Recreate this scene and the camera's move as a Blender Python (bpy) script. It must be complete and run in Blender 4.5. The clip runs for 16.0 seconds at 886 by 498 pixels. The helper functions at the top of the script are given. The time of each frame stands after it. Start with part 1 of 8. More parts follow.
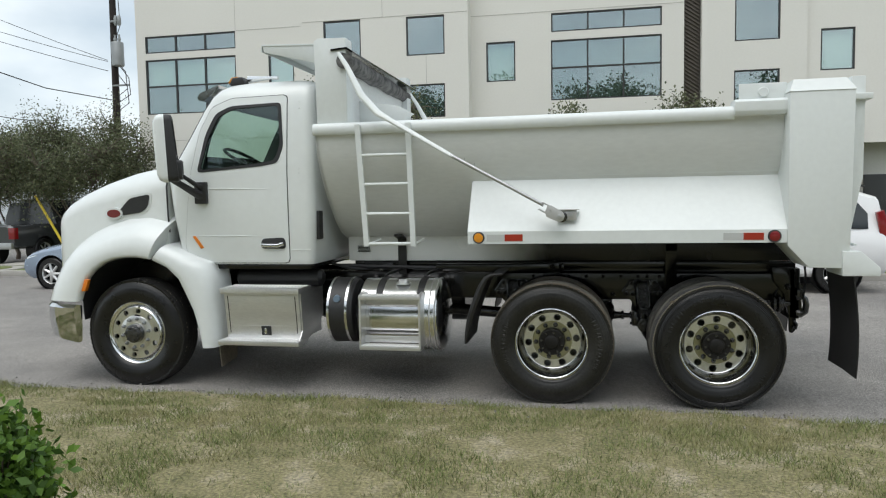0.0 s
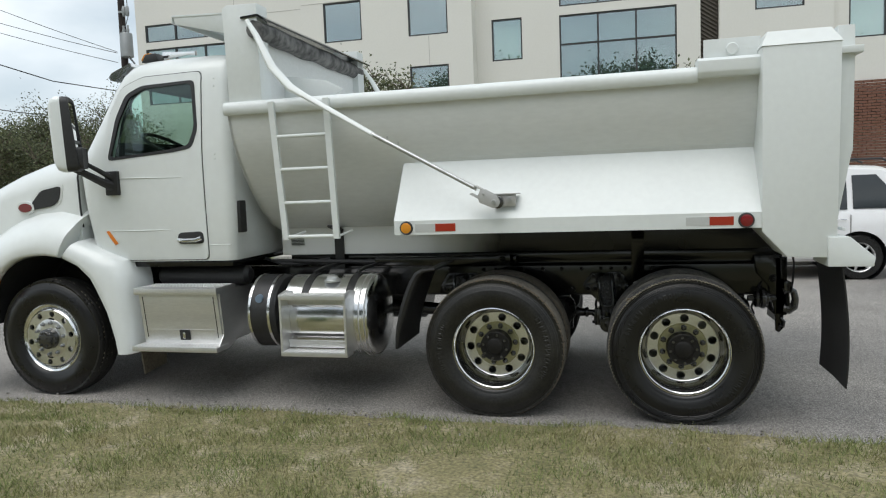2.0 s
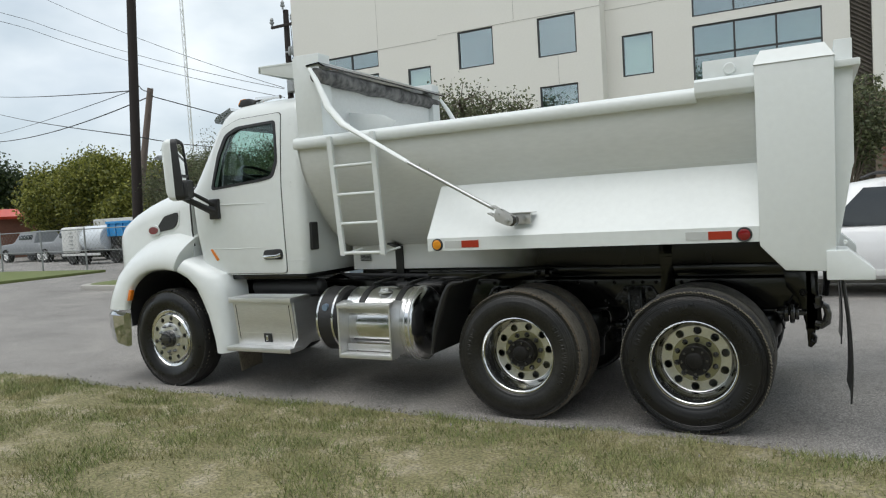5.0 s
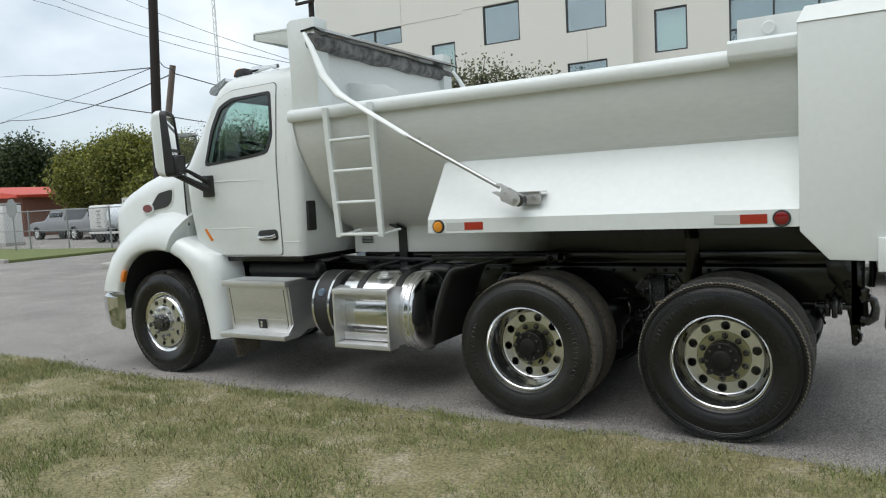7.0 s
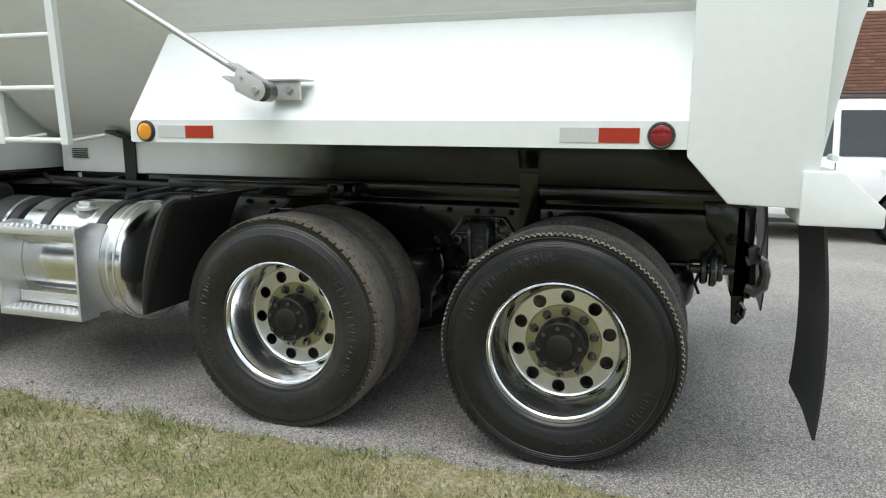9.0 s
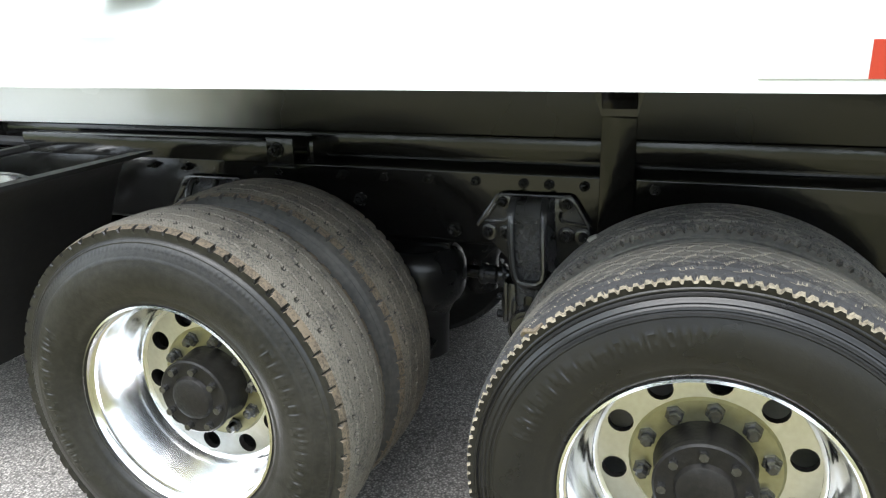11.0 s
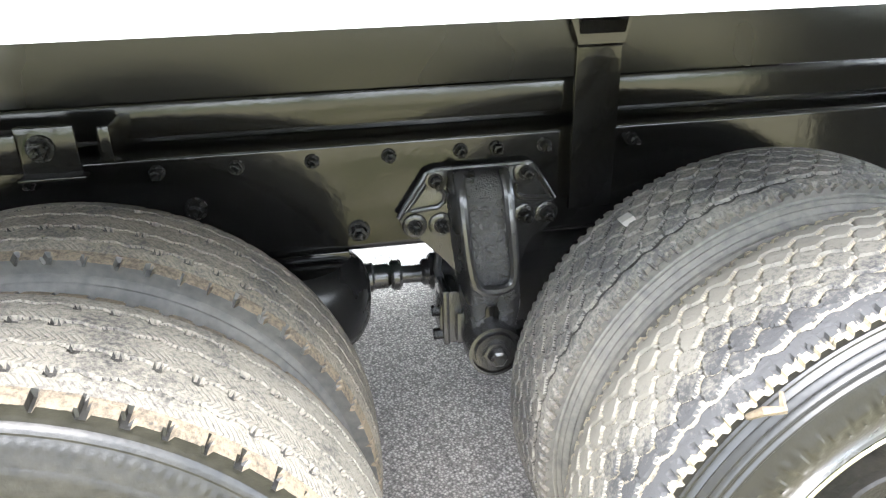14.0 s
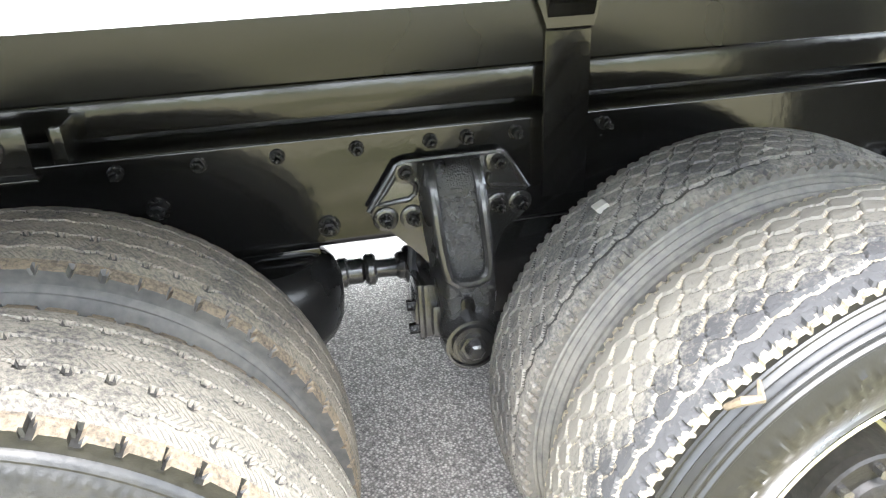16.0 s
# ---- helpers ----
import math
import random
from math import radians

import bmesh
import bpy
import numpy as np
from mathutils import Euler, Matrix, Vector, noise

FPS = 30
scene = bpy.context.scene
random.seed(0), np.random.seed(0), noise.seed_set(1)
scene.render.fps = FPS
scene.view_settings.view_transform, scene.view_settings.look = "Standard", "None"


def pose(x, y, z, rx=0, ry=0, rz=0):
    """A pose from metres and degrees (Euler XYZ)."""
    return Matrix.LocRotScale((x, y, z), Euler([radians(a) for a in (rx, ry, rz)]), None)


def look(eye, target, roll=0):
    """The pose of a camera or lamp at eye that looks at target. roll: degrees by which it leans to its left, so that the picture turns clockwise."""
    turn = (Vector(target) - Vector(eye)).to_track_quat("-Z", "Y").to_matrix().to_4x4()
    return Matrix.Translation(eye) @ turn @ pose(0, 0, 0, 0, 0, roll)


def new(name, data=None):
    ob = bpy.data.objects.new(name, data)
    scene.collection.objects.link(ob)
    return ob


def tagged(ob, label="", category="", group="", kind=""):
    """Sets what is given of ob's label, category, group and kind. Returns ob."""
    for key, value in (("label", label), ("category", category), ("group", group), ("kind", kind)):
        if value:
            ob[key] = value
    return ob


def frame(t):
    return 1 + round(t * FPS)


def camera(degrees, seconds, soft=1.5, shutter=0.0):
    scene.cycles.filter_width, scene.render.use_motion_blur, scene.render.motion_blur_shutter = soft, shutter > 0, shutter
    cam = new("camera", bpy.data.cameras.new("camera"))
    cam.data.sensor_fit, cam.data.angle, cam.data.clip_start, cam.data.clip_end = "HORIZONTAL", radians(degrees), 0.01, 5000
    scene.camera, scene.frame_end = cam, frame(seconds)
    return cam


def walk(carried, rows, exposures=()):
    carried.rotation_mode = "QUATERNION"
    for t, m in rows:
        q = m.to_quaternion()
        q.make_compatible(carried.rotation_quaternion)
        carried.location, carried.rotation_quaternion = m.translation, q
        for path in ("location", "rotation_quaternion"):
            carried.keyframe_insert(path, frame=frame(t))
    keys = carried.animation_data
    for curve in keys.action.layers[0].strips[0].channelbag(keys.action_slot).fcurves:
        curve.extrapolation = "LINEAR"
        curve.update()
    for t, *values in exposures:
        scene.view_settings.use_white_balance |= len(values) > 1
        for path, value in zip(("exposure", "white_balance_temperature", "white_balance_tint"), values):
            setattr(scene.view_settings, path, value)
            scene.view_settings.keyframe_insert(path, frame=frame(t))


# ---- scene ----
PATH = [
    (0, (-0.348, -5.737, 1.707), (-0.75, -3.783, 1.567), -1.0),
    (0.5, (-0.166, -5.494, 1.687), (-0.596, -3.545, 1.555), -0.9),
    (1, (0.031, -5.253, 1.694), (-0.422, -3.31, 1.545), -1.6),
    (1.5, (0.124, -4.996, 1.693), (-0.352, -3.061, 1.516), -2.0),
    (2, (0.273, -4.829, 1.674), (-0.223, -2.899, 1.498), -2.2),
    (2.5, (0.603, -4.799, 1.669), (-0.014, -2.902, 1.525), 1.2),
    (3, (0.824, -4.906, 1.684), (0.077, -3.053, 1.605), -2.2),
    (3.5, (1.012, -5.039, 1.678), (0.198, -3.214, 1.609), -2.1),
    (4, (1.226, -5.015, 1.669), (0.378, -3.206, 1.581), -2.6),
    (6.5, (1.479, -4.721, 1.621), (0.473, -2.997, 1.492), -3.0),
    (7, (1.368, -4.443, 1.617), (0.369, -2.717, 1.464), -2.9),
    (7.5, (1.362, -4.054, 1.553), (0.506, -2.258, 1.346), -2.8),
    (8, (1.323, -3.622, 1.515), (0.525, -1.809, 1.234), -2.3),
    (8.5, (1.171, -3.184, 1.47), (0.502, -1.325, 1.161), -1.7),
    (9, (1.096, -2.69, 1.414), (0.47, -0.82, 1.075), 0.3),
    (11.3, (0.469, -1.04, 1.452), (-0.186, 0.733, 0.797), -1.8),
    (11.5, (0.369, -0.97, 1.45), (-0.173, 0.831, 0.769), -2.2),
    (11.8, (0.174, -0.872, 1.428), (-0.127, 0.975, 0.725), -1.1),
    (12, (0.236, -0.744, 1.425), (-0.129, 1.103, 0.751), -2.5),
    (12.2, (0.169, -0.683, 1.414), (-0.11, 1.185, 0.754), -2.3),
    (12.5, (0.106, -0.603, 1.398), (-0.115, 1.245, 0.666), -2.4),
    (13, (-0.088, -0.551, 1.401), (-0.09, 1.297, 0.638), -2.2),
    (13.5, (-0.178, -0.535, 1.401), (0.009, 1.295, 0.616), -2.3),
    (14, (-0.204, -0.536, 1.398), (0.104, 1.267, 0.588), -1.5),
    (14.5, (-0.2, -0.531, 1.396), (0.164, 1.256, 0.575), -1.3),
    (15, (-0.2, -0.526, 1.391), (0.198, 1.25, 0.561), -1.7),
    (15.5, (-0.197, -0.521, 1.394), (0.237, 1.241, 0.554), -1.6),
    (16, (-0.176, -0.507, 1.391), (0.174, 1.274, 0.551), -2.8),
]
cam = camera(63.7, 16.0, soft=1.15)
walk(cam, [(t, look(eye, target, roll)) for t, eye, target, roll in PATH],
     exposures=[(0.0, 0.22, 6300, 9.5), (4.0, 0.14, 6320, 9.8), (7.0, 0.21, 6260, 9.8), (8.0, 0.48, 6200, 9.5), (9.0, 0.83, 6240, 9.5), (11.3, 2.18, 6120, 11), (12.5, 2.88, 6180, 13), (13.5, 3.60, 6180, 14), (14.5, 3.96, 6200, 14), (16.0, 3.94, 6200, 14)])

# ---- world and sun: bright overcast afternoon, soft sun ----
SUN_AZ, SUN_EL = 195.0, 66.0      # degrees; the sun stands on the camera's side of the street
world = bpy.data.worlds.new("overcast_sky")
scene.world = world
world.use_nodes = True
wn, wl = world.node_tree.nodes, world.node_tree.links
wn.clear()
w_out = wn.new("ShaderNodeOutputWorld")
w_bg = wn.new("ShaderNodeBackground")
w_sky = wn.new("ShaderNodeTexSky")
w_sky.sky_type = "NISHITA"
w_sky.sun_disc = False
w_sky.sun_elevation = radians(SUN_EL)
w_sky.sun_rotation = radians(SUN_AZ)
w_sky.air_density, w_sky.dust_density, w_sky.ozone_density = 1.0, 2.5, 1.5
w_tc = wn.new("ShaderNodeTexCoord")
w_map = wn.new("ShaderNodeMapping")
w_map.inputs["Scale"].default_value = (1.2, 1.2, 2.4)
w_cl = wn.new("ShaderNodeTexNoise")
w_cl.inputs["Scale"].default_value = 2.2
w_cl.inputs["Detail"].default_value = 5.0
w_cl.inputs["Roughness"].default_value = 0.55
w_ramp = wn.new("ShaderNodeValToRGB")
w_ramp.color_ramp.elements[0].position = 0.34
w_ramp.color_ramp.elements[0].color = (0.62, 0.62, 0.62, 1)
w_ramp.color_ramp.elements[1].position = 0.62
w_ramp.color_ramp.elements[1].color = (1, 1, 1, 1)
w_cl2 = wn.new("ShaderNodeTexNoise")
w_cl2.inputs["Scale"].default_value = 4.5
w_cl2.inputs["Detail"].default_value = 6.0
w_ramp2 = wn.new("ShaderNodeValToRGB")
w_ramp2.color_ramp.elements[0].position = 0.3
w_ramp2.color_ramp.elements[0].color = (5.25, 5.85, 6.0, 1)
w_ramp2.color_ramp.elements[1].position = 0.7
w_ramp2.color_ramp.elements[1].color = (7.35, 7.75, 7.85, 1)
w_mix = wn.new("ShaderNodeMixRGB")
wl.new(w_tc.outputs["Generated"], w_map.inputs["Vector"])
wl.new(w_map.outputs["Vector"], w_cl.inputs["Vector"])
wl.new(w_map.outputs["Vector"], w_cl2.inputs["Vector"])
wl.new(w_cl.outputs["Fac"], w_ramp.inputs["Fac"])
wl.new(w_cl2.outputs["Fac"], w_ramp2.inputs["Fac"])
wl.new(w_ramp.outputs["Color"], w_mix.inputs["Fac"])
wl.new(w_sky.outputs["Color"], w_mix.inputs[1])
wl.new(w_ramp2.outputs["Color"], w_mix.inputs[2])
wl.new(w_mix.outputs["Color"], w_bg.inputs["Color"])
w_bg.inputs["Strength"].default_value = 0.125
wl.new(w_bg.outputs["Background"], w_out.inputs["Surface"])

sun_data = bpy.data.lights.new("sun", "SUN")
sun_data.energy = 1.5
sun_data.angle = radians(55)
sun_data.color = (1.0, 0.96, 0.9)
sun = new("sun", sun_data)
s_az, s_el = radians(SUN_AZ), radians(SUN_EL)
sun_dir = Vector((math.sin(s_az) * math.cos(s_el), math.cos(s_az) * math.cos(s_el), math.sin(s_el)))
sun.matrix_world = look(sun_dir * 60, (0, 0, 0))


# ---- materials ----
def nodes_of(name):
    m = bpy.data.materials.new(name)
    m.use_nodes = True
    nt = m.node_tree
    return m, nt, nt.nodes["Principled BSDF"]


def mat(name, col, rough=0.5, metal=0.0, col2=None, scale=3.0, fine=40.0, amount=0.5, bump=0.0, bump_scale=80.0,
        rough_var=0.08, coat=0.0, rand=0.0, spec=None, stretch=(1, 1, 1), detail=5.0):
    """A Principled surface: two colours mixed by coarse and fine noise, uneven gloss and a fine relief."""
    m, nt, b = nodes_of(name)
    n, l = nt.nodes, nt.links
    tc = n.new("ShaderNodeTexCoord")
    mp = n.new("ShaderNodeMapping")
    mp.inputs["Scale"].default_value = stretch
    l.new(tc.outputs["Object"], mp.inputs["Vector"])
    a = n.new("ShaderNodeTexNoise")
    a.inputs["Scale"].default_value = scale
    a.inputs["Detail"].default_value = detail
    c = n.new("ShaderNodeTexNoise")
    c.inputs["Scale"].default_value = fine
    c.inputs["Detail"].default_value = 4.0
    for t in (a, c):
        l.new(mp.outputs["Vector"], t.inputs["Vector"])
    add = n.new("ShaderNodeMath")
    add.operation = "ADD"
    l.new(a.outputs["Fac"], add.inputs[0])
    l.new(c.outputs["Fac"], add.inputs[1])
    mr = n.new("ShaderNodeMapRange")
    mr.inputs["From Min"].default_value = 0.75
    mr.inputs["From Max"].default_value = 1.25
    mr.inputs["To Min"].default_value = 0.0
    mr.inputs["To Max"].default_value = amount
    l.new(add.outputs[0], mr.inputs["Value"])
    mix = n.new("ShaderNodeMixRGB")
    mix.inputs[1].default_value = (*col, 1)
    mix.inputs[2].default_value = (*(col2 or tuple(v * 0.75 for v in col)), 1)
    l.new(mr.outputs[0], mix.inputs["Fac"])
    colour = mix.outputs[0]
    if rand:
        oi = n.new("ShaderNodeObjectInfo")
        hs = n.new("ShaderNodeHueSaturation")
        rr = n.new("ShaderNodeMapRange")
        rr.inputs["To Min"].default_value = 1 - rand
        rr.inputs["To Max"].default_value = 1 + rand
        l.new(oi.outputs["Random"], rr.inputs["Value"])
        l.new(rr.outputs[0], hs.inputs["Value"])
        l.new(colour, hs.inputs["Color"])
        colour = hs.outputs[0]
    l.new(colour, b.inputs["Base Color"])
    rv = n.new("ShaderNodeMapRange")
    rv.inputs["To Min"].default_value = max(0.02, rough - rough_var)
    rv.inputs["To Max"].default_value = min(1.0, rough + rough_var)
    l.new(a.outputs["Fac"], rv.inputs["Value"])
    l.new(rv.outputs[0], b.inputs["Roughness"])
    b.inputs["Metallic"].default_value = metal
    if coat:
        b.inputs["Coat Weight"].default_value = coat
        b.inputs["Coat Roughness"].default_value = 0.06
    if spec is not None:
        b.inputs["Specular IOR Level"].default_value = spec
    if bump:
        d = n.new("ShaderNodeTexNoise")
        d.inputs["Scale"].default_value = bump_scale
        d.inputs["Detail"].default_value = 4.0
        l.new(mp.outputs["Vector"], d.inputs["Vector"])
        bp = n.new("ShaderNodeBump")
        bp.inputs["Strength"].default_value = bump
        bp.inputs["Distance"].default_value = 0.01
        l.new(d.outputs["Fac"], bp.inputs["Height"])
        l.new(bp.outputs[0], b.inputs["Normal"])
    return m


def leaf_mat(name, dark, light):
    """Leaves: colour varies from leaf to leaf, light passes a little."""
    m, nt, b = nodes_of(name)
    n, l = nt.nodes, nt.links
    g = n.new("ShaderNodeNewGeometry")
    r = n.new("ShaderNodeValToRGB")
    r.color_ramp.elements[0].color = (*dark, 1)
    r.color_ramp.elements[1].color = (*light, 1)
    l.new(g.outputs["Random Per Island"], r.inputs["Fac"])
    l.new(r.outputs[0], b.inputs["Base Color"])
    b.inputs["Roughness"].default_value = 0.6
    t = n.new("ShaderNodeBsdfTranslucent")
    l.new(r.outputs[0], t.inputs["Color"])
    mx = n.new("ShaderNodeMixShader")
    mx.inputs[0].default_value = 0.25
    l.new(b.outputs[0], mx.inputs[1])
    l.new(t.outputs[0], mx.inputs[2])
    l.new(mx.outputs[0], n["Material Output"].inputs["Surface"])
    return m


def glass_mat(name, tint, gloss=0.06, rough=0.01):
    """Thin window glass: tinted clear view with a mirror share that grows at a slant."""
    m, nt, b = nodes_of(name)
    n, l = nt.nodes, nt.links
    tr = n.new("ShaderNodeBsdfTransparent")
    tr.inputs["Color"].default_value = (*tint, 1)
    gl = n.new("ShaderNodeBsdfGlossy")
    gl.inputs["Roughness"].default_value = rough
    gl.inputs["Color"].default_value = (0.9, 0.95, 1.0, 1)
    fr = n.new("ShaderNodeLayerWeight")
    fr.inputs["Blend"].default_value = 0.5
    pw = n.new("ShaderNodeMath")
    pw.operation = "POWER"
    pw.inputs[1].default_value = 4.0
    l.new(fr.outputs["Facing"], pw.inputs[0])
    ad = n.new("ShaderNodeMath")
    ad.operation = "MULTIPLY_ADD"
    ad.use_clamp = True
    ad.inputs[1].default_value = 0.75
    ad.inputs[2].default_value = gloss
    l.new(pw.outputs[0], ad.inputs[0])
    mx = n.new("ShaderNodeMixShader")
    l.new(ad.outputs[0], mx.inputs[0])
    l.new(tr.outputs[0], mx.inputs[1])
    l.new(gl.outputs[0], mx.inputs[2])
    l.new(mx.outputs[0], n["Material Output"].inputs["Surface"])
    return m


def asphalt_mat():
    """Worn chip-seal road: single pebbles by cell noise, wide pale and dark patches."""
    m, nt, b = nodes_of("asphalt")
    n, l = nt.nodes, nt.links
    tc = n.new("ShaderNodeTexCoord")
    v = n.new("ShaderNodeTexVoronoi")
    v.inputs["Scale"].default_value = 125.0
    big = n.new("ShaderNodeTexNoise")
    big.inputs["Scale"].default_value = 0.55
    big.inputs["Detail"].default_value = 9.0
    big.inputs["Roughness"].default_value = 0.66
    for t in (v, big):
        l.new(tc.outputs["Object"], t.inputs["Vector"])
    bw = n.new("ShaderNodeRGBToBW")
    l.new(v.outputs["Color"], bw.inputs[0])
    r = n.new("ShaderNodeValToRGB")
    r.color_ramp.elements[0].position, r.color_ramp.elements[0].color = 0.1, (0.215, 0.205, 0.195, 1)
    r.color_ramp.elements[1].position, r.color_ramp.elements[1].color = 0.9, (0.57, 0.54, 0.505, 1)
    l.new(bw.outputs[0], r.inputs["Fac"])
    gap = n.new("ShaderNodeMapRange")
    gap.inputs["From Min"].default_value = 0.25
    gap.inputs["From Max"].default_value = 0.6
    gap.inputs["To Min"].default_value = 1.0
    gap.inputs["To Max"].default_value = 0.45
    l.new(v.outputs["Distance"], gap.inputs["Value"])
    mul = n.new("ShaderNodeMixRGB")
    mul.blend_type = "MULTIPLY"
    mul.inputs["Fac"].default_value = 1.0
    l.new(r.outputs[0], mul.inputs[1])
    l.new(gap.outputs[0], mul.inputs[2])
    rb = n.new("ShaderNodeValToRGB")
    rb.color_ramp.elements[0].position, rb.color_ramp.elements[0].color = 0.3, (0.70, 0.70, 0.71, 1)
    rb.color_ramp.elements[1].position, rb.color_ramp.elements[1].color = 0.7, (1.25, 1.23, 1.2, 1)
    l.new(big.outputs["Fac"], rb.inputs["Fac"])
    mul2 = n.new("ShaderNodeMixRGB")
    mul2.blend_type = "MULTIPLY"
    mul2.inputs["Fac"].default_value = 1.0
    l.new(mul.outputs[0], mul2.inputs[1])
    l.new(rb.outputs[0], mul2.inputs[2])
    l.new(mul2.outputs[0], b.inputs["Base Color"])
    b.inputs["Roughness"].default_value = 0.85
    bp = n.new("ShaderNodeBump")
    bp.inputs["Strength"].default_value = 0.7
    bp.inputs["Distance"].default_value = 0.004
    bp.invert = True
    l.new(v.outputs["Distance"], bp.inputs["Height"])
    l.new(bp.outputs[0], b.inputs["Normal"])
    return m


def verge_mat():
    """Soil and dry thatch between the blades of the verge."""
    m, nt, b = nodes_of("verge_soil")
    n, l = nt.nodes, nt.links
    tc = n.new("ShaderNodeTexCoord")
    a = n.new("ShaderNodeTexNoise")
    a.inputs["Scale"].default_value = 2.6
    a.inputs["Detail"].default_value = 9.0
    a.inputs["Roughness"].default_value = 0.68
    c = n.new("ShaderNodeTexNoise")
    c.inputs["Scale"].default_value = 45.0
    c.inputs["Detail"].default_value = 6.0
    for t in (a, c):
        l.new(tc.outputs["Object"], t.inputs["Vector"])
    r = n.new("ShaderNodeValToRGB")
    e = r.color_ramp.elements
    e[0].position, e[0].color = 0.34, (0.17, 0.165, 0.08, 1)
    e[1].position, e[1].color = 0.66, (0.36, 0.325, 0.235, 1)
    k = e.new(0.5)
    k.color = (0.235, 0.215, 0.115, 1)
    l.new(a.outputs["Fac"], r.inputs["Fac"])
    r2 = n.new("ShaderNodeValToRGB")
    r2.color_ramp.elements[0].position, r2.color_ramp.elements[0].color = 0.3, (0.5, 0.5, 0.5, 1)
    r2.color_ramp.elements[1].position, r2.color_ramp.elements[1].color = 0.7, (1.4, 1.35, 1.3, 1)
    l.new(c.outputs["Fac"], r2.inputs["Fac"])
    mul = n.new("ShaderNodeMixRGB")
    mul.blend_type = "MULTIPLY"
    mul.inputs["Fac"].default_value = 1.0
    l.new(r.outputs[0], mul.inputs[1])
    l.new(r2.outputs[0], mul.inputs[2])
    l.new(mul.outputs[0], b.inputs["Base Color"])
    b.inputs["Roughness"].default_value = 0.95
    bp = n.new("ShaderNodeBump")
    bp.inputs["Strength"].default_value = 0.8
    bp.inputs["Distance"].default_value = 0.02
    l.new(c.outputs["Fac"], bp.inputs["Height"])
    l.new(bp.outputs[0], b.inputs["Normal"])
    return m


def tread_mat(name, rubber, dust, share, lean=0.0, hatch=0.0):
    """Tread rubber with dry road dust in patches, more of it towards one side (lean), and fine slanting sipes (hatch)."""
    m, nt, b = nodes_of(name)
    n, l = nt.nodes, nt.links
    tc = n.new("ShaderNodeTexCoord")
    a = n.new("ShaderNodeTexNoise")
    a.inputs["Scale"].default_value = 9.0
    a.inputs["Detail"].default_value = 8.0
    a.inputs["Roughness"].default_value = 0.7
    c = n.new("ShaderNodeTexNoise")
    c.inputs["Scale"].default_value = 150.0
    c.inputs["Detail"].default_value = 6.0
    c.inputs["Roughness"].default_value = 0.65
    for t in (a, c):
        l.new(tc.outputs["Object"], t.inputs["Vector"])
    sep = n.new("ShaderNodeSeparateXYZ")
    l.new(tc.outputs["Object"], sep.inputs[0])

    def calc(op, p, q=None, r=None):
        node = n.new("ShaderNodeMath")
        node.operation = op
        for i, v in enumerate((p, q, r)):
            if v is None:
                continue
            if isinstance(v, (int, float)):
                node.inputs[i].default_value = v
            else:
                l.new(v, node.inputs[i])
        return node.outputs[0]

    dusty = calc("ADD", calc("ADD", a.outputs["Fac"], c.outputs["Fac"]), calc("MULTIPLY", sep.outputs["Y"], lean))
    mr = n.new("ShaderNodeMapRange")
    mr.inputs["From Min"].default_value = 1.15 - share * 0.5
    mr.inputs["From Max"].default_value = 1.45 - share * 0.5
    l.new(dusty, mr.inputs["Value"])
    fac, height = mr.outputs[0], c.outputs["Fac"]
    if hatch:
        turn = calc("MULTIPLY", calc("ARCTAN2", sep.outputs["Z"], sep.outputs["X"]), 0.51)
        wave = calc("PINGPONG", calc("ADD", sep.outputs["Y"], 1.0), 0.021)
        line = calc("SINE", calc("ADD", calc("MULTIPLY", calc("ADD", turn, calc("MULTIPLY", wave, 0.9)), 2 * math.pi / 0.0082), calc("MULTIPLY", a.outputs["Fac"], 14.0)))
        near = calc("SMOOTH_MIN", calc("MULTIPLY", wave, 60.0), 1.0, 0.2)
        cutm = n.new("ShaderNodeMapRange")
        cutm.inputs["From Min"].default_value, cutm.inputs["From Max"].default_value = 0.1, 0.9
        l.new(line, cutm.inputs["Value"])
        worn = n.new("ShaderNodeMapRange")
        worn.inputs["From Min"].default_value, worn.inputs["From Max"].default_value = 0.42, 0.62
        l.new(a.outputs["Fac"], worn.inputs["Value"])
        sipe = calc("MULTIPLY", calc("MULTIPLY", cutm.outputs[0], near), calc("MULTIPLY", worn.outputs[0], hatch))
        fac = calc("MULTIPLY", fac, calc("SUBTRACT", 1.0, sipe))
        height = calc("SUBTRACT", height, sipe)
    mix = n.new("ShaderNodeMixRGB")
    mix.inputs[1].default_value = (*rubber, 1)
    mix.inputs[2].default_value = (*dust, 1)
    l.new(fac, mix.inputs["Fac"])
    l.new(mix.outputs[0], b.inputs["Base Color"])
    b.inputs["Roughness"].default_value = 0.8
    bp = n.new("ShaderNodeBump")
    bp.inputs["Strength"].default_value = 0.5
    bp.inputs["Distance"].default_value = 0.004
    l.new(height, bp.inputs["Height"])
    l.new(bp.outputs[0], b.inputs["Normal"])
    return m


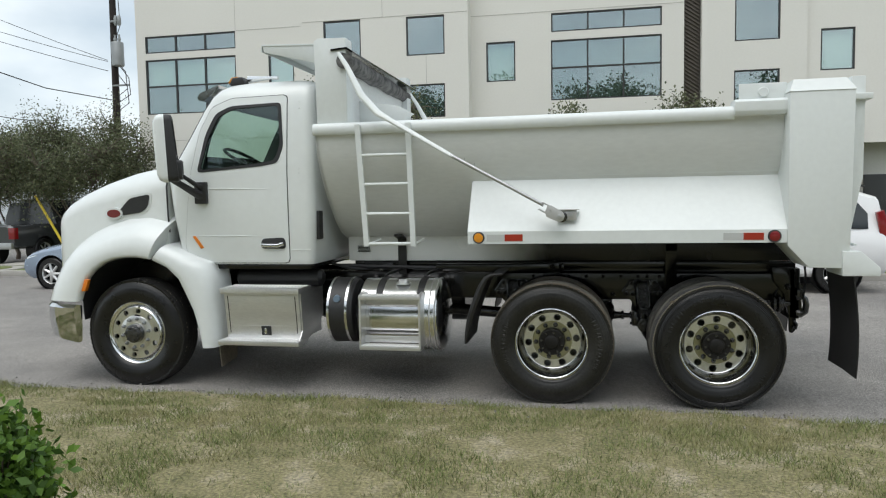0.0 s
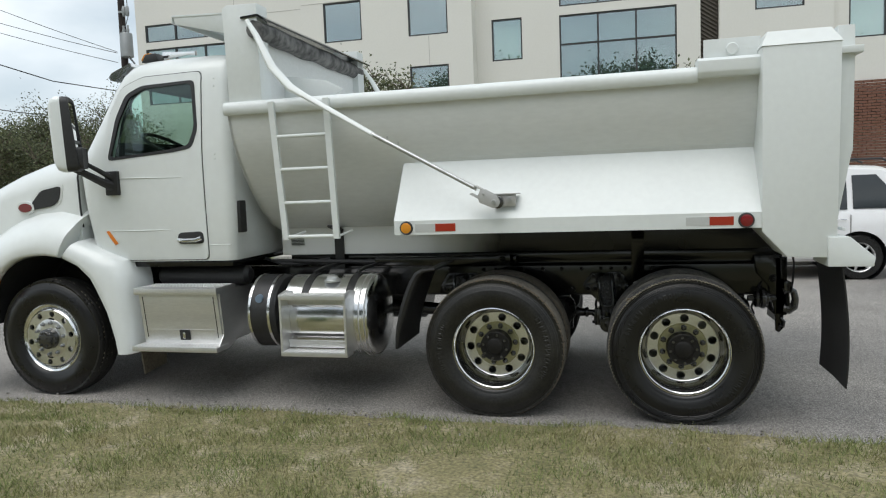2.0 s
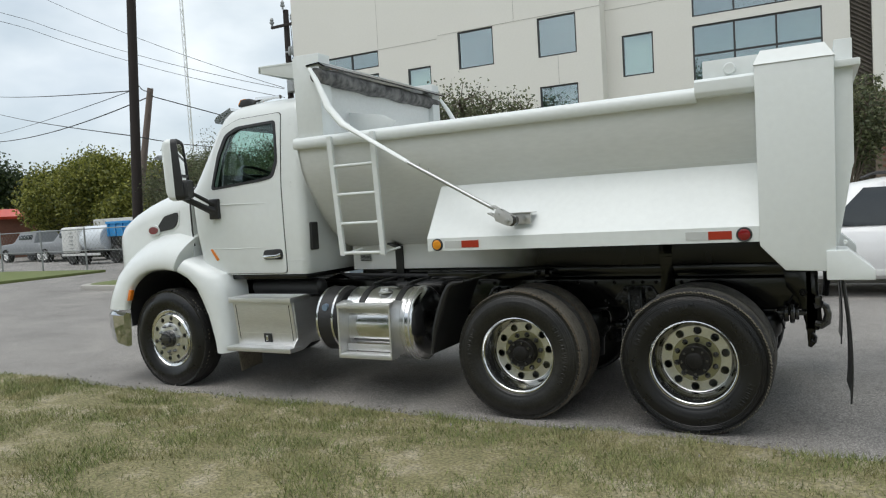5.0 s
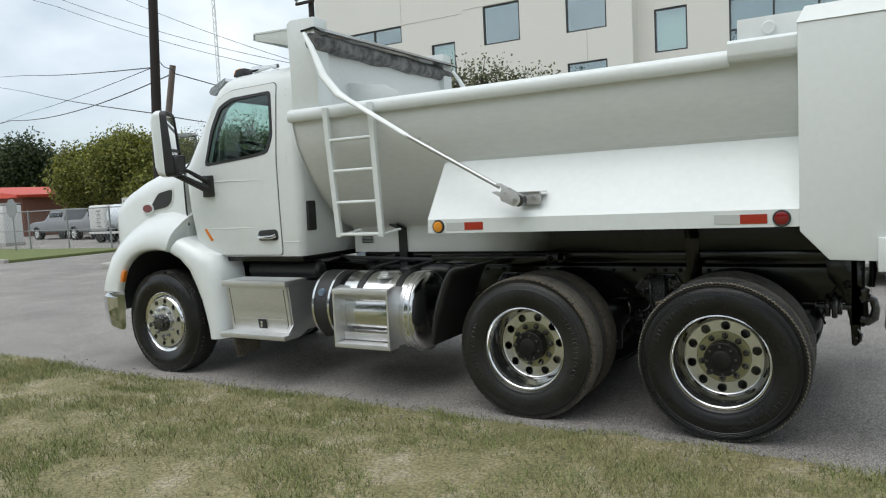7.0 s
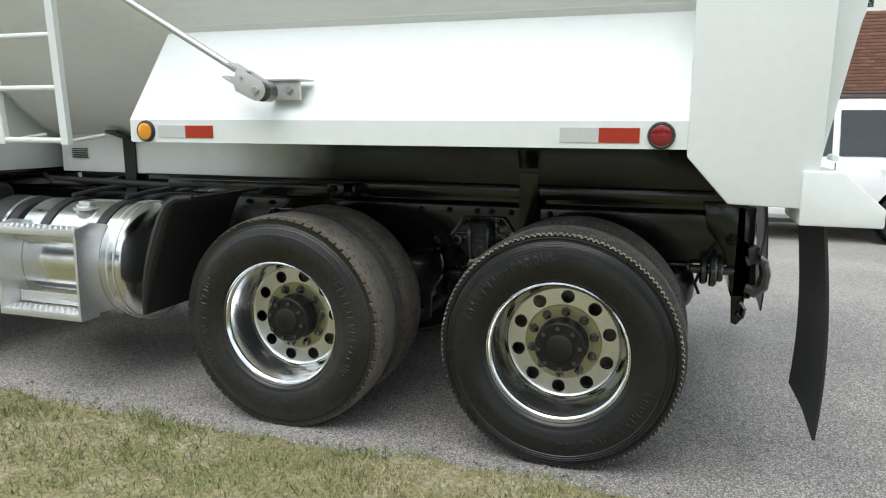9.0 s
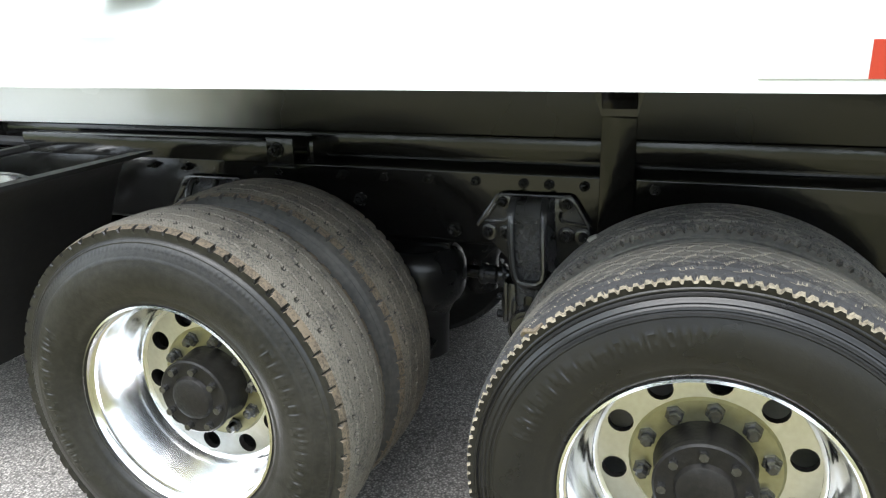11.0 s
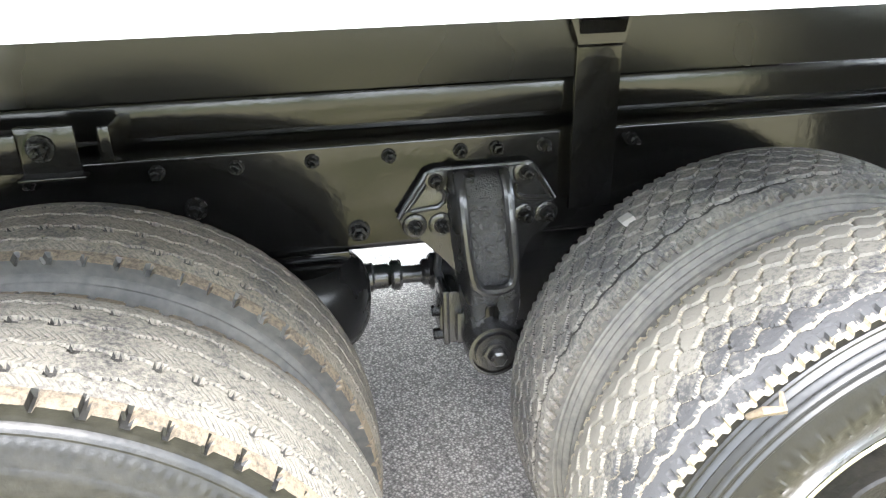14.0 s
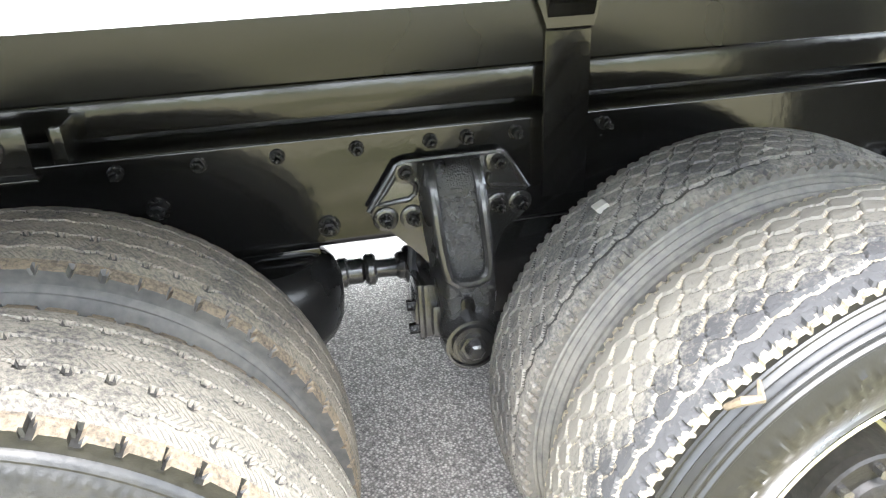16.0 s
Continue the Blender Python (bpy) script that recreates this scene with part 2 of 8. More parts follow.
WHITE = mat("white_truck_paint", (0.755, 0.785, 0.775), 0.30, col2=(0.70, 0.725, 0.715), scale=0.8, fine=14, coat=0.5, bump=0.015, bump_scale=60)
BODYWHITE = mat("white_body_paint", (0.715, 0.745, 0.735), 0.42, col2=(0.65, 0.675, 0.668), scale=1.1, fine=22, coat=0.15, bump=0.03, bump_scale=35)
TUBWHITE = mat("dull_white_tub_paint", (0.72, 0.735, 0.725), 0.40, col2=(0.61, 0.625, 0.615), scale=1.4, fine=25, bump=0.03, bump_scale=35, stretch=(0.5, 1, 1.6))
CHASSIS = mat("black_chassis_enamel", (0.006, 0.006, 0.006), 0.13, col2=(0.016, 0.015, 0.014), scale=3, fine=30, amount=0.6, bump=0.05, bump_scale=40, rough_var=0.1, spec=0.46)
CASTING = mat("black_cast_iron", (0.017, 0.017, 0.017), 0.22, col2=(0.034, 0.033, 0.032), scale=9, fine=90, amount=0.7, bump=0.16, bump_scale=260, coat=0.6, spec=0.7)
CAST_ROUGH = mat("grainy_black_casting", (0.018, 0.018, 0.018), 0.27, col2=(0.040, 0.039, 0.038), scale=12, fine=120, amount=0.7, bump=0.5, bump_scale=260, spec=0.8)
BOLT = mat("painted_black_bolt", (0.007, 0.007, 0.007), 0.26, col2=(0.02, 0.018, 0.016), scale=40, fine=200, amount=0.6, bump=0.3, bump_scale=260, spec=0.35)
BLACK = mat("black_plastic", (0.018, 0.018, 0.019), 0.45, col2=(0.035, 0.035, 0.036), scale=4, fine=60, bump=0.08, bump_scale=300)
RUBBER = mat("tyre_rubber", (0.009, 0.009, 0.0093), 0.29, col2=(0.018, 0.017, 0.0155), scale=5, fine=70, amount=0.5, bump=0.05, bump_scale=160, rough_var=0.12, spec=0.42)
FLAP = mat("flap_rubber", (0.011, 0.011, 0.0115), 0.5, col2=(0.024, 0.023, 0.022), scale=3, fine=40, bump=0.05)
TREAD_A = tread_mat("dusty_tread_rubber", (0.046, 0.044, 0.041), (0.195, 0.178, 0.146), 0.80, 0.0, 0.7)
TREAD_B = tread_mat("worn_tread_rubber", (0.050, 0.050, 0.052), (0.175, 0.164, 0.140), 0.76, 3.6)
GROOVE_GREY = tread_mat("dark_inner_groove", (0.03, 0.028, 0.026), (0.09, 0.083, 0.07), 0.4)
TREAD_C = tread_mat("grey_inner_tread", (0.092, 0.090, 0.087), (0.225, 0.210, 0.182), 0.55)
TREAD_E = tread_mat("brown_inner_tread", (0.075, 0.070, 0.062), (0.215, 0.188, 0.148), 0.65, 0.0, 0.6)
SIDE_DARK = mat("grey_inner_sidewall", (0.055, 0.054, 0.052), 0.65, col2=(0.105, 0.10, 0.09), scale=7, fine=60, amount=0.8, bump=0.1, bump_scale=160)
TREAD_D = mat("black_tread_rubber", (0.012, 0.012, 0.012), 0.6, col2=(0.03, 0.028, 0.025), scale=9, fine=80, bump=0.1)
SIDE_DUST = mat("dusty_grey_sidewall", (0.10, 0.098, 0.092), 0.7, col2=(0.19, 0.18, 0.155), scale=7, fine=60, amount=0.8, bump=0.1, bump_scale=160)
SHOULDER = tread_mat("tan_dust_shoulder", (0.050, 0.042, 0.033), (0.17, 0.135, 0.092), 0.72)
SHOULDER_GREY = tread_mat("grey_dust_shoulder", (0.09, 0.085, 0.078), (0.20, 0.182, 0.15), 0.6)
GROOVE = tread_mat("packed_dust_groove", (0.13, 0.118, 0.092), (0.30, 0.268, 0.205), 0.8)
SHOULDER_PALE = tread_mat("pale_dust_shoulder", (0.11, 0.098, 0.074), (0.34, 0.30, 0.22), 0.75)
# rib grooves: less dust, and the shade inside them put into the colour
GROOVE_SHADED = tread_mat("dark_rib_groove", (0.035, 0.033, 0.030), (0.09, 0.082, 0.068), 0.4)
SIDE_M = mat("dusty_tyre_side", (0.010, 0.010, 0.0096), 0.36, col2=(0.034, 0.032, 0.028), scale=4, fine=60, amount=0.7, bump=0.08, bump_scale=160, rough_var=0.14, spec=0.4)
CHROME = mat("polished_aluminium", (0.82, 0.825, 0.83), 0.17, 1.0, col2=(0.68, 0.68, 0.675), scale=6, fine=60, rough_var=0.05, bump=0.012)
ALU = mat("brushed_aluminium", (0.78, 0.78, 0.775), 0.36, 0.8, col2=(0.60, 0.60, 0.595), scale=6, fine=70, rough_var=0.1, bump=0.04, bump_scale=120, stretch=(0.3, 1, 2))
DISC = mat("olive_stained_disc", (0.44, 0.43, 0.30), 0.34, 1.0, col2=(0.30, 0.285, 0.18), scale=9, fine=60, rough_var=0.08)
HUB_AND_HOLE_SHADE = mat("greasy_black_hub", (0.009, 0.0088, 0.0085), 0.42, col2=(0.022, 0.020, 0.018), scale=12, fine=90, amount=0.7, bump=0.15, bump_scale=120, spec=0.25)
DISHALU = mat("satin_wheel_disc", (0.82, 0.82, 0.81), 0.30, 1.0, col2=(0.66, 0.65, 0.62), scale=8, fine=70, rough_var=0.06, bump=0.02)
TREADPLATE = mat("tread_plate", (0.78, 0.78, 0.775), 0.34, 0.85, col2=(0.62, 0.62, 0.61), scale=8, fine=70, bump=0.25, bump_scale=70)
STEEL = mat("galvanised_steel", (0.55, 0.56, 0.56), 0.4, 0.9, col2=(0.43, 0.44, 0.44), scale=14, fine=80, bump=0.05)
AMBER = mat("amber_lens", (0.75, 0.30, 0.02), 0.2, coat=0.6, col2=(0.6, 0.2, 0.01), fine=120)
REDLENS = mat("red_lens", (0.22, 0.008, 0.010), 0.2, coat=0.5, col2=(0.15, 0.006, 0.008), fine=120)
REDTAPE = mat("red_reflective_tape", (0.36, 0.030, 0.010), 0.35, col2=(0.30, 0.024, 0.008), fine=150)
SILVERTAPE = mat("silver_reflective_tape", (0.52, 0.53, 0.52), 0.35, col2=(0.44, 0.45, 0.45), fine=150)
ORANGETAPE = mat("orange_side_marker", (0.78, 0.22, 0.02), 0.3, coat=0.4, fine=150)
BADGE = mat("dark_red_badge", (0.18, 0.02, 0.025), 0.25, coat=0.5, fine=90)
TARP = mat("mottled_mesh_tarp", (0.035, 0.035, 0.036), 0.75, col2=(0.24, 0.235, 0.23), scale=5.5, fine=16, amount=0.9, bump=0.5, bump_scale=26)
SEAT = mat("grey_seat_cloth", (0.06, 0.06, 0.065), 0.85, col2=(0.09, 0.09, 0.095), fine=120, bump=0.1)
INTERIOR = mat("dark_cab_trim", (0.05, 0.05, 0.052), 0.7, col2=(0.08, 0.08, 0.08), fine=80)
CABGLASS = glass_mat("green_tinted_glass", (0.76, 0.87, 0.82), 0.05)
WINGLASS = glass_mat("building_glass", (0.72, 0.84, 0.79), 0.27)
CARGLASS = glass_mat("dark_car_glass", (0.12, 0.14, 0.15), 0.08)
MUD = mat("dried_mud_rubber", (0.10, 0.085, 0.065), 0.9, col2=(0.22, 0.19, 0.145), scale=6, fine=50, amount=0.9, bump=0.2)
ZINC = mat("zinc_plated_steel", (0.50, 0.50, 0.49), 0.45, 0.35, col2=(0.42, 0.42, 0.41), fine=60)
BUMPER = mat("chrome_plated_steel", (0.62, 0.63, 0.64), 0.05, 1.0, col2=(0.55, 0.56, 0.57), rough_var=0.03)
MIRROR = mat("mirror_glass", (0.9, 0.91, 0.92), 0.03, 1.0, amount=0.05, rough_var=0.01)
ASPHALT = asphalt_mat()
VERGE = verge_mat()
CONCRETE = mat("old_concrete", (0.42, 0.40, 0.37), 0.88, col2=(0.30, 0.29, 0.26), scale=1.4, fine=28, bump=0.2, bump_scale=60)
STUCCO = mat("cream_stucco", (0.74, 0.72, 0.67), 0.9, col2=(0.69, 0.67, 0.62), scale=0.35, fine=18, bump=0.25, bump_scale=60)
BRICK = mat("red_brown_brick", (0.23, 0.105, 0.07), 0.9, col2=(0.16, 0.075, 0.055), scale=7, fine=70, bump=0.3, bump_scale=90, rand=0.22)
MORTAR = mat("brown_mortar", (0.20, 0.155, 0.125), 0.95, col2=(0.15, 0.12, 0.10), fine=60, bump=0.2)
FRAME = mat("dark_bronze_frame", (0.035, 0.037, 0.036), 0.45, col2=(0.05, 0.05, 0.05))
BLIND = mat("pale_blind_slats", (0.80, 0.81, 0.77), 0.7, col2=(0.74, 0.75, 0.71))
BLIND_GREY = mat("grey_blind_slats", (0.22, 0.24, 0.24), 0.7, col2=(0.18, 0.20, 0.20))
SCORE = mat("stucco_joint", (0.50, 0.48, 0.44), 0.95, col2=(0.44, 0.42, 0.39))
SHADE = mat("grey_window_shade", (0.16, 0.17, 0.17), 0.8, col2=(0.12, 0.13, 0.13))
CORRUG = mat("brown_corrugated_metal", (0.13, 0.11, 0.09), 0.5, 0.3, col2=(0.09, 0.078, 0.065), stretch=(1, 1, 0.2))
POLE = mat("creosoted_pole", (0.018, 0.013, 0.012), 0.85, col2=(0.04, 0.029, 0.025), scale=6, fine=40, bump=0.5, bump_scale=40, stretch=(3, 3, 0.15))
GREYPOLE = mat("weathered_grey_pole", (0.20, 0.16, 0.14), 0.88, col2=(0.13, 0.10, 0.09), scale=6, fine=40, bump=0.4, stretch=(3, 3, 0.15))
CABLE = mat("black_cable", (0.02, 0.02, 0.022), 0.6)
GALV = mat("grey_galvanised_tube", (0.33, 0.34, 0.34), 0.5, 0.6, col2=(0.25, 0.26, 0.26))
BARK = mat("grey_brown_bark", (0.11, 0.085, 0.065), 0.92, col2=(0.17, 0.14, 0.11), scale=9, fine=50, bump=0.7, bump_scale=30, stretch=(2, 2, 0.4))
# oak: low dark end puts the unlit gaps between clumps into leaf colour
LEAF_OAK = leaf_mat("yellow_green_leaves", (0.045, 0.065, 0.012), (0.30, 0.30, 0.055))
LEAF_DARK = leaf_mat("dark_green_leaves", (0.018, 0.032, 0.012), (0.07, 0.10, 0.035))
LEAF_GREY = leaf_mat("grey_green_leaves", (0.045, 0.060, 0.028), (0.19, 0.205, 0.105))
LEAF_BUSH = leaf_mat("fresh_green_leaves", (0.03, 0.075, 0.012), (0.14, 0.26, 0.03))


def grass_mat():
    """Blades: green and straw mixed blade by blade, with straw-coloured and greener patches."""
    m, nt, b = nodes_of("dry_green_grass")
    n, l = nt.nodes, nt.links
    g = n.new("ShaderNodeNewGeometry")
    tc = n.new("ShaderNodeTexCoord")
    a = n.new("ShaderNodeTexNoise")
    a.inputs["Scale"].default_value = 1.5
    a.inputs["Detail"].default_value = 6.0
    a.inputs["Roughness"].default_value = 0.65
    l.new(tc.outputs["Object"], a.inputs["Vector"])
    rc = []
    for dark, light in (((0.085, 0.115, 0.034), (0.25, 0.285, 0.092)), ((0.17, 0.158, 0.062), (0.47, 0.41, 0.22))):
        r = n.new("ShaderNodeValToRGB")
        r.color_ramp.elements[0].color = (*dark, 1)
        r.color_ramp.elements[1].color = (*light, 1)
        l.new(g.outputs["Random Per Island"], r.inputs["Fac"])
        rc.append(r)
    mr = n.new("ShaderNodeMapRange")
    mr.inputs["From Min"].default_value = 0.44
    mr.inputs["From Max"].default_value = 0.70
    l.new(a.outputs["Fac"], mr.inputs["Value"])
    mx = n.new("ShaderNodeMixRGB")
    l.new(mr.outputs[0], mx.inputs["Fac"])
    l.new(rc[0].outputs[0], mx.inputs[1])
    l.new(rc[1].outputs[0], mx.inputs[2])
    l.new(mx.outputs[0], b.inputs["Base Color"])
    b.inputs["Roughness"].default_value = 0.65
    return m


GRASS = grass_mat()
FARGRASS = mat("roadside_lawn", (0.115, 0.15, 0.045), 0.95, col2=(0.20, 0.20, 0.09), scale=1.5, fine=25, bump=0.5, bump_scale=40)
SUVWHITE = mat("white_car_paint", (0.78, 0.78, 0.78), 0.2, col2=(0.74, 0.74, 0.74), coat=0.7)
CARBLUE = mat("silver_blue_car_paint", (0.30, 0.36, 0.46), 0.25, 0.5, col2=(0.26, 0.32, 0.42), coat=0.7)
CARGREY = mat("dark_grey_car_paint", (0.06, 0.063, 0.068), 0.25, 0.3, col2=(0.05, 0.052, 0.056), coat=0.7)
BLUEPAINT = mat("sky_blue_paint", (0.03, 0.27, 0.60), 0.5, col2=(0.025, 0.22, 0.5), fine=30)
REDROOF = mat("red_metal_roof", (0.55, 0.06, 0.03), 0.5, col2=(0.42, 0.05, 0.03))
OFFWHITE = mat("off_white_paint", (0.62, 0.62, 0.60), 0.6, col2=(0.52, 0.52, 0.50), scale=1.5, fine=20, bump=0.05)
TANKWHITE = mat("pale_tank_paint", (0.66, 0.70, 0.74), 0.35, col2=(0.55, 0.58, 0.61), scale=1.2, fine=20)
YELLOW = mat("yellow_guard", (0.70, 0.52, 0.04), 0.5)
CANOPYGREY = mat("grey_sheet_metal", (0.22, 0.23, 0.24), 0.6, col2=(0.16, 0.17, 0.18))


def overspray_mat():
    """White sill paint that was dusted over with black towards the rear."""
    m, nt, b = nodes_of("white_sill_with_black_overspray")
    n, l = nt.nodes, nt.links
    tc = n.new("ShaderNodeTexCoord")
    sx = n.new("ShaderNodeSeparateXYZ")
    l.new(tc.outputs["Object"], sx.inputs[0])
    nz = n.new("ShaderNodeTexNoise")
    nz.inputs["Scale"].default_value = 3.0
    l.new(tc.outputs["Object"], nz.inputs["Vector"])
    ad = n.new("ShaderNodeMath")
    ad.operation = "MULTIPLY_ADD"
    ad.inputs[1].default_value = 0.35
    l.new(nz.outputs["Fac"], ad.inputs[0])
    l.new(sx.outputs["X"], ad.inputs[2])
    mr = n.new("ShaderNodeMapRange")
    mr.interpolation_type = "SMOOTHSTEP"
    mr.inputs["From Min"].default_value = -0.02
    mr.inputs["From Max"].default_value = 0.52
    l.new(ad.outputs[0], mr.inputs["Value"])
    mx = n.new("ShaderNodeMixRGB")
    mx.inputs[1].default_value = (0.76, 0.77, 0.75, 1)
    mx.inputs[2].default_value = (0.010, 0.010, 0.010, 1)
    l.new(mr.outputs[0], mx.inputs["Fac"])
    l.new(mx.outputs[0], b.inputs["Base Color"])
    sp = n.new("ShaderNodeTexNoise")
    sp.inputs["Scale"].default_value = 55.0
    sp.inputs["Detail"].default_value = 6.0
    l.new(tc.outputs["Object"], sp.inputs["Vector"])
    rr = n.new("ShaderNodeMapRange")
    rr.inputs["To Min"].default_value, rr.inputs["To Max"].default_value = 0.14, 0.34
    l.new(nz.outputs["Fac"], rr.inputs["Value"])
    l.new(rr.outputs[0], b.inputs["Roughness"])
    b.inputs["Specular IOR Level"].default_value = 0.4
    bp = n.new("ShaderNodeBump")
    bp.inputs["Strength"].default_value = 0.10
    bp.inputs["Distance"].default_value = 0.004
    l.new(sp.outputs["Fac"], bp.inputs["Height"])
    l.new(bp.outputs[0], b.inputs["Normal"])
    return m


SILL = overspray_mat()


# ---- mesh helpers ----
ORIGIN = {}


def thing(name, at, label, category, group="", kind=""):
    ob = new(name)
    ob.location = at
    ob.empty_display_size = 0.2
    ORIGIN[ob] = Vector(at)
    return tagged(ob, label, category, group, kind)


def finish(bm, material, angle=35.0):
    me = bpy.data.meshes.new("mesh")
    bmesh.ops.recalc_face_normals(bm, faces=bm.faces[:])
    bm.to_mesh(me)
    bm.free()
    me.polygons.foreach_set("use_smooth", [True] * len(me.polygons))
    me.set_sharp_from_angle(angle=radians(angle))
    for m in material if isinstance(material, (list, tuple)) else (material,):
        me.materials.append(m)
    return me


def part(name, bm, material, parent, label="", angle=35.0):
    """Links a bmesh, given in world places, as one mesh object under a thing or a part."""
    o = ORIGIN[parent]
    bmesh.ops.translate(bm, verts=bm.verts[:], vec=-o)
    me = finish(bm, material, angle)
    me.name = name
    ob = new(name, me)
    ob.parent = parent
    ORIGIN[ob] = o
    if label:
        tagged(ob, label)
    return ob


def solo(name, bm, material, label, category="", kind="", at=(0, 0, 0), group="", angle=35.0):
    o = Vector(at)
    bmesh.ops.translate(bm, verts=bm.verts[:], vec=-o)
    me = finish(bm, material, angle)
    me.name = name
    ob = new(name, me)
    ob.location = o
    ORIGIN[ob] = o
    return tagged(ob, label, category, group, kind)


def twin(name, mesh, parent, m, label=""):
    """An object of its own on a mesh that others share; m is its pose in the world."""
    ob = new(name, mesh)
    ob.parent = parent
    ob.matrix_basis = Matrix.Translation(-ORIGIN[parent]) @ m
    ORIGIN[ob] = ORIGIN[parent] + ob.matrix_basis.translation
    if label:
        tagged(ob, label)
    return ob


def bevel_new(bm, faces, width, segs=2):
    edges = list({e for f in faces for e in f.edges})
    bmesh.ops.bevel(bm, geom=edges, offset=width, segments=segs, affect="EDGES", profile=0.6, clamp_overlap=True)


def box(x0, x1, y0, y1, z0, z1, bevel=0.0, segs=2, bm=None):
    own = bmesh.new()
    vs = [own.verts.new((x, y, z)) for x in (x0, x1) for y in (y0, y1) for z in (z0, z1)]
    for f in ((0, 1, 3, 2), (4, 6, 7, 5), (0, 4, 5, 1), (2, 3, 7, 6), (0, 2, 6, 4), (1, 5, 7, 3)):
        own.faces.new([vs[i] for i in f])
    if bevel:
        bevel_new(own, own.faces[:], bevel, segs)
    return merge(bm, own)


def merge(bm, own):
    """Adds own to bm, or gives own back where there is no bm yet."""
    if bm is None:
        return own
    me = bpy.data.meshes.new("tmp")
    own.to_mesh(me)
    own.free()
    bm.from_mesh(me)
    bpy.data.meshes.remove(me)
    return bm


AX = {"x": lambda a, b, c: (c, a, b), "y": lambda a, b, c: (a, c, b), "z": lambda a, b, c: (a, b, c)}


def prism(poly, axis, c0, c1, bevel=0.0, segs=2, bm=None):
    """A flat outline, pulled along an axis: axis y takes (x, z) points, x takes (y, z), z takes (x, y)."""
    own = bmesh.new()
    a = [own.verts.new(AX[axis](p[0], p[1], c0)) for p in poly]
    b = [own.verts.new(AX[axis](p[0], p[1], c1)) for p in poly]
    n = len(poly)
    own.faces.new(a)
    own.faces.new(b[::-1])
    for i in range(n):
        own.faces.new((a[i], a[(i + 1) % n], b[(i + 1) % n], b[i]))
    bmesh.ops.recalc_face_normals(own, faces=own.faces[:])
    if bevel:
        bevel_new(own, own.faces[:], bevel, segs)
    return merge(bm, own)


def loft(rings, bm=None, closed=True, caps=True):
    own = bmesh.new()
    vs = [[own.verts.new(p) for p in r] for r in rings]
    n = len(rings[0])
    for a, b in zip(vs, vs[1:]):
        for i in range(n if closed else n - 1):
            j = (i + 1) % n
            own.faces.new((a[i], a[j], b[j], b[i]))
    if caps and closed:
        own.faces.new(vs[0][::-1])
        own.faces.new(vs[-1])
    bmesh.ops.recalc_face_normals(own, faces=own.faces[:])
    return merge(bm, own)


def tube(pts, r, n=8, bm=None, squash=1.0):
    """A round bar along a line of points; r may be a list."""
    pts = [Vector(p) for p in pts]
    rs = r if isinstance(r, (list, tuple)) else [r] * len(pts)
    rings = []
    side = None
    for i, p in enumerate(pts):
        d = (pts[min(i + 1, len(pts) - 1)] - pts[max(i - 1, 0)]).normalized()
        if side is None:
            side = d.orthogonal().normalized()
        side = (side - d * side.dot(d)).normalized()
        up = d.cross(side)
        rings.append([p + (side * math.cos(a) + up * math.sin(a) * squash) * rs[i] for a in [2 * math.pi * k / n for k in range(n)]])
    return loft(rings, bm)


def lathe(profile, centre, axis="y", segs=32, bm=None, closed=False):
    """Turns (along, radius) points round an axis through centre."""
    own = bmesh.new()
    c = Vector(centre)
    rings = []
    for s, r in profile:
        ring = []
        for k in range(segs):
            a = 2 * math.pi * k / segs
            u, v = math.cos(a) * r, math.sin(a) * r
            off = {"y": (u, s, v), "x": (s, u, v), "z": (u, v, s)}[axis]
            ring.append(own.verts.new(c + Vector(off)))
        rings.append(ring)
    pairs = list(zip(rings, rings[1:])) + ([(rings[-1], rings[0])] if closed else [])
    for a, b in pairs:
        for i in range(segs):
            j = (i + 1) % segs
            own.faces.new((a[i], a[j], b[j], b[i]))
    if not closed:
        for ring, (s, r) in ((rings[0], profile[0]), (rings[-1], profile[-1])):
            if r > 1e-4:
                own.faces.new(ring)
    bmesh.ops.remove_doubles(own, verts=own.verts[:], dist=1e-5)
    bmesh.ops.recalc_face_normals(own, faces=own.faces[:])
    return merge(bm, own)


def cyl(centre, r, length, axis="y", segs=20, bevel=0.0, bm=None):
    h = length / 2
    prof = [(-h, r - bevel), (-h + bevel, r), (h - bevel, r), (h, r - bevel)] if bevel else [(-h, r), (h, r)]
    return lathe(prof, centre, axis, segs, bm)


def rounded(poly, r, n=4):
    """Rounds the corners of a flat outline."""
    out = []
    m = len(poly)
    for i in range(m):
        p, a, b = Vector(poly[i]), Vector(poly[i - 1]), Vector(poly[(i + 1) % m])
        k = min(r, (a - p).length * 0.45, (b - p).length * 0.45)
        s, e = p + (a - p).normalized() * k, p + (b - p).normalized() * k
        for j in range(n + 1):
            t = j / n
            out.append(tuple((s * (1 - t) ** 2 + p * 2 * t * (1 - t) + e * t * t)[:]))
    return out


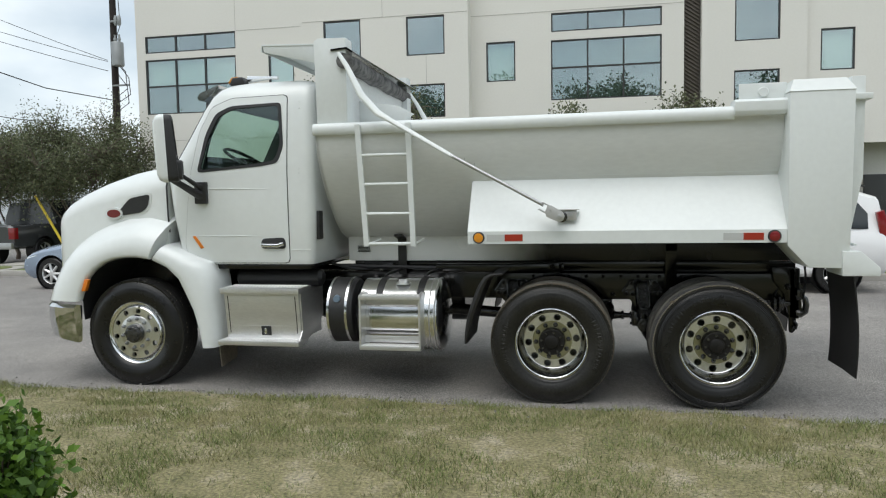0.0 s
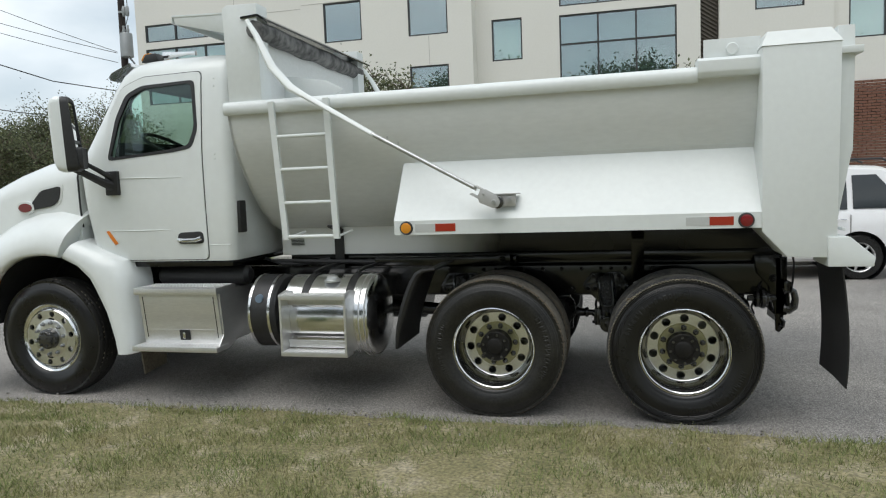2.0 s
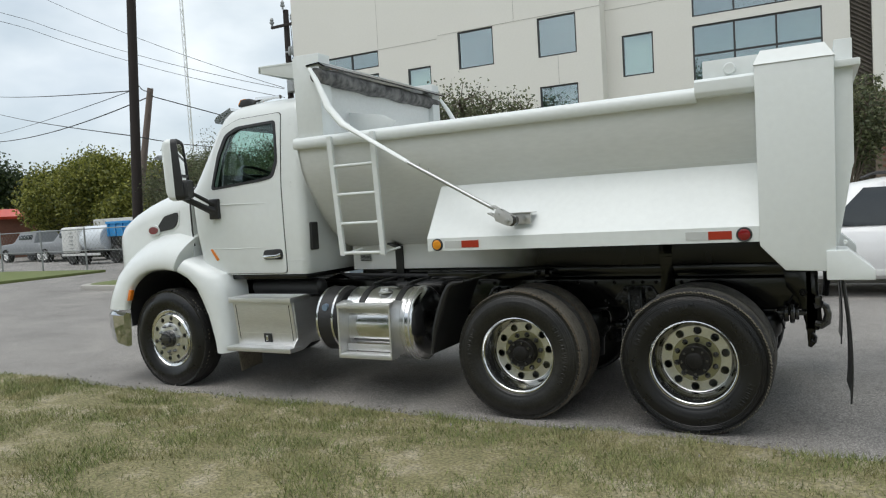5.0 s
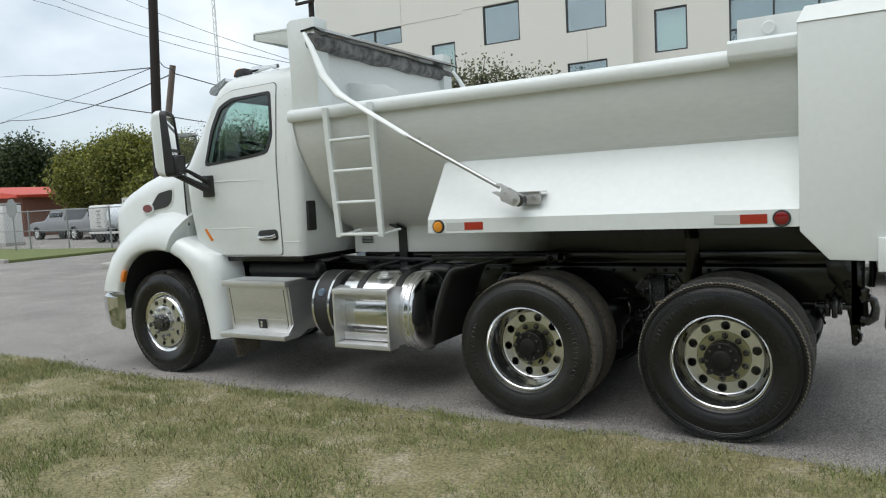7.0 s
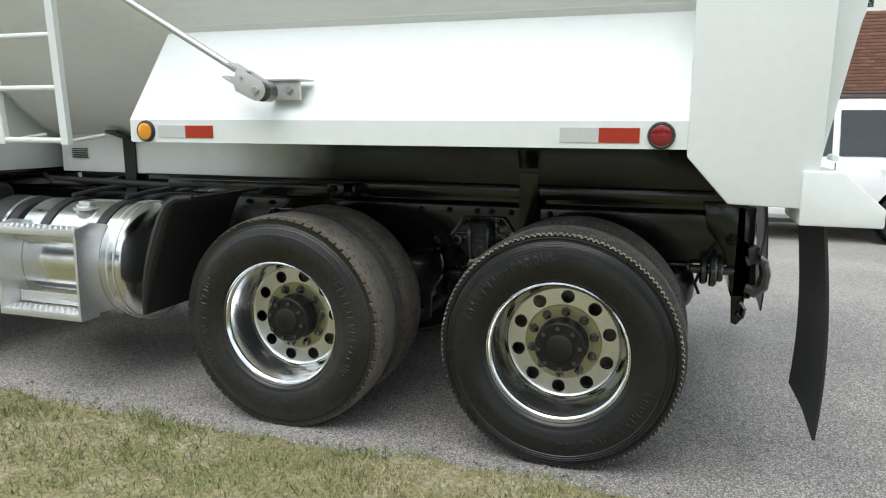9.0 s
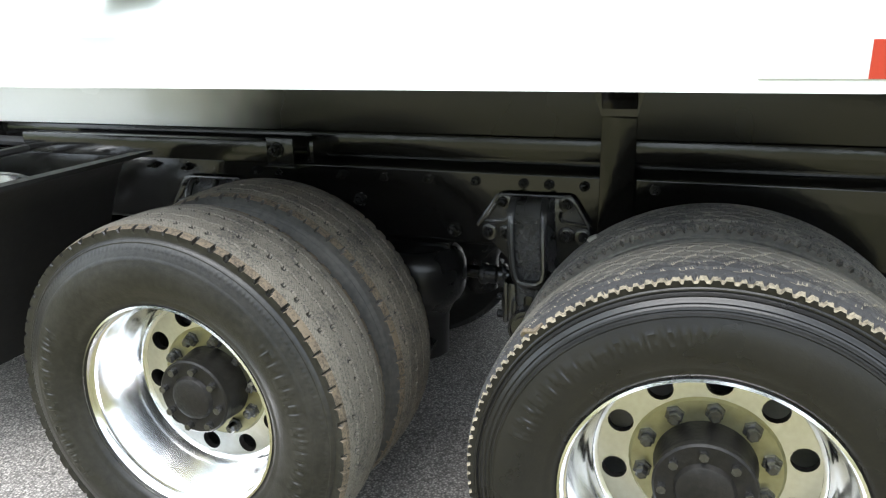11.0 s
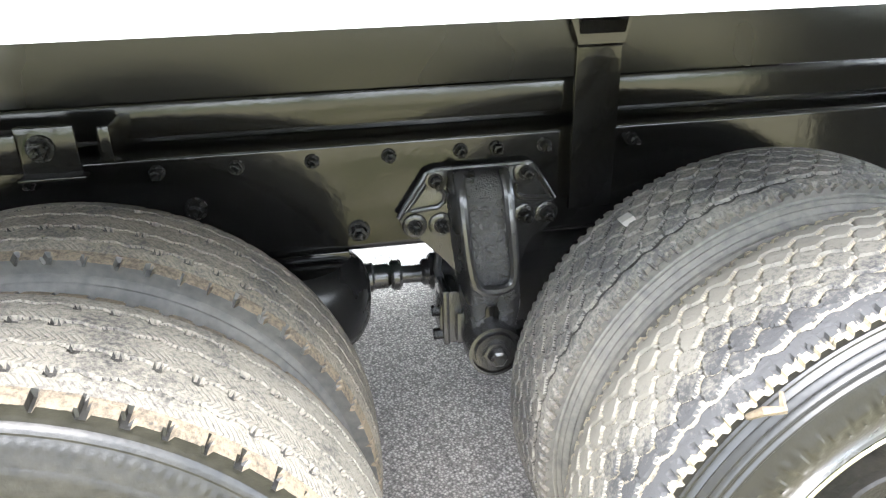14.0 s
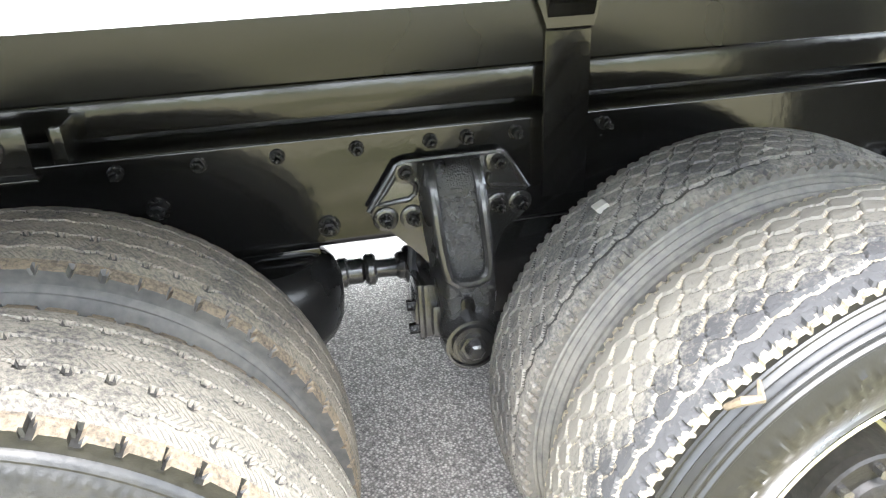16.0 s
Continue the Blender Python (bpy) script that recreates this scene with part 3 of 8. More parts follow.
def cut(base, cutter):
    """The bmesh base less the bmesh cutter."""
    obs = []
    for b in (base, cutter):
        bmesh.ops.recalc_face_normals(b, faces=b.faces[:])
        me = bpy.data.meshes.new("tmp")
        b.to_mesh(me)
        b.free()
        obs.append(new("tmp", me))
    md = obs[0].modifiers.new("cut", "BOOLEAN")
    md.object, md.operation, md.solver = obs[1], "DIFFERENCE", "EXACT"
    bpy.context.view_layer.update()
    me = bpy.data.meshes.new_from_object(obs[0].evaluated_get(bpy.context.evaluated_depsgraph_get()))
    out = bmesh.new()
    out.from_mesh(me)
    for ob in obs:
        old = ob.data
        bpy.data.objects.remove(ob)
        bpy.data.meshes.remove(old)
    bpy.data.meshes.remove(me)
    return out


def cells(x0, x1, z0, z1, holes):
    """The rectangles of a wall that are left round its openings."""
    xs = sorted({x0, x1, *[v for h in holes for v in h[:2] if x0 < v < x1]})
    zs = sorted({z0, z1, *[v for h in holes for v in h[2:] if z0 < v < z1]})
    for a, b in zip(xs, xs[1:]):
        run = None
        for c, d in zip(zs, zs[1:]):
            mx, mz = (a + b) / 2, (c + d) / 2
            if any(h[0] < mx < h[1] and h[2] < mz < h[3] for h in holes):
                if run:
                    yield a, b, *run
                run = None
            else:
                run = (run[0], d) if run else (c, d)
        if run:
            yield a, b, *run


# ---- ground, road, kerbs ----
def sheet(x0, x1, y0, y1, z, nx=1, ny=1, rough=0.0):
    bm = bmesh.new()
    vs = [[bm.verts.new((x0 + (x1 - x0) * i / nx, y0 + (y1 - y0) * j / ny,
                         z + (rough * noise.noise(Vector((i * 0.61, j * 0.57, 3.3))) if rough else 0))) for j in range(ny + 1)] for i in range(nx + 1)]
    for i in range(nx):
        for j in range(ny):
            bm.faces.new((vs[i][j], vs[i + 1][j], vs[i + 1][j + 1], vs[i][j + 1]))
    return bm


solo("ground", sheet(-900, 900, -900, 900, -0.03), FARGRASS, "flat grassy ground reaching the horizon", kind="structure")
# street along x, and the cross street that opens beyond the building's corner
solo("road", sheet(-400, 400, -0.35, 9.2, 0.0), ASPHALT, "worn grey chip-seal asphalt street", kind="structure")
solo("side_road", sheet(-24.0, -16.5, 9.2, 200, -0.004), ASPHALT, "grey asphalt side street", kind="structure")


def verge_edge(x):
    return 0.0 + 0.07 * noise.noise(Vector((x * 0.9, 0.3, 0))) + 0.05 * noise.noise(Vector((x * 3.7, 1.3, 0))) + 0.035 * noise.noise(Vector((x * 11.0, 2.3, 0))) - 0.02 * x / 3


bm = bmesh.new()
rows = []
for i in range(721):
    x = -20 + 30 * i / 720
    e = verge_edge(x)
    rows.append([bm.verts.new((x, e - d, 0.012 + (0.03 * min(d, 1.0)) + 0.02 * noise.noise(Vector((x * 1.1, d * 1.7, 5)))
                               - (0.02 if d == 0 else 0))) for d in (0, 0.06, 0.15, 0.3, 0.5, 0.8, 1.2, 1.7, 2.3, 3, 4, 6, 9, 14)])
for a, b in zip(rows, rows[1:]):
    for j in range(len(a) - 1):
        bm.faces.new((a[j], b[j], b[j + 1], a[j + 1]))
solo("grass_verge", bm, VERGE, "patchy dry grass verge with bare soil beside the street", kind="structure")

# far kerb, pavement and planting strip
for x0, x1 in ((-16.5, 120.0), (-120.0, -24.0)):
    solo("kerb", box(x0, x1, 9.2, 9.36, -0.02, 0.13, 0.02), CONCRETE, "worn concrete kerb along the street", kind="structure")
    solo("planting_strip", box(x0, x1, 9.362, 10.9 if x0 > -20 else 14.15, -0.02, 0.10, 0.02), FARGRASS, "mown green grass strip behind the kerb", kind="structure")
solo("pavement", box(-16.3, 120, 10.9, 12.3, -0.02, 0.12, 0.01), CONCRETE, "pale concrete pavement before the building", kind="structure")
solo("forecourt", sheet(-16.3, 120, 12.3, 17.0, 0.08), FARGRASS, "planted ground before the building", kind="structure")
bm = prism(rounded([(-17.7, 8.15), (-14.6, 8.15), (-14.6, 10.5), (-17.7, 10.5)], 0.9, 6), "z", -0.02, 0.135, 0.02)
solo("corner_grass", prism(rounded([(-17.47, 8.38), (-14.83, 8.38), (-14.83, 10.27), (-17.47, 10.27)], 0.75, 6), "z", 0.1, 0.15, 0.01), FARGRASS, "worn grass inside the corner kerb", kind="structure")
solo("kerb_corner", bm, CONCRETE, "rounded concrete kerb at the street corner", kind="structure")
solo("yard", sheet(-70, -24.2, 14.15, 60, -0.01), ASPHALT, "grey gravelled storage yard behind the fence", kind="structure")

# ---- apartment building across the street ----
BY, BF = 16.05, 15.5           # face of the middle bay, and of the forward bay
BX0, BXM, BX1, BTOP = -14.83, -3.85, 14.0, 11.2
building = thing("apartment_building", (0, BY, 0), "cream stucco apartment building with dark framed windows", "building")
OPEN = {  # x0, x1, z0, z1, columns, row splits, dressing
    "a": (-14.51, -11.32, 6.59, 7.13, 3, [], "dark"),
    "b": (-14.53, -11.33, 4.62, 6.38, 3, [5.52], "blind"),
    "c": (-8.37, -7.17, 6.06, 7.22, 1, [], "dark"),
    "d": (-5.74, -4.56, 6.03, 7.19, 1, [], "pale"),
    "e": (-10.22, -9.37, 5.26, 6.34, 1, [], "blind"),
    "f": (-5.74, -4.57, 4.17, 5.17, 1, [], "shade"),
    "g": (-3.39, -2.51, 5.22, 6.40, 1, [], "blind"),
    "h": (-1.44, 1.72, 6.59, 7.14, 3, [], "dark"),
    "i": (-1.45, 1.72, 4.585, 6.35, 3, [5.54], "half"),
    "j": (3.70, 4.90, 6.01, 7.75, 1, [], "dark"),
    "k": (3.69, 4.90, 4.08, 5.20, 1, [], "shade"),
    "l": (5.98, 6.86, 5.10, 6.25, 1, [], "blind"),
}
HOLES = [v[:4] for v in OPEN.values()]
face_y = lambda x: BF if x < BXM else BY if x < 5.6 else BY + 0.12


def wall_part(name, x0, x1, z0, z1, y, material, label, holes=()):
    bm = bmesh.new()
    for a, b, c, d in cells(x0, x1, z0, z1, holes):
        box(a, b, y, y + 0.25, c, d, bm=bm)
    bmesh.ops.remove_doubles(bm, verts=bm.verts[:], dist=1e-4)
    return part(name, bm, material, building, label)


inside = lambda a, b: [h for h in HOLES if h[0] > a and h[1] < b]
wall_part("wall", BX0, BXM, 0.0, BTOP, BF, STUCCO, "cream stucco wall of the forward bay", inside(BX0, BXM))
wall_part("wall", BXM, 2.33, 0.0, BTOP, BY, STUCCO, "cream stucco wall bay", inside(BXM, 2.33))
wall_part("wall", 2.81, 5.6, 4.0, BTOP, BY, STUCCO, "cream stucco wall", inside(2.81, 5.6))
wall_part("wall", 5.6, BX1, 3.07, BTOP, BY + 0.12, STUCCO, "cream stucco wall", inside(5.6, BX1))
part("side_wall", box(BXM - 0.25, BXM, BF + 0.25, BY + 0.25, 0, BTOP), STUCCO, building)
part("side_wall", box(BX0, BX0 + 0.25, BF + 0.25, BY + 14, 0, BTOP), STUCCO, building)
part("side_wall", box(BX1 - 0.25, BX1, BY + 0.37, BY + 14, 0, BTOP), STUCCO, building)
part("rear_wall", box(BX0, BX1, BY + 14, BY + 14.25, 0, BTOP), STUCCO, building)
part("roof", box(BX0 + 0.25, BX1, BY + 0.38, BY + 14, BTOP - 0.3, BTOP - 0.02), CONCRETE, building, "flat grey roof")
part("inner_partition", box(BX0 + 0.26, BX1 - 0.26, BY + 1.6, BY + 1.7, 0, BTOP - 0.35), SHADE, building, "dim room wall behind the windows")
# recessed corrugated chase between two bays
rec = part("corrugated_recess", box(2.33, 2.81, BY + 0.31, BY + 0.42, 0.0, BTOP), CORRUG, building, "brown corrugated metal in a recess")
# ribs laid slantwise
for i in range(96):
    z = 0.3 + 0.11 * i
    part("corrugation", prism([(2.335, z), (2.805, z - 0.33), (2.805, z - 0.28), (2.335, z + 0.05)], "y", BY + 0.265, BY + 0.308, 0.01, 1), CORRUG, rec)
# score lines in the stucco
for x0, x1, z, y in ((-11.3, -9.1, 7.125, BF), (-9.06, BXM, 7.225, BF), (BXM, 2.33, 7.19, BY), (BX0, BXM, 3.75, BF), (BXM, 2.33, 3.8, BY)):
    part("score_line", box(x0, x1, y - 0.006, y + 0.002, z, z + 0.016), SCORE, building)
for x, z0, z1 in ((-11.315, 7.145, BTOP), (-6.48, 7.245, BTOP), (-5.14, 5.18, 6.02)):
    part("score_line", box(x, x + 0.014, BF - 0.006, BF + 0.002, z0, z1), SCORE, building)


def window(x0, x1, z0, z1, cols, splits, dress):
    y = face_y(x0)
    f = bmesh.new()
    w = 0.04
    for a, b, c, d in ((x0, x1, z0, z0 + w), (x0, x1, z1 - w, z1), (x0, x0 + w, z0 + w, z1 - w), (x1 - w, x1, z0 + w, z1 - w)):
        box(a, b, y + 0.02, y + 0.11, c, d, bm=f)
    win = part("window", f, FRAME, building, "dark bronze window frame")
    xs = [x0 + w + (x1 - x0 - 2 * w) * i / cols for i in range(cols + 1)]
    zs = [z0 + w, *splits, z1 - w]
    for x in xs[1:-1]:
        part("mullion", box(x - 0.024, x + 0.024, y + 0.025, y + 0.10, z0 + w, z1 - w), FRAME, win)
    for z in splits:
        part("transom", box(x0 + w, x1 - w, y + 0.03, y + 0.095, z - 0.024, z + 0.024), FRAME, win)
    for a, b in zip(xs, xs[1:]):
        for c, d in zip(zs, zs[1:]):
            p = part("pane", box(a, b, y + 0.06, y + 0.066, c, d), WINGLASS, win)
            p.visible_shadow = False
            low = splits and c == zs[0]
            if dress in ("blind", "half") and not low:
                s = bmesh.new()
                bottom = c
                k = int((d - bottom) / 0.05)
                for i in range(k):
                    z = d - 0.05 * i
                    prism([(y + 0.150, z - 0.004), (y + 0.135, z - 0.052), (y + 0.138, z - 0.053), (y + 0.153, z - 0.004)], "x", a + 0.01, b - 0.01, bm=s)
                part("blind", s, BLIND if dress == "blind" else BLIND_GREY, win, "pale slatted blind" if dress == "blind" else "grey slatted blind")
            elif dress == "shade" or low:
                part("shade", box(a + 0.01, b - 0.01, y + 0.14, y + 0.15, c, d), SHADE, win, "grey drawn shade")
    return win


for v in OPEN.values():
    window(*v)

# dark doorway recess and brick ground floor on the right-hand bay
part("entry_wall", box(5.6, BX1, BY + 0.9, BY + 1.1, 0, 3.1), STUCCO, building, "shaded recessed entry wall")
part("entry_door", box(7.4, 8.3, BY + 0.82, BY + 0.895, 0.0, 2.2, 0.01), FRAME, building, "dark entry door")
brick_wall = part("brick_wall", box(2.81, 5.6, BY - 0.02, BY + 0.25, 0.0, 3.998), MORTAR, building, "red-brown brick ground floor wall")

# ---- iron fence and hedge before the entry ----
fence = thing("iron_fence", (9.5, 12.6, 0.1), "black iron picket fence before the building", "fence")
for z in (0.35, 1.45):
    part("rail", box(5.2, 14.0, 12.58, 12.62, z, z + 0.03), FRAME, fence)
pk = finish(box(-0.009, 0.009, -0.009, 0.009, 0.0, 1.5), FRAME)
for i in range(74):
    twin("picket", pk, fence, Matrix.Translation((5.25 + 0.12 * i, 12.6, 0.12)))


# ---- the dump truck ----
C = 1.26                       # middle of the truck
truck = thing("dump_truck", (-1.0, C, 0.0), "white three-axle dump truck with polished wheels, parked at the kerbside", "truck")
mir = lambda y: 2 * C - y

# chassis
FY = 0.90                      # outer face of the near frame rail
for s in (0, 1):
    f = (lambda y: y) if s == 0 else mir
    y0, y1 = sorted((f(FY), f(FY + 0.09)))
    out, r = [], 0.020
    for cz, a0 in ((0.765 + r, 270), (1.02 - r, 180)):
        out += [(FY + r + r * math.cos(radians(a0 - 15 * k)), cz + r * math.sin(radians(a0 - 15 * k))) for k in range(7)]
    prof = [(FY + 0.09, 0.765)] + out + [(FY + 0.09, 1.02), (FY + 0.09, 1.01), (FY + 0.012, 1.01), (FY + 0.012, 0.775), (FY + 0.09, 0.775)]
    part("frame_rail", prism([(f(y), z) for y, z in prof], "x", -5.2, 1.42), CHASSIS, truck, "glossy black frame rail", 40)
    bm = box(-2.5, 1.40, *sorted((f(FY - 0.012), f(FY + 0.09))), 1.050, 1.119, 0.008)
    part("subframe_rail", bm, CHASSIS, truck)
    # added strip: its black stands in for shade in the gap above the rail
    part("frame_liner", box(-2.5, 1.40, *sorted((f(FY + 0.070), f(FY + 0.088))), 1.0215, 1.0495), CHASSIS, truck, "black liner strip between frame and subframe")
    # long sill of the tub: white towards the front, black behind
    bm = box(-2.64, 1.36, *sorted((f(0.862), f(0.95))), 1.125, 1.36, 0.004)
    part("body_sill", bm, SILL, truck, "white sill under the tub, oversprayed black behind")
for x in (-4.9, -3.4, -2.5, -1.6, -0.25, 0.45, 1.3):
    part("crossmember", box(x - 0.05, x + 0.05, FY + 0.02, mir(FY + 0.02), 0.84, 0.98, 0.01), CHASSIS, truck)
part("rear_crossmember", box(1.34, 1.43, 0.86, mir(0.86), 0.62, 1.06, 0.012), CHASSIS, truck, "black rear frame plate")

# ---- tyres and wheels ----
def tyre_mesh(style, segs, nt, ns, seed):
    """One tyre round the y axis, outside towards -y: ribbed or lugged tread, moulded rings on the side."""
    rng = np.random.RandomState(seed)
    W, R, RB = 0.121, 0.512, 0.293
    side = []
    top = R - 0.026
    for r in list(np.linspace(RB, 0.43, ns // 2, endpoint=False)) + list(np.linspace(0.43, top, ns - ns // 2, endpoint=False)):
        t = (r - RB) / (top - RB)
        y = 0.108 + 0.034 * math.sin(math.pi * min(1.0, t * 1.06)) ** 0.8 + 0.010 * t
        side.append((-y, r))
    tread = []
    for i in range(nt + 1):
        u = -1 + 2 * i / nt
        tread.append((u * W, R - 0.014 * abs(u) ** 3.5))
    prof = np.array(side + tread + [(-y, r) for y, r in side[::-1]])
    n = len(prof)
    th = np.linspace(0, 2 * np.pi, segs, endpoint=False)
    Y = np.repeat(prof[None, :, 0], segs, 0)
    RR = np.repeat(prof[None, :, 1], segs, 0)
    S = (th * R)[:, None] + 0 * Y
    tri = lambda v: 2 * np.abs((v % 1.0) * 2 - 1) - 1
    on = np.zeros(n, bool)
    on[len(side):len(side) + nt + 1] = True
    d = np.zeros_like(Y)
    circ = 2 * np.pi * R
    # slow uneven drift of every edge, as worn tread has
    drift = sum(rng.uniform(0.4, 1.0) * np.sin(S * q + Y * r + rng.uniform(0, 6)) for q, r in ((31, 40), (57, -70), (113, 90), (190, 160), (260, -210))) / 3.0
    if style == "rib":
        p = circ / 70
        for k, y0 in enumerate((-0.070, -0.026, 0.026, 0.070)):
            z = y0 + 0.0035 * tri(S / p + 0.25 * k) + 0.0008 * drift
            d = np.maximum(d, np.where(np.abs(Y - z) < 0.0020, 0.0045, 0))
            # small pockets where the groove turns
            ph = np.abs(((S / p + 0.25 * k) % 1.0) - 0.5) * p
            d = np.maximum(d, np.where((np.abs(Y - z) < 0.0080) & (ph < 0.0052) & (np.sin(S * 17 + 3 * k) > -0.1), 0.0070, 0))
        no = (S / p).astype(int) % 70
        wide, off, deep_in = 0.005 + 0.006 * rng.rand(70), 0.006 * rng.rand(70), 0.100 + 0.008 * rng.rand(70)
        edge = (np.abs(Y) > deep_in[no] + 0.0012 * drift) & (np.abs((S % p) - p / 2 - off[no] + 0.0008 * drift) < wide[no] * (0.35 + 18 * np.clip(np.abs(Y) - deep_in[no], 0, 0.02)))
        d = np.maximum(d, np.where(edge, 0.0085, 0))
    else:
        p = circ / 66
        rows = (-0.080, -0.050, -0.018, 0.014, 0.046, 0.078)
        zig = [y0 + (0.0026 if k == 0 else 0.0054) * np.clip(1.35 * tri(S / p + 0.5 * (k % 2)), -1, 1) + 0.0026 * drift for k, y0 in enumerate(rows)]
        for k, z in enumerate(zig):
            d = np.maximum(d, np.where(np.abs(Y - z) < (0.0058 if k == 0 else 0.0036) + 0.0020 * drift * np.sin(S * 41 + 4 * k), 0.0055, 0))
        for k in range(len(rows) - 1):
            # short cross cut where two neighbouring waves come closest
            ph = (S / p + (0.5 if k % 2 else 0.0) + 0.22 * (Y - zig[k]) / 0.03 + 0.03 * drift) % 1.0
            inr = (Y > zig[k]) & (Y < zig[k + 1])
            d = np.maximum(d, np.where(inr & (np.minimum(ph, 1 - ph) * p < 0.0018 + 0.0014 * drift), 0.0040, 0))
        out_y = np.abs(Y) - 0.100
        wedge = (out_y > 0) & (np.abs(((S / p + 0.25 + 0.04 * drift) % 0.5) - 0.25) * p < 0.0022 + 0.22 * np.minimum(out_y, 0.014))
        d = np.maximum(d, np.where(wedge, 0.007, 0))
    d *= on[None, :]
    wob = 0.0009 * rng.rand(*d.shape) * on[None, :]
    RR = RR - d - wob
    # side: rings near the shoulder and blurred raised marks
    sgn = np.sign(Y)
    sidew = ~on
    ring = np.zeros(n)
    rp = prof[:, 1]
    if style == "rib":
        ring[sidew] = np.where((rp[sidew] > 0.466) & (rp[sidew] < 0.473), 0.002, 0) + np.where((rp[sidew] > 0.428) & (rp[sidew] < 0.432), 0.0012, 0)
    else:
        ring[sidew] = np.where((rp[sidew] > 0.435) & (rp[sidew] < 0.482), 0.0030 * (np.sin((rp[sidew] - 0.435) * 2 * np.pi / 0.0105) > 0), 0)
    ring[sidew] += np.where((rp[sidew] > 0.305) & (rp[sidew] < 0.318), 0.003, 0)
    out = np.repeat(ring[None, :], segs, 0)
    if style == "rib":
        out += np.where((rp > 0.450)[None, :] & (rp < 0.458)[None, :] & sidew[None, :] & (np.arange(segs) % 4 < 2)[:, None], 0.0010, 0)
    mark = (rp[None, :] > 0.375) & (rp[None, :] < 0.412) & sidew[None, :]
    # blurred raised bars where the maker's marks sit
    lw = 0.034
    col = np.floor((S * 0.78) / lw * 4).astype(int)
    row = np.clip(((rp - 0.375) / 0.037 * 4).astype(int), 0, 3)
    bits = rng.rand(4096, 4) < 0.62
    blocks = (np.sin(th * 2.0 + seed) > 0.35)[:, None] & (col % 4 != 3) & bits[col % 4096, np.repeat(row[None, :], segs, 0)]
    out += np.where(mark & blocks, 0.0022, 0)
    Y = Y + sgn * out
    X = RR * np.cos(th)[:, None]
    Z = RR * np.sin(th)[:, None]
    verts = np.stack([X, Y, Z], -1).reshape(-1, 3)
    i = np.arange(segs)[:, None]
    j = np.arange(n - 1)[None, :]
    i2 = (i + 1) % segs
    quads = np.stack([i * n + j, i * n + j + 1, i2 * n + j + 1, i2 * n + j], -1).reshape(-1, 4)
    me = bpy.data.meshes.new("tyre")
    me.vertices.add(len(verts))
    me.vertices.foreach_set("co", verts.ravel())
    me.loops.add(quads.size)
    me.loops.foreach_set("vertex_index", quads.ravel().astype(np.int32))
    me.polygons.add(len(quads))
    me.polygons.foreach_set("loop_start", np.arange(0, quads.size, 4, dtype=np.int32))
    me.polygons.foreach_set("loop_total", np.full(len(quads), 4, np.int32))
    yc = np.abs((prof[:-1, 0] + prof[1:, 0]) / 2)
    kind = np.where(on[:-1] & on[1:], np.where(yc > 0.100, 2, 1), 0)
    kind = np.tile(kind, (segs, 1))
    if style == "lug":
        deep = (d[:, :-1] + d[:, 1:]) / 2 > 0.004
        kind = np.where(deep & (kind == 1), 3, kind)
        kind = np.where((kind == 2) & (np.tile(yc, (segs, 1)) < 0.108 + 0.004 * rng.rand(segs, 1)), 1, kind)
    else:
        deep = (d[:, :-1] + d[:, 1:]) / 2 > 0.004
        kind = np.where(deep & (kind == 2), 0, np.where(deep & (kind == 1), 3, kind))
    me.materials.append(RUBBER)
    me.materials.append(TREAD_A if style == "rib" else TREAD_B)
    me.materials.append(SHOULDER)
    me.materials.append(GROOVE)
    me.polygons.foreach_set("material_index", kind.ravel().astype(np.int32))
    me.update(calc_edges=True)
    me.polygons.foreach_set("use_smooth", [True] * len(quads))
    me.set_sharp_from_angle(angle=radians(32))
    return me


def holed_ring(r0, r1, n, rh, hole, y, thick, bm):
    """A flat ring in the plane y with n round hand holes at radius rh."""
    K = 16
    for k in range(n):
        a0 = 2 * math.pi * (k + 0.5) / n
        half = math.pi / n
        front, back, fi, bi = [], [], [], []
        for i in range(K):
            q = 2 * math.pi * (i + 0.5) / K + math.pi / K
            c, s = math.cos(q), math.sin(q)
            m = max(abs(c), abs(s))
            u, v = c / m, s / m
            r = (r0 + r1) / 2 + v * (r1 - r0) / 2
            a = a0 + u * half
            front.append(bm.verts.new((r * math.cos(a), y, r * math.sin(a))))
            hr, ht = rh + hole * s, hole * c
            px = hr * math.cos(a0) - ht * math.sin(a0)
            pz = hr * math.sin(a0) + ht * math.cos(a0)
            fi.append(bm.verts.new((px, y, pz)))
            bi.append(bm.verts.new((px, y + thick, pz)))
        for i in range(K):
            j = (i + 1) % K
            bm.faces.new((front[i], front[j], fi[j], fi[i]))
            bm.faces.new((fi[i], fi[j], bi[j], bi[i]))


def nut_mesh(r, h, material):
    bm = lathe([(-h, r * 0.55), (-h * 0.8, r * 0.86), (-h * 0.25, r * 0.86), (-h * 0.2, r * 1.25), (0, r * 1.3)], (0, 0, 0), "y", 6)
    return finish(bm, material, 20)


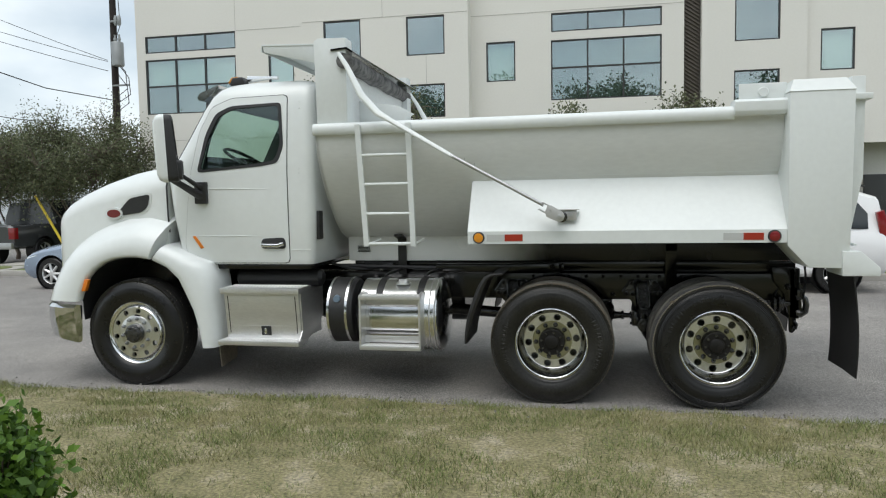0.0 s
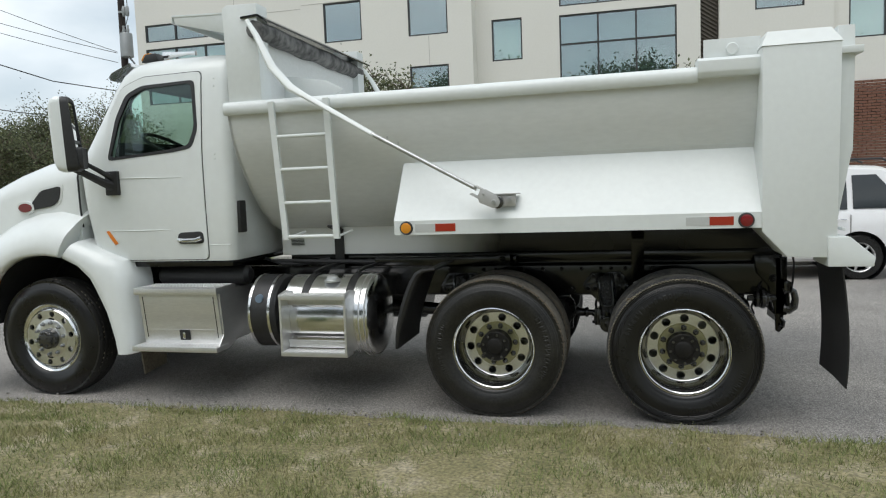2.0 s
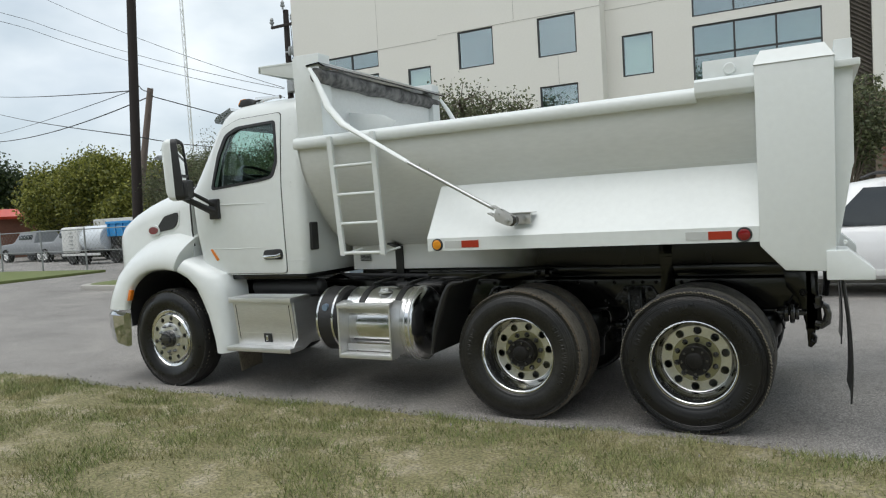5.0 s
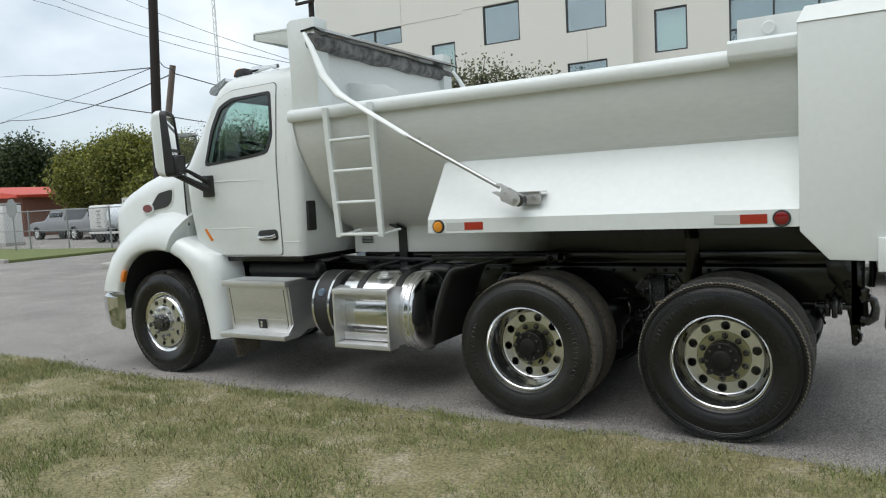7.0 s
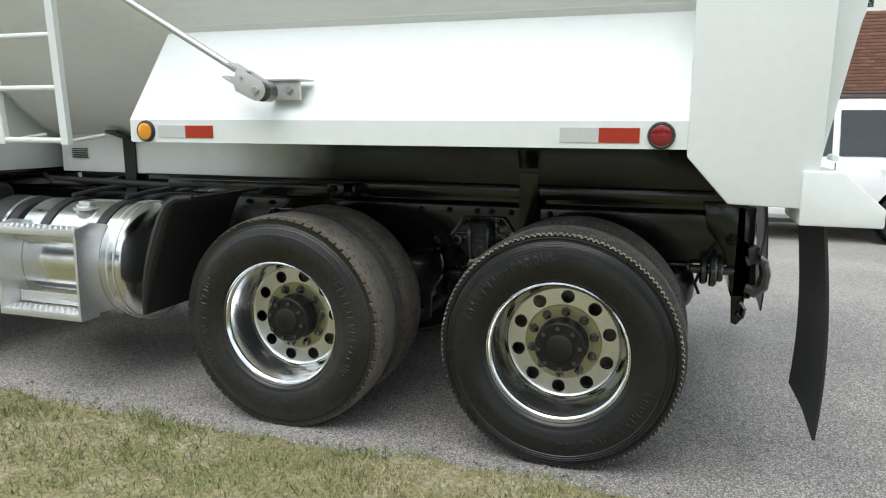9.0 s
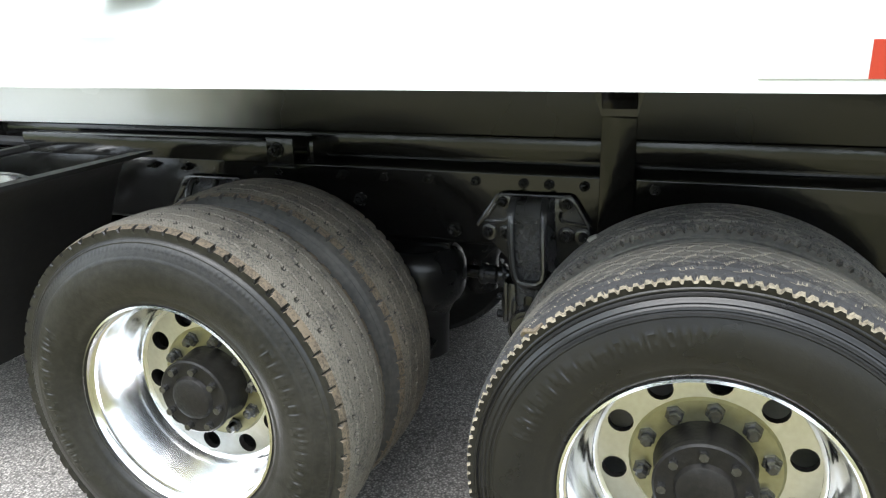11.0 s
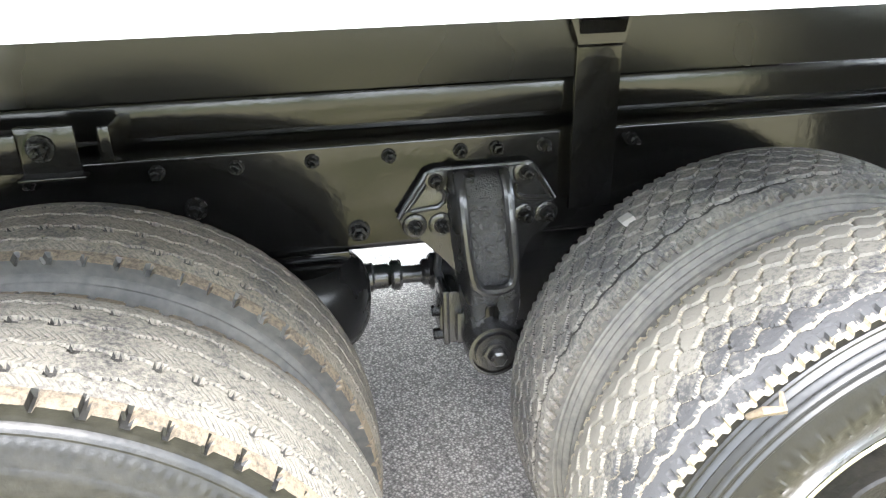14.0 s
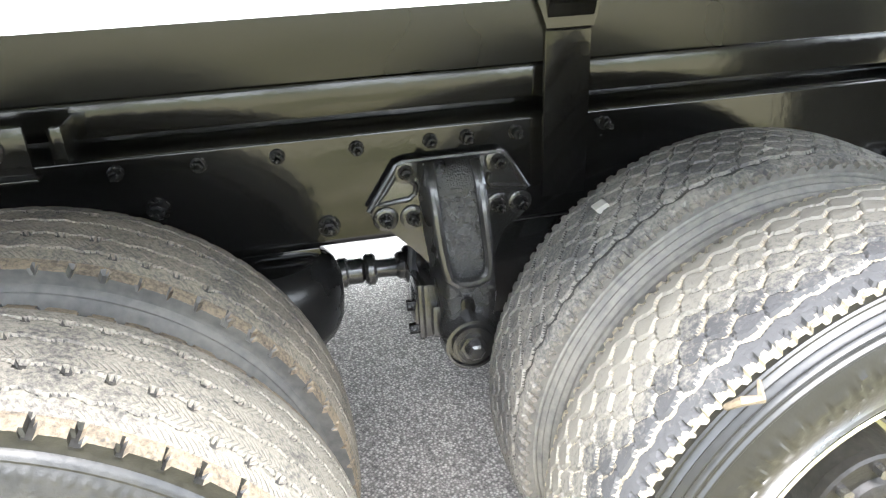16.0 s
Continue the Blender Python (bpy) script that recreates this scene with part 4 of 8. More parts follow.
# rear wheels: deep dish
DISH = 0.175
rear_rim = bmesh.new()
lathe([(0.03, 0.27), (-0.002, 0.283), (-0.006, 0.292), (-0.004, 0.298), (0.004, 0.299), (0.012, 0.293), (0.020, 0.290), (0.024, 0.284), (0.036, 0.282), (0.042, 0.276), (0.078, 0.272), (0.084, 0.267), (0.135, 0.262), (0.141, 0.256), (DISH - 0.012, 0.250), (DISH - 0.004, 0.245), (DISH, 0.236)][2:],
      (0, 0, 0), "y", 72, rear_rim, closed=False)
bmesh.ops.delete(rear_rim, geom=[f for f in rear_rim.faces if len(f.verts) > 4], context="FACES")
holed_ring(0.165, 0.236, 10, 0.202, 0.029, DISH, 0.02, rear_rim)
lathe([(0.02 + DISH, 0.25), (0.10 + DISH, 0.27), (0.18 + DISH, 0.29)], (0, 0, 0), "y", 48, rear_rim)
bmesh.ops.delete(rear_rim, geom=[f for f in rear_rim.faces if len(f.verts) > 4], context="FACES")
bmesh.ops.remove_doubles(rear_rim, verts=rear_rim.verts[:], dist=2e-4)
# faces behind the disc are coloured black as shade inside the hand holes
for fc in rear_rim.faces:
    q = fc.calc_center_median()
    if q.y > DISH + 0.005:
        fc.material_index = 1
    elif q.y > DISH - 0.002:
        fc.material_index = 2
RIM_REAR = finish(rear_rim, [CHROME, HUB_AND_HOLE_SHADE, DISHALU], 40)
bm = lathe([(DISH, 0.166), (DISH - 0.006, 0.160), (DISH - 0.006, 0.095)], (0, 0, 0), "y", 48)
bmesh.ops.delete(bm, geom=[f for f in bm.faces if len(f.verts) > 4], context="FACES")
MOUNT = finish(bm, DISC, 40)
bm = lathe([(DISH, 0.112), (0.110, 0.104), (0.098, 0.101), (0.096, 0.108), (0.080, 0.108), (0.076, 0.103), (0.076, 0.064), (0.066, 0.058), (0.060, 0.046), (0.060, 0.001)], (0, 0, 0), "y", 40)
HUBCAP = finish(bm, HUB_AND_HOLE_SHADE, 30)
CAP_BOLT = finish(cyl((0, 0, 0), 0.0105, 0.024, "y", 6), CASTING, 30)
NUT_DARK = nut_mesh(0.017, 0.034, CASTING)
NUT_BRIGHT = nut_mesh(0.015, 0.034, GALV)

front_rim = bmesh.new()
lathe([(-0.006, 0.292), (-0.004, 0.302), (0.004, 0.303), (0.012, 0.294), (0.02, 0.284), (0.022, 0.268), (-0.004, 0.256), (-0.012, 0.244)], (0, 0, 0), "y", 72, front_rim)
bmesh.ops.delete(front_rim, geom=[f for f in front_rim.faces if len(f.verts) > 4], context="FACES")
holed_ring(0.166, 0.244, 10, 0.210, 0.024, -0.012, 0.03, front_rim)
lathe([(-0.012, 0.166), (-0.016, 0.16), (-0.016, 0.10), (-0.02, 0.098), (-0.02, 0.001)], (0, 0, 0), "y", 48, front_rim)
bmesh.ops.remove_doubles(front_rim, verts=front_rim.verts[:], dist=2e-4)
for fc in front_rim.faces:
    q = fc.calc_center_median()
    if math.hypot(q.x, q.z) < 0.243:
        fc.material_index = 1
RIM_FRONT = finish(front_rim, [CHROME, DISHALU], 40)
bm = lathe([(-0.018, 0.090), (-0.06, 0.085), (-0.066, 0.07), (-0.085, 0.066), (-0.09, 0.05), (-0.09, 0.001)], (0, 0, 0), "y", 32)
HUB_FRONT = finish(bm, CASTING, 30)

TYRE_M = tyre_mesh("rib", 840, 104, 39, 1)
TYRE_R = tyre_mesh("lug", 840, 112, 39, 2)
TYRE_M_IN, TYRE_R_IN = TYRE_M.copy(), TYRE_R.copy()
for me, slots in ((TYRE_M_IN, (SIDE_DARK, TREAD_E, SHOULDER, GROOVE_SHADED)), (TYRE_R_IN, (SIDE_DUST, TREAD_C, SHOULDER_GREY, GROOVE_GREY))):
    for i, m in enumerate(slots):
        me.materials[i] = m
TYRE_R.materials[2] = SHOULDER_PALE
TYRE_M.materials[0] = SIDE_M
TYRE_M.materials[3] = GROOVE_SHADED
TYRE_F = tyre_mesh("rib", 220, 44, 16, 3)
for i in (1, 2):
    TYRE_F.materials[i] = TREAD_D
AXZ = 0.497


def wheel(x, y, far, rim, tyre, front, spin):
    """y: the outer rim plane; far wheels face the other way."""
    m = pose(x, y, AXZ, 0, 0, 180 if far else 0) @ pose(0, 0, 0, 0, spin, 0)
    w = twin("wheel", rim, truck, m)
    local = lambda name, me, mm, label="": tagged(child(name, me, w, mm), label)
    local("tyre", tyre, Matrix.Translation((0, 0.105 if front else 0.114, 0)), "black tyre with dusty worn tread")
    local("hub_cap", HUB_FRONT if front else HUBCAP, Matrix())
    for k in range(6 if front else 8):
        a = 2 * math.pi * k / (6 if front else 8)
        r = 0.058 if front else 0.087
        local("cap_bolt", CAP_BOLT, Matrix.Translation((r * math.cos(a), -0.088 if front else 0.070, r * math.sin(a))))
    if not front:
        local("mounting_disc", MOUNT, Matrix(), "olive-stained inner disc")
    for k in range(10):
        a = 2 * math.pi * (k + 0.5) / 10
        nut = NUT_BRIGHT if front else NUT_DARK
        local("lug_nut", nut, Matrix.Translation((0.137 * math.cos(a), -0.014 if front else DISH - 0.006, 0.137 * math.sin(a))))
    return w


def child(name, me, parent, m):
    ob = new(name, me)
    ob.parent = parent
    ob.matrix_basis = m
    ORIGIN[ob] = ORIGIN[parent]
    return ob


XM, XR, XF = -0.658, 0.646, -4.538
RIMY = 0.128
wheel(XF, 0.215, False, RIM_FRONT, TYRE_F, True, 8)
wheel(XF, mir(0.215), True, RIM_FRONT, TYRE_F, True, 30)
for x, ty, sp in ((XM, TYRE_M, 12), (XR, TYRE_R, 40)):
    wheel(x, RIMY, False, RIM_REAR, ty, False, sp)
    wheel(x, mir(RIMY), True, RIM_REAR, TYRE_F, False, sp + 9)
    # inner twins: tyre on a plain rim
    for far in (False, True):
        yy = RIMY + 0.350
        m = pose(x, mir(yy) if far else yy, AXZ, 0, 0, 180 if far else 0) @ pose(0, 0, 0, 0, sp + 21, 0)
        bmr = lathe([(0.0, 0.292), (0.05, 0.272), (0.16, 0.272), (0.21, 0.292)], (0, 0, 0), "y", 40)
        w = twin("inner_wheel", finish(bmr, STEEL), truck, m)
        child("tyre", TYRE_F if far else TYRE_M_IN if ty == TYRE_M else TYRE_R_IN, w, Matrix.Translation((0, 0.105, 0)))


# ---- cab ----
def cab_plan(z, xf, xr, hw, rf, rr, n=7):
    """A rounded plan outline at height z."""
    pts = []
    for cx, cy, r, a0 in ((xf + rf, C + hw - rf, rf, 90), (xf + rf, C - hw + rf, rf, 180), (xr - rr, C - hw + rr, rr, 270), (xr - rr, C + hw - rr, rr, 0)):
        for i in range(n + 1):
            a = radians(a0 + 90 * i / n)
            pts.append((cx + r * math.cos(a), cy + r * math.sin(a), z))
    return pts


CABZ = [(1.14, -4.06, -2.79, 0.955, 0.05, 0.06), (1.18, -4.08, -2.775, 0.968, 0.05, 0.07), (1.60, -4.16, -2.765, 0.978, 0.06, 0.08), (1.96, -4.24, -2.765, 0.979, 0.14, 0.08),
        (2.04, -4.24, -2.765, 0.975, 0.24, 0.08), (2.30, -4.07, -2.765, 0.951, 0.22, 0.08), (2.56, -3.90, -2.765, 0.926, 0.18, 0.09), (2.68, -3.82, -2.765, 0.905, 0.18, 0.09),
        (2.745, -3.77, -2.775, 0.875, 0.20, 0.10), (2.79, -3.70, -2.80, 0.82, 0.22, 0.12), (2.82, -3.60, -2.86, 0.72, 0.25, 0.15), (2.835, -3.45, -2.96, 0.58, 0.25, 0.2)]


def cab_y(z):
    """The near side of the cab at height z."""
    return C - float(np.interp(z, [r[0] for r in CABZ], [r[3] for r in CABZ]))


outer = loft([cab_plan(*r) for r in CABZ])
inner = loft([cab_plan(z if i else z + 0.05, xf + 0.07, xr - 0.07, hw - 0.07, max(0.02, rf - 0.04), max(0.02, rr - 0.04)) for i, (z, xf, xr, hw, rf, rr) in enumerate(CABZ[:9])])
shell = cut(outer, inner)
SIDE_WIN = rounded([(-3.885, 1.985), (-3.80, 2.33), (-3.70, 2.52), (-3.55, 2.585), (-3.06, 2.60), (-3.035, 2.20), (-3.09, 2.055), (-3.25, 2.03)], 0.045)
shell = cut(shell, prism(SIDE_WIN, "y", C - 1.5, C + 1.5))
shell = cut(shell, prism(rounded([(C - 0.875, 2.06), (C + 0.875, 2.06), (C + 0.80, 2.66), (C - 0.80, 2.66)], 0.1), "x", -4.6, -3.6))
for fc in shell.faces:
    q = fc.calc_center_median()
    hw_q = float(np.interp(q.z, [r[0] for r in CABZ], [r[3] for r in CABZ]))
    xf_q = float(np.interp(q.z, [r[0] for r in CABZ], [r[1] for r in CABZ]))
    if abs(q.y - C) < hw_q - 0.045 and xf_q + 0.045 < q.x < -2.81 and 1.16 < q.z < 2.78:
        fc.material_index = 1
cab = part("cab", shell, [WHITE, INTERIOR], truck, "rounded white cab shell", 28)


def skin(outline, hole, lift, thick, name, material, parent, label="", mirror=False):
    """A panel that follows the cab's side, with an opening."""
    bm = bmesh.new()
    loops = []
    for poly in ([outline, hole] if hole else [outline]):
        vs = [bm.verts.new((x, 0, z)) for x, z in poly]
        loops += [bm.edges.new((vs[i], vs[(i + 1) % len(vs)])) for i in range(len(vs))]
    bmesh.ops.triangle_fill(bm, edges=loops, use_beauty=True)
    for z in (1.18, 1.6, 1.96, 2.04, 2.3, 2.56):
        bmesh.ops.bisect_plane(bm, geom=bm.verts[:] + bm.edges[:] + bm.faces[:], plane_co=(0, 0, z), plane_no=(0, 0, 1))
    for v in bm.verts:
        v.co.y = cab_y(v.co.z) - lift
    ret = bmesh.ops.extrude_face_region(bm, geom=bm.faces[:])
    for v in ret["geom"]:
        if isinstance(v, bmesh.types.BMVert):
            v.co.y += thick
    if mirror:
        for v in bm.verts:
            v.co.y = mir(v.co.y)
    return part(name, bm, material, parent, label)


DOOR = rounded([(-4.035, 1.30), (-3.955, 1.95), (-3.86, 2.36), (-3.74, 2.58), (-3.55, 2.655), (-3.005, 2.665), (-3.005, 1.155), (-3.84, 1.155), (-3.97, 1.20)], 0.05)
GAP = rounded([(x, z) for x, z in [(-4.041, 1.297), (-3.961, 1.952), (-3.866, 2.363), (-3.744, 2.586), (-3.551, 2.661), (-2.999, 2.671), (-2.999, 1.149), (-3.842, 1.149), (-3.975, 1.195)]], 0.05)
for far in (False, True):
    skin(GAP, SIDE_WIN, 0.002, 0.003, "door_gap", BLACK, truck, "dark door seam", far)
    door = skin(DOOR, SIDE_WIN, 0.010, 0.012, "door", WHITE, truck, "white cab door", far)
    ring = [(-3.885, 1.985), (-3.80, 2.33), (-3.70, 2.52), (-3.55, 2.585), (-3.06, 2.60), (-3.035, 2.20), (-3.09, 2.055), (-3.25, 2.03)]
    inset = rounded([(x + 0.03 * (1 if x < -3.5 else -1), z + 0.025 * (1 if z < 2.3 else -1)) for x, z in ring], 0.04)
    skin(SIDE_WIN, inset, 0.014, 0.02, "window_seal", BLACK, door, "black rubber window seal", far)
    pane = skin(SIDE_WIN, None, 0.002, 0.004, "side_glass", CABGLASS, door, "green tinted side glass", far)
    pane.visible_shadow = False
# waist crease and lower moulding on the near door
part("crease", tube([(-3.98, cab_y(1.83) - 0.010, 1.84), (-3.6, cab_y(1.83) - 0.0115, 1.835), (-3.2, cab_y(1.83) - 0.010, 1.825)], [0.002, 0.005, 0.002], 8), WHITE, truck)
part("crease", tube([(-3.98, cab_y(1.4) - 0.010, 1.405), (-3.6, cab_y(1.4) - 0.0115, 1.40), (-3.25, cab_y(1.4) - 0.009, 1.405)], [0.002, 0.005, 0.002], 8), WHITE, truck)
hy = cab_y(1.33) - 0.012
handle = part("door_handle", prism(rounded([(-3.275, 1.285), (-3.268, 1.375), (-3.04, 1.385), (-3.03, 1.283)], 0.04), "y", hy - 0.004, hy + 0.006, 0.003), BLACK, truck, "black handle recess")
part("pull", tube([(-3.26, hy - 0.012, 1.318), (-3.2, hy - 0.024, 1.314), (-3.1, hy - 0.024, 1.314), (-3.05, hy - 0.012, 1.33)], 0.016, 10), CHROME, handle, "chrome pull")
part("side_marker", prism([(-3.955, 1.40), (-3.925, 1.405), (-3.845, 1.295), (-3.875, 1.285)], "y", cab_y(1.35) - 0.016, cab_y(1.35) - 0.006, 0.003), ORANGETAPE, truck, "orange side marker")
# panel seam behind the door, rivets and grab vent
for z in (2.60, 2.54, 2.0, 1.96, 1.25):
    for x in (-2.89,):
        part("rivet", lathe([(-0.004, 0.001), (-0.003, 0.006), (0.0, 0.008)], (x, cab_y(z) - 0.001, z), "y", 8), BODYWHITE, truck)
part("lower_trim", tube([(-2.985, cab_y(1.3) - 0.001, 1.27), (-2.80, cab_y(1.3) + 0.004, 1.27)], 0.004, 6), BODYWHITE, truck)
part("rear_vent", box(-2.80, -2.74, 0.36, 0.46, 1.36, 1.62, 0.012), BLACK, truck, "black vent on the cab's rear corner")
# windshield
bm = loft([[(-4.20, C - 0.88, 2.03), (-3.78, C - 0.81, 2.69)], [(-4.24, C, 2.03), (-3.81, C, 2.69)], [(-4.20, C + 0.88, 2.03), (-3.78, C + 0.81, 2.69)]], closed=False)
ws = part("windshield", bm, CABGLASS, truck, "tinted windshield")
ws.visible_shadow = False
# visor, roof lamps, horn and antenna
bm = loft([[(-3.96, y, 2.70), (-3.93, y, 2.735), (-3.74, y, 2.805), (-3.73, y, 2.775), (-3.90, y, 2.66), (-3.945, y, 2.672)] for y in (C - 0.80, C - 0.72, C, C + 0.72, C + 0.80)])
part("sun_visor", bm, CHROME, truck, "polished sun visor", 40)
for i in range(5):
    y = 0.52 + 0.37 * i
    lamp = part("roof_lamp", prism([(-3.64, 2.80), (-3.60, 2.865), (-3.50, 2.87), (-3.47, 2.80)], "y", y - 0.05, y + 0.05, 0.01), BLACK, truck)
    part("lens", prism([(-3.655, 2.815), (-3.62, 2.87), (-3.555, 2.878), (-3.545, 2.83)], "y", y - 0.04, y + 0.04, 0.012), AMBER, lamp, "amber lamp lens")
part("air_horn", tube([(-3.50, 0.60, 2.865), (-3.28, 0.60, 2.87), (-3.2, 0.60, 2.865)], [0.035, 0.014, 0.02], 10), CHROME, truck)
# inside of the cab
part("cab_floor", box(-4.0, -2.9, C - 0.85, C + 0.85, 1.28, 1.32), INTERIOR, truck)
bm = loft([[(-4.15, y, 1.32), (-4.15, y, 2.03), (-3.98, y, 2.15), (-3.74, y, 2.13), (-3.66, y, 1.80), (-3.85, y, 1.32)] for y in (C - 0.86, C, C + 0.86)])
part("dashboard", bm, INTERIOR, truck, "dark dashboard")
part("centre_console", box(-3.9, -3.55, 1.15, 1.45, 1.32, 2.12, 0.04), INTERIOR, truck)
part("headliner", box(-3.70, -2.88, 0.42, mir(0.42), 2.60, 2.64, 0.01), INTERIOR, truck)
for y in (0.72, 1.8):
    seat = part("seat", box(-3.45, -2.95, y - 0.25, y + 0.25, 1.32, 1.62, 0.06), SEAT, truck, "dark grey cloth seat")
    part("backrest", loft([[(-3.05 + 0.05, y - w, 1.6), (-2.92, y - w, 1.6), (-2.90, y + w, 1.6), (-3.0, y + w, 1.6)] if z == 0 else
                           [(-2.98 + 0.09 * z, y - w, 1.6 + 0.62 * z), (-2.90 + 0.04 * z, y - w, 1.6 + 0.62 * z), (-2.90 + 0.04 * z, y + w, 1.6 + 0.62 * z), (-2.98 + 0.09 * z, y + w, 1.6 + 0.62 * z)]
                           for z, w in ((0, 0.22), (0.4, 0.24), (0.8, 0.22), (1.0, 0.14))]), SEAT, seat)
bm = bmesh.new()
cw, axis_up = Vector((-3.62, 0.72, 2.12)), Vector((0.5, 0, 0.87)).normalized()
e1, e2 = Vector((0, 1, 0)), Vector((0.87, 0, -0.5)).normalized()
rings = []
for k in range(32):
    a = 2 * math.pi * k / 32
    rad = e1 * math.cos(a) + e2 * math.sin(a)
    rings.append([bm.verts.new(cw + rad * (0.215 + 0.016 * math.cos(b)) + axis_up * 0.016 * math.sin(b)) for b in [2 * math.pi * i / 8 for i in range(8)]])
for k in range(32):
    for i in range(8):
        bm.faces.new((rings[k][i], rings[k][(i + 1) % 8], rings[(k + 1) % 32][(i + 1) % 8], rings[(k + 1) % 32][i]))
steer = part("steering_wheel", bm, BLACK, truck, "black steering wheel")
for k in (0, 1.57, 3.14):
    part("spoke", tube([cw, cw + (e1 * math.cos(k) + e2 * math.sin(k)) * 0.21], 0.014, 6), BLACK, steer)
part("column", tube([cw, cw - axis_up * 0.38], 0.035, 8), BLACK, steer)

# ---- hood ----
def hood_ring(x, hw, zt, zb, r):
    pts = [(x, C - hw, zb)]
    n = 8
    for i in range(n + 1):
        a = radians(180 - 90 * i / n)
        pts.append((x, C - hw + r + r * 1.25 * math.cos(a) * 0.8, zt - r * 0.75 + r * 0.75 * math.sin(a)))
    left = pts
    mid = [(x - 0.02, C - (hw - r) * 0.5, zt + 0.02), (x - 0.03, C, zt + 0.028), (x - 0.02, C + (hw - r) * 0.5, zt + 0.02)]
    return left + mid + [(px, mir(py), pz) for px, py, pz in left[::-1]]


HOOD = [(-4.218, 0.955, 2.105, 1.20, 0.34), (-4.45, 0.945, 2.06, 1.20, 0.34), (-4.70, 0.93, 2.015, 1.20, 0.33), (-5.0, 0.905, 1.93, 1.20, 0.31), (-5.25, 0.875, 1.835, 1.10, 0.28),
        (-5.42, 0.83, 1.755, 1.0, 0.25), (-5.52, 0.775, 1.69, 0.9, 0.22), (-5.575, 0.72, 1.62, 0.82, 0.18), (-5.595, 0.66, 1.53, 0.80, 0.13)]
hood = part("hood", loft([hood_ring(*r) for r in HOOD]), WHITE, truck, "sloping white hood", 50)
for far in (False, True):
    f = (lambda y: y) if not far else mir
    part("hood_seam", tube([(-4.214, f(0.318), 1.44), (-4.216, f(0.303), 1.60), (-4.220, f(0.303), 1.86), (-4.222, f(0.33), 1.98), (-4.224, f(0.42), 2.07)], 0.008, 6), BLACK, truck, "dark seam behind the hood")
VENT = rounded([(-4.40, 1.80), (-4.62, 1.765), (-4.735, 1.655), (-4.74, 1.60), (-4.50, 1.63), (-4.43, 1.68)], 0.04)


def hood_y(x, z):
    return C - float(np.interp(x, [r[0] for r in HOOD[::-1]], [r[1] for r in HOOD[::-1]]))


def hugging(poly, lift, thick, name, material, parent, label):
    bm = bmesh.new()
    a = [bm.verts.new((x, hood_y(x, z) - lift, z)) for x, z in poly]
    b = [bm.verts.new((x, hood_y(x, z) - lift + thick, z)) for x, z in poly]
    bm.faces.new(a)
    bm.faces.new(b[::-1])
    for i in range(len(a)):
        bm.faces.new((a[i], a[(i + 1) % len(a)], b[(i + 1) % len(a)], b[i]))
    return part(name, bm, material, parent, label)


rim_poly = rounded([(-4.375, 1.825), (-4.63, 1.788), (-4.765, 1.665), (-4.77, 1.58), (-4.49, 1.605), (-4.405, 1.665)], 0.05)
hugging(rim_poly, 0.004, 0.06, "vent_surround", WHITE, truck, "raised white vent surround")
hugging(VENT, 0.014, 0.05, "side_vent", BLACK, truck, "black mesh side vent")
oval = lambda a, b: [(-4.80 + a * math.cos(2 * math.pi * k / 24), 1.622 + b * math.sin(2 * math.pi * k / 24)) for k in range(24)]
badge = hugging(oval(0.098, 0.056), 0.020, 0.05, "badge", BODYWHITE, truck, "white oval badge rim")
hugging(oval(0.075, 0.038), 0.026, 0.04, "badge_centre", BADGE, badge, "dark red oval badge")
part("grille", box(-5.76, -5.66, C - 0.52, C + 0.52, 0.82, 1.32, 0.03), CHROME, truck, "bright grille surround")

# ---- front fenders, bumper ----
def flare(edge, crest, ys, mirror):
    """A fender skin: from the arch's edge out and back to the crest, at the depths ys; crest beyond the last share of 1."""
    rings = []
    for (ax, az), (bx, bz) in zip(edge, crest):
        ln = math.hypot(bx - ax, bz - az)
        ring = []
        for k, y in ys:
            e = max(0.0, k - 1.0)
            k = min(k, 1.0)
            ring.append((ax + (bx - ax) * (k + e / ln), mir(y) if mirror else y, az + (bz - az) * (k + e / ln)))
        rings.append(ring)
    return loft(rings)


ARCH = [(-5.072, 0.80), (-5.050, 0.87), (-5.02, 0.935), (-4.965, 1.035), (-4.89, 1.108), (-4.79, 1.168), (-4.69, 1.200), (-4.58, 1.215), (-4.45, 1.215), (-4.325, 1.198)]
CREST = [(-5.425, 0.80), (-5.39, 0.90), (-5.345, 0.99), (-5.25, 1.14), (-5.12, 1.25), (-4.96, 1.34), (-4.80, 1.405), (-4.62, 1.455), (-4.42, 1.475), (-4.222, 1.438)]
ARCH_R = [(-4.300, 1.188), (-4.16, 1.125), (-4.04, 1.015), (-3.965, 0.86), (-3.905, 0.73), (-3.872, 0.62), (-3.84, 0.50), (-3.822, 0.385)]
CREST_R = [(-4.195, 1.335), (-4.05, 1.272), (-3.90, 1.212), (-3.76, 1.165), (-3.715, 1.0), (-3.705, 0.85), (-3.695, 0.60), (-3.685, 0.385)]
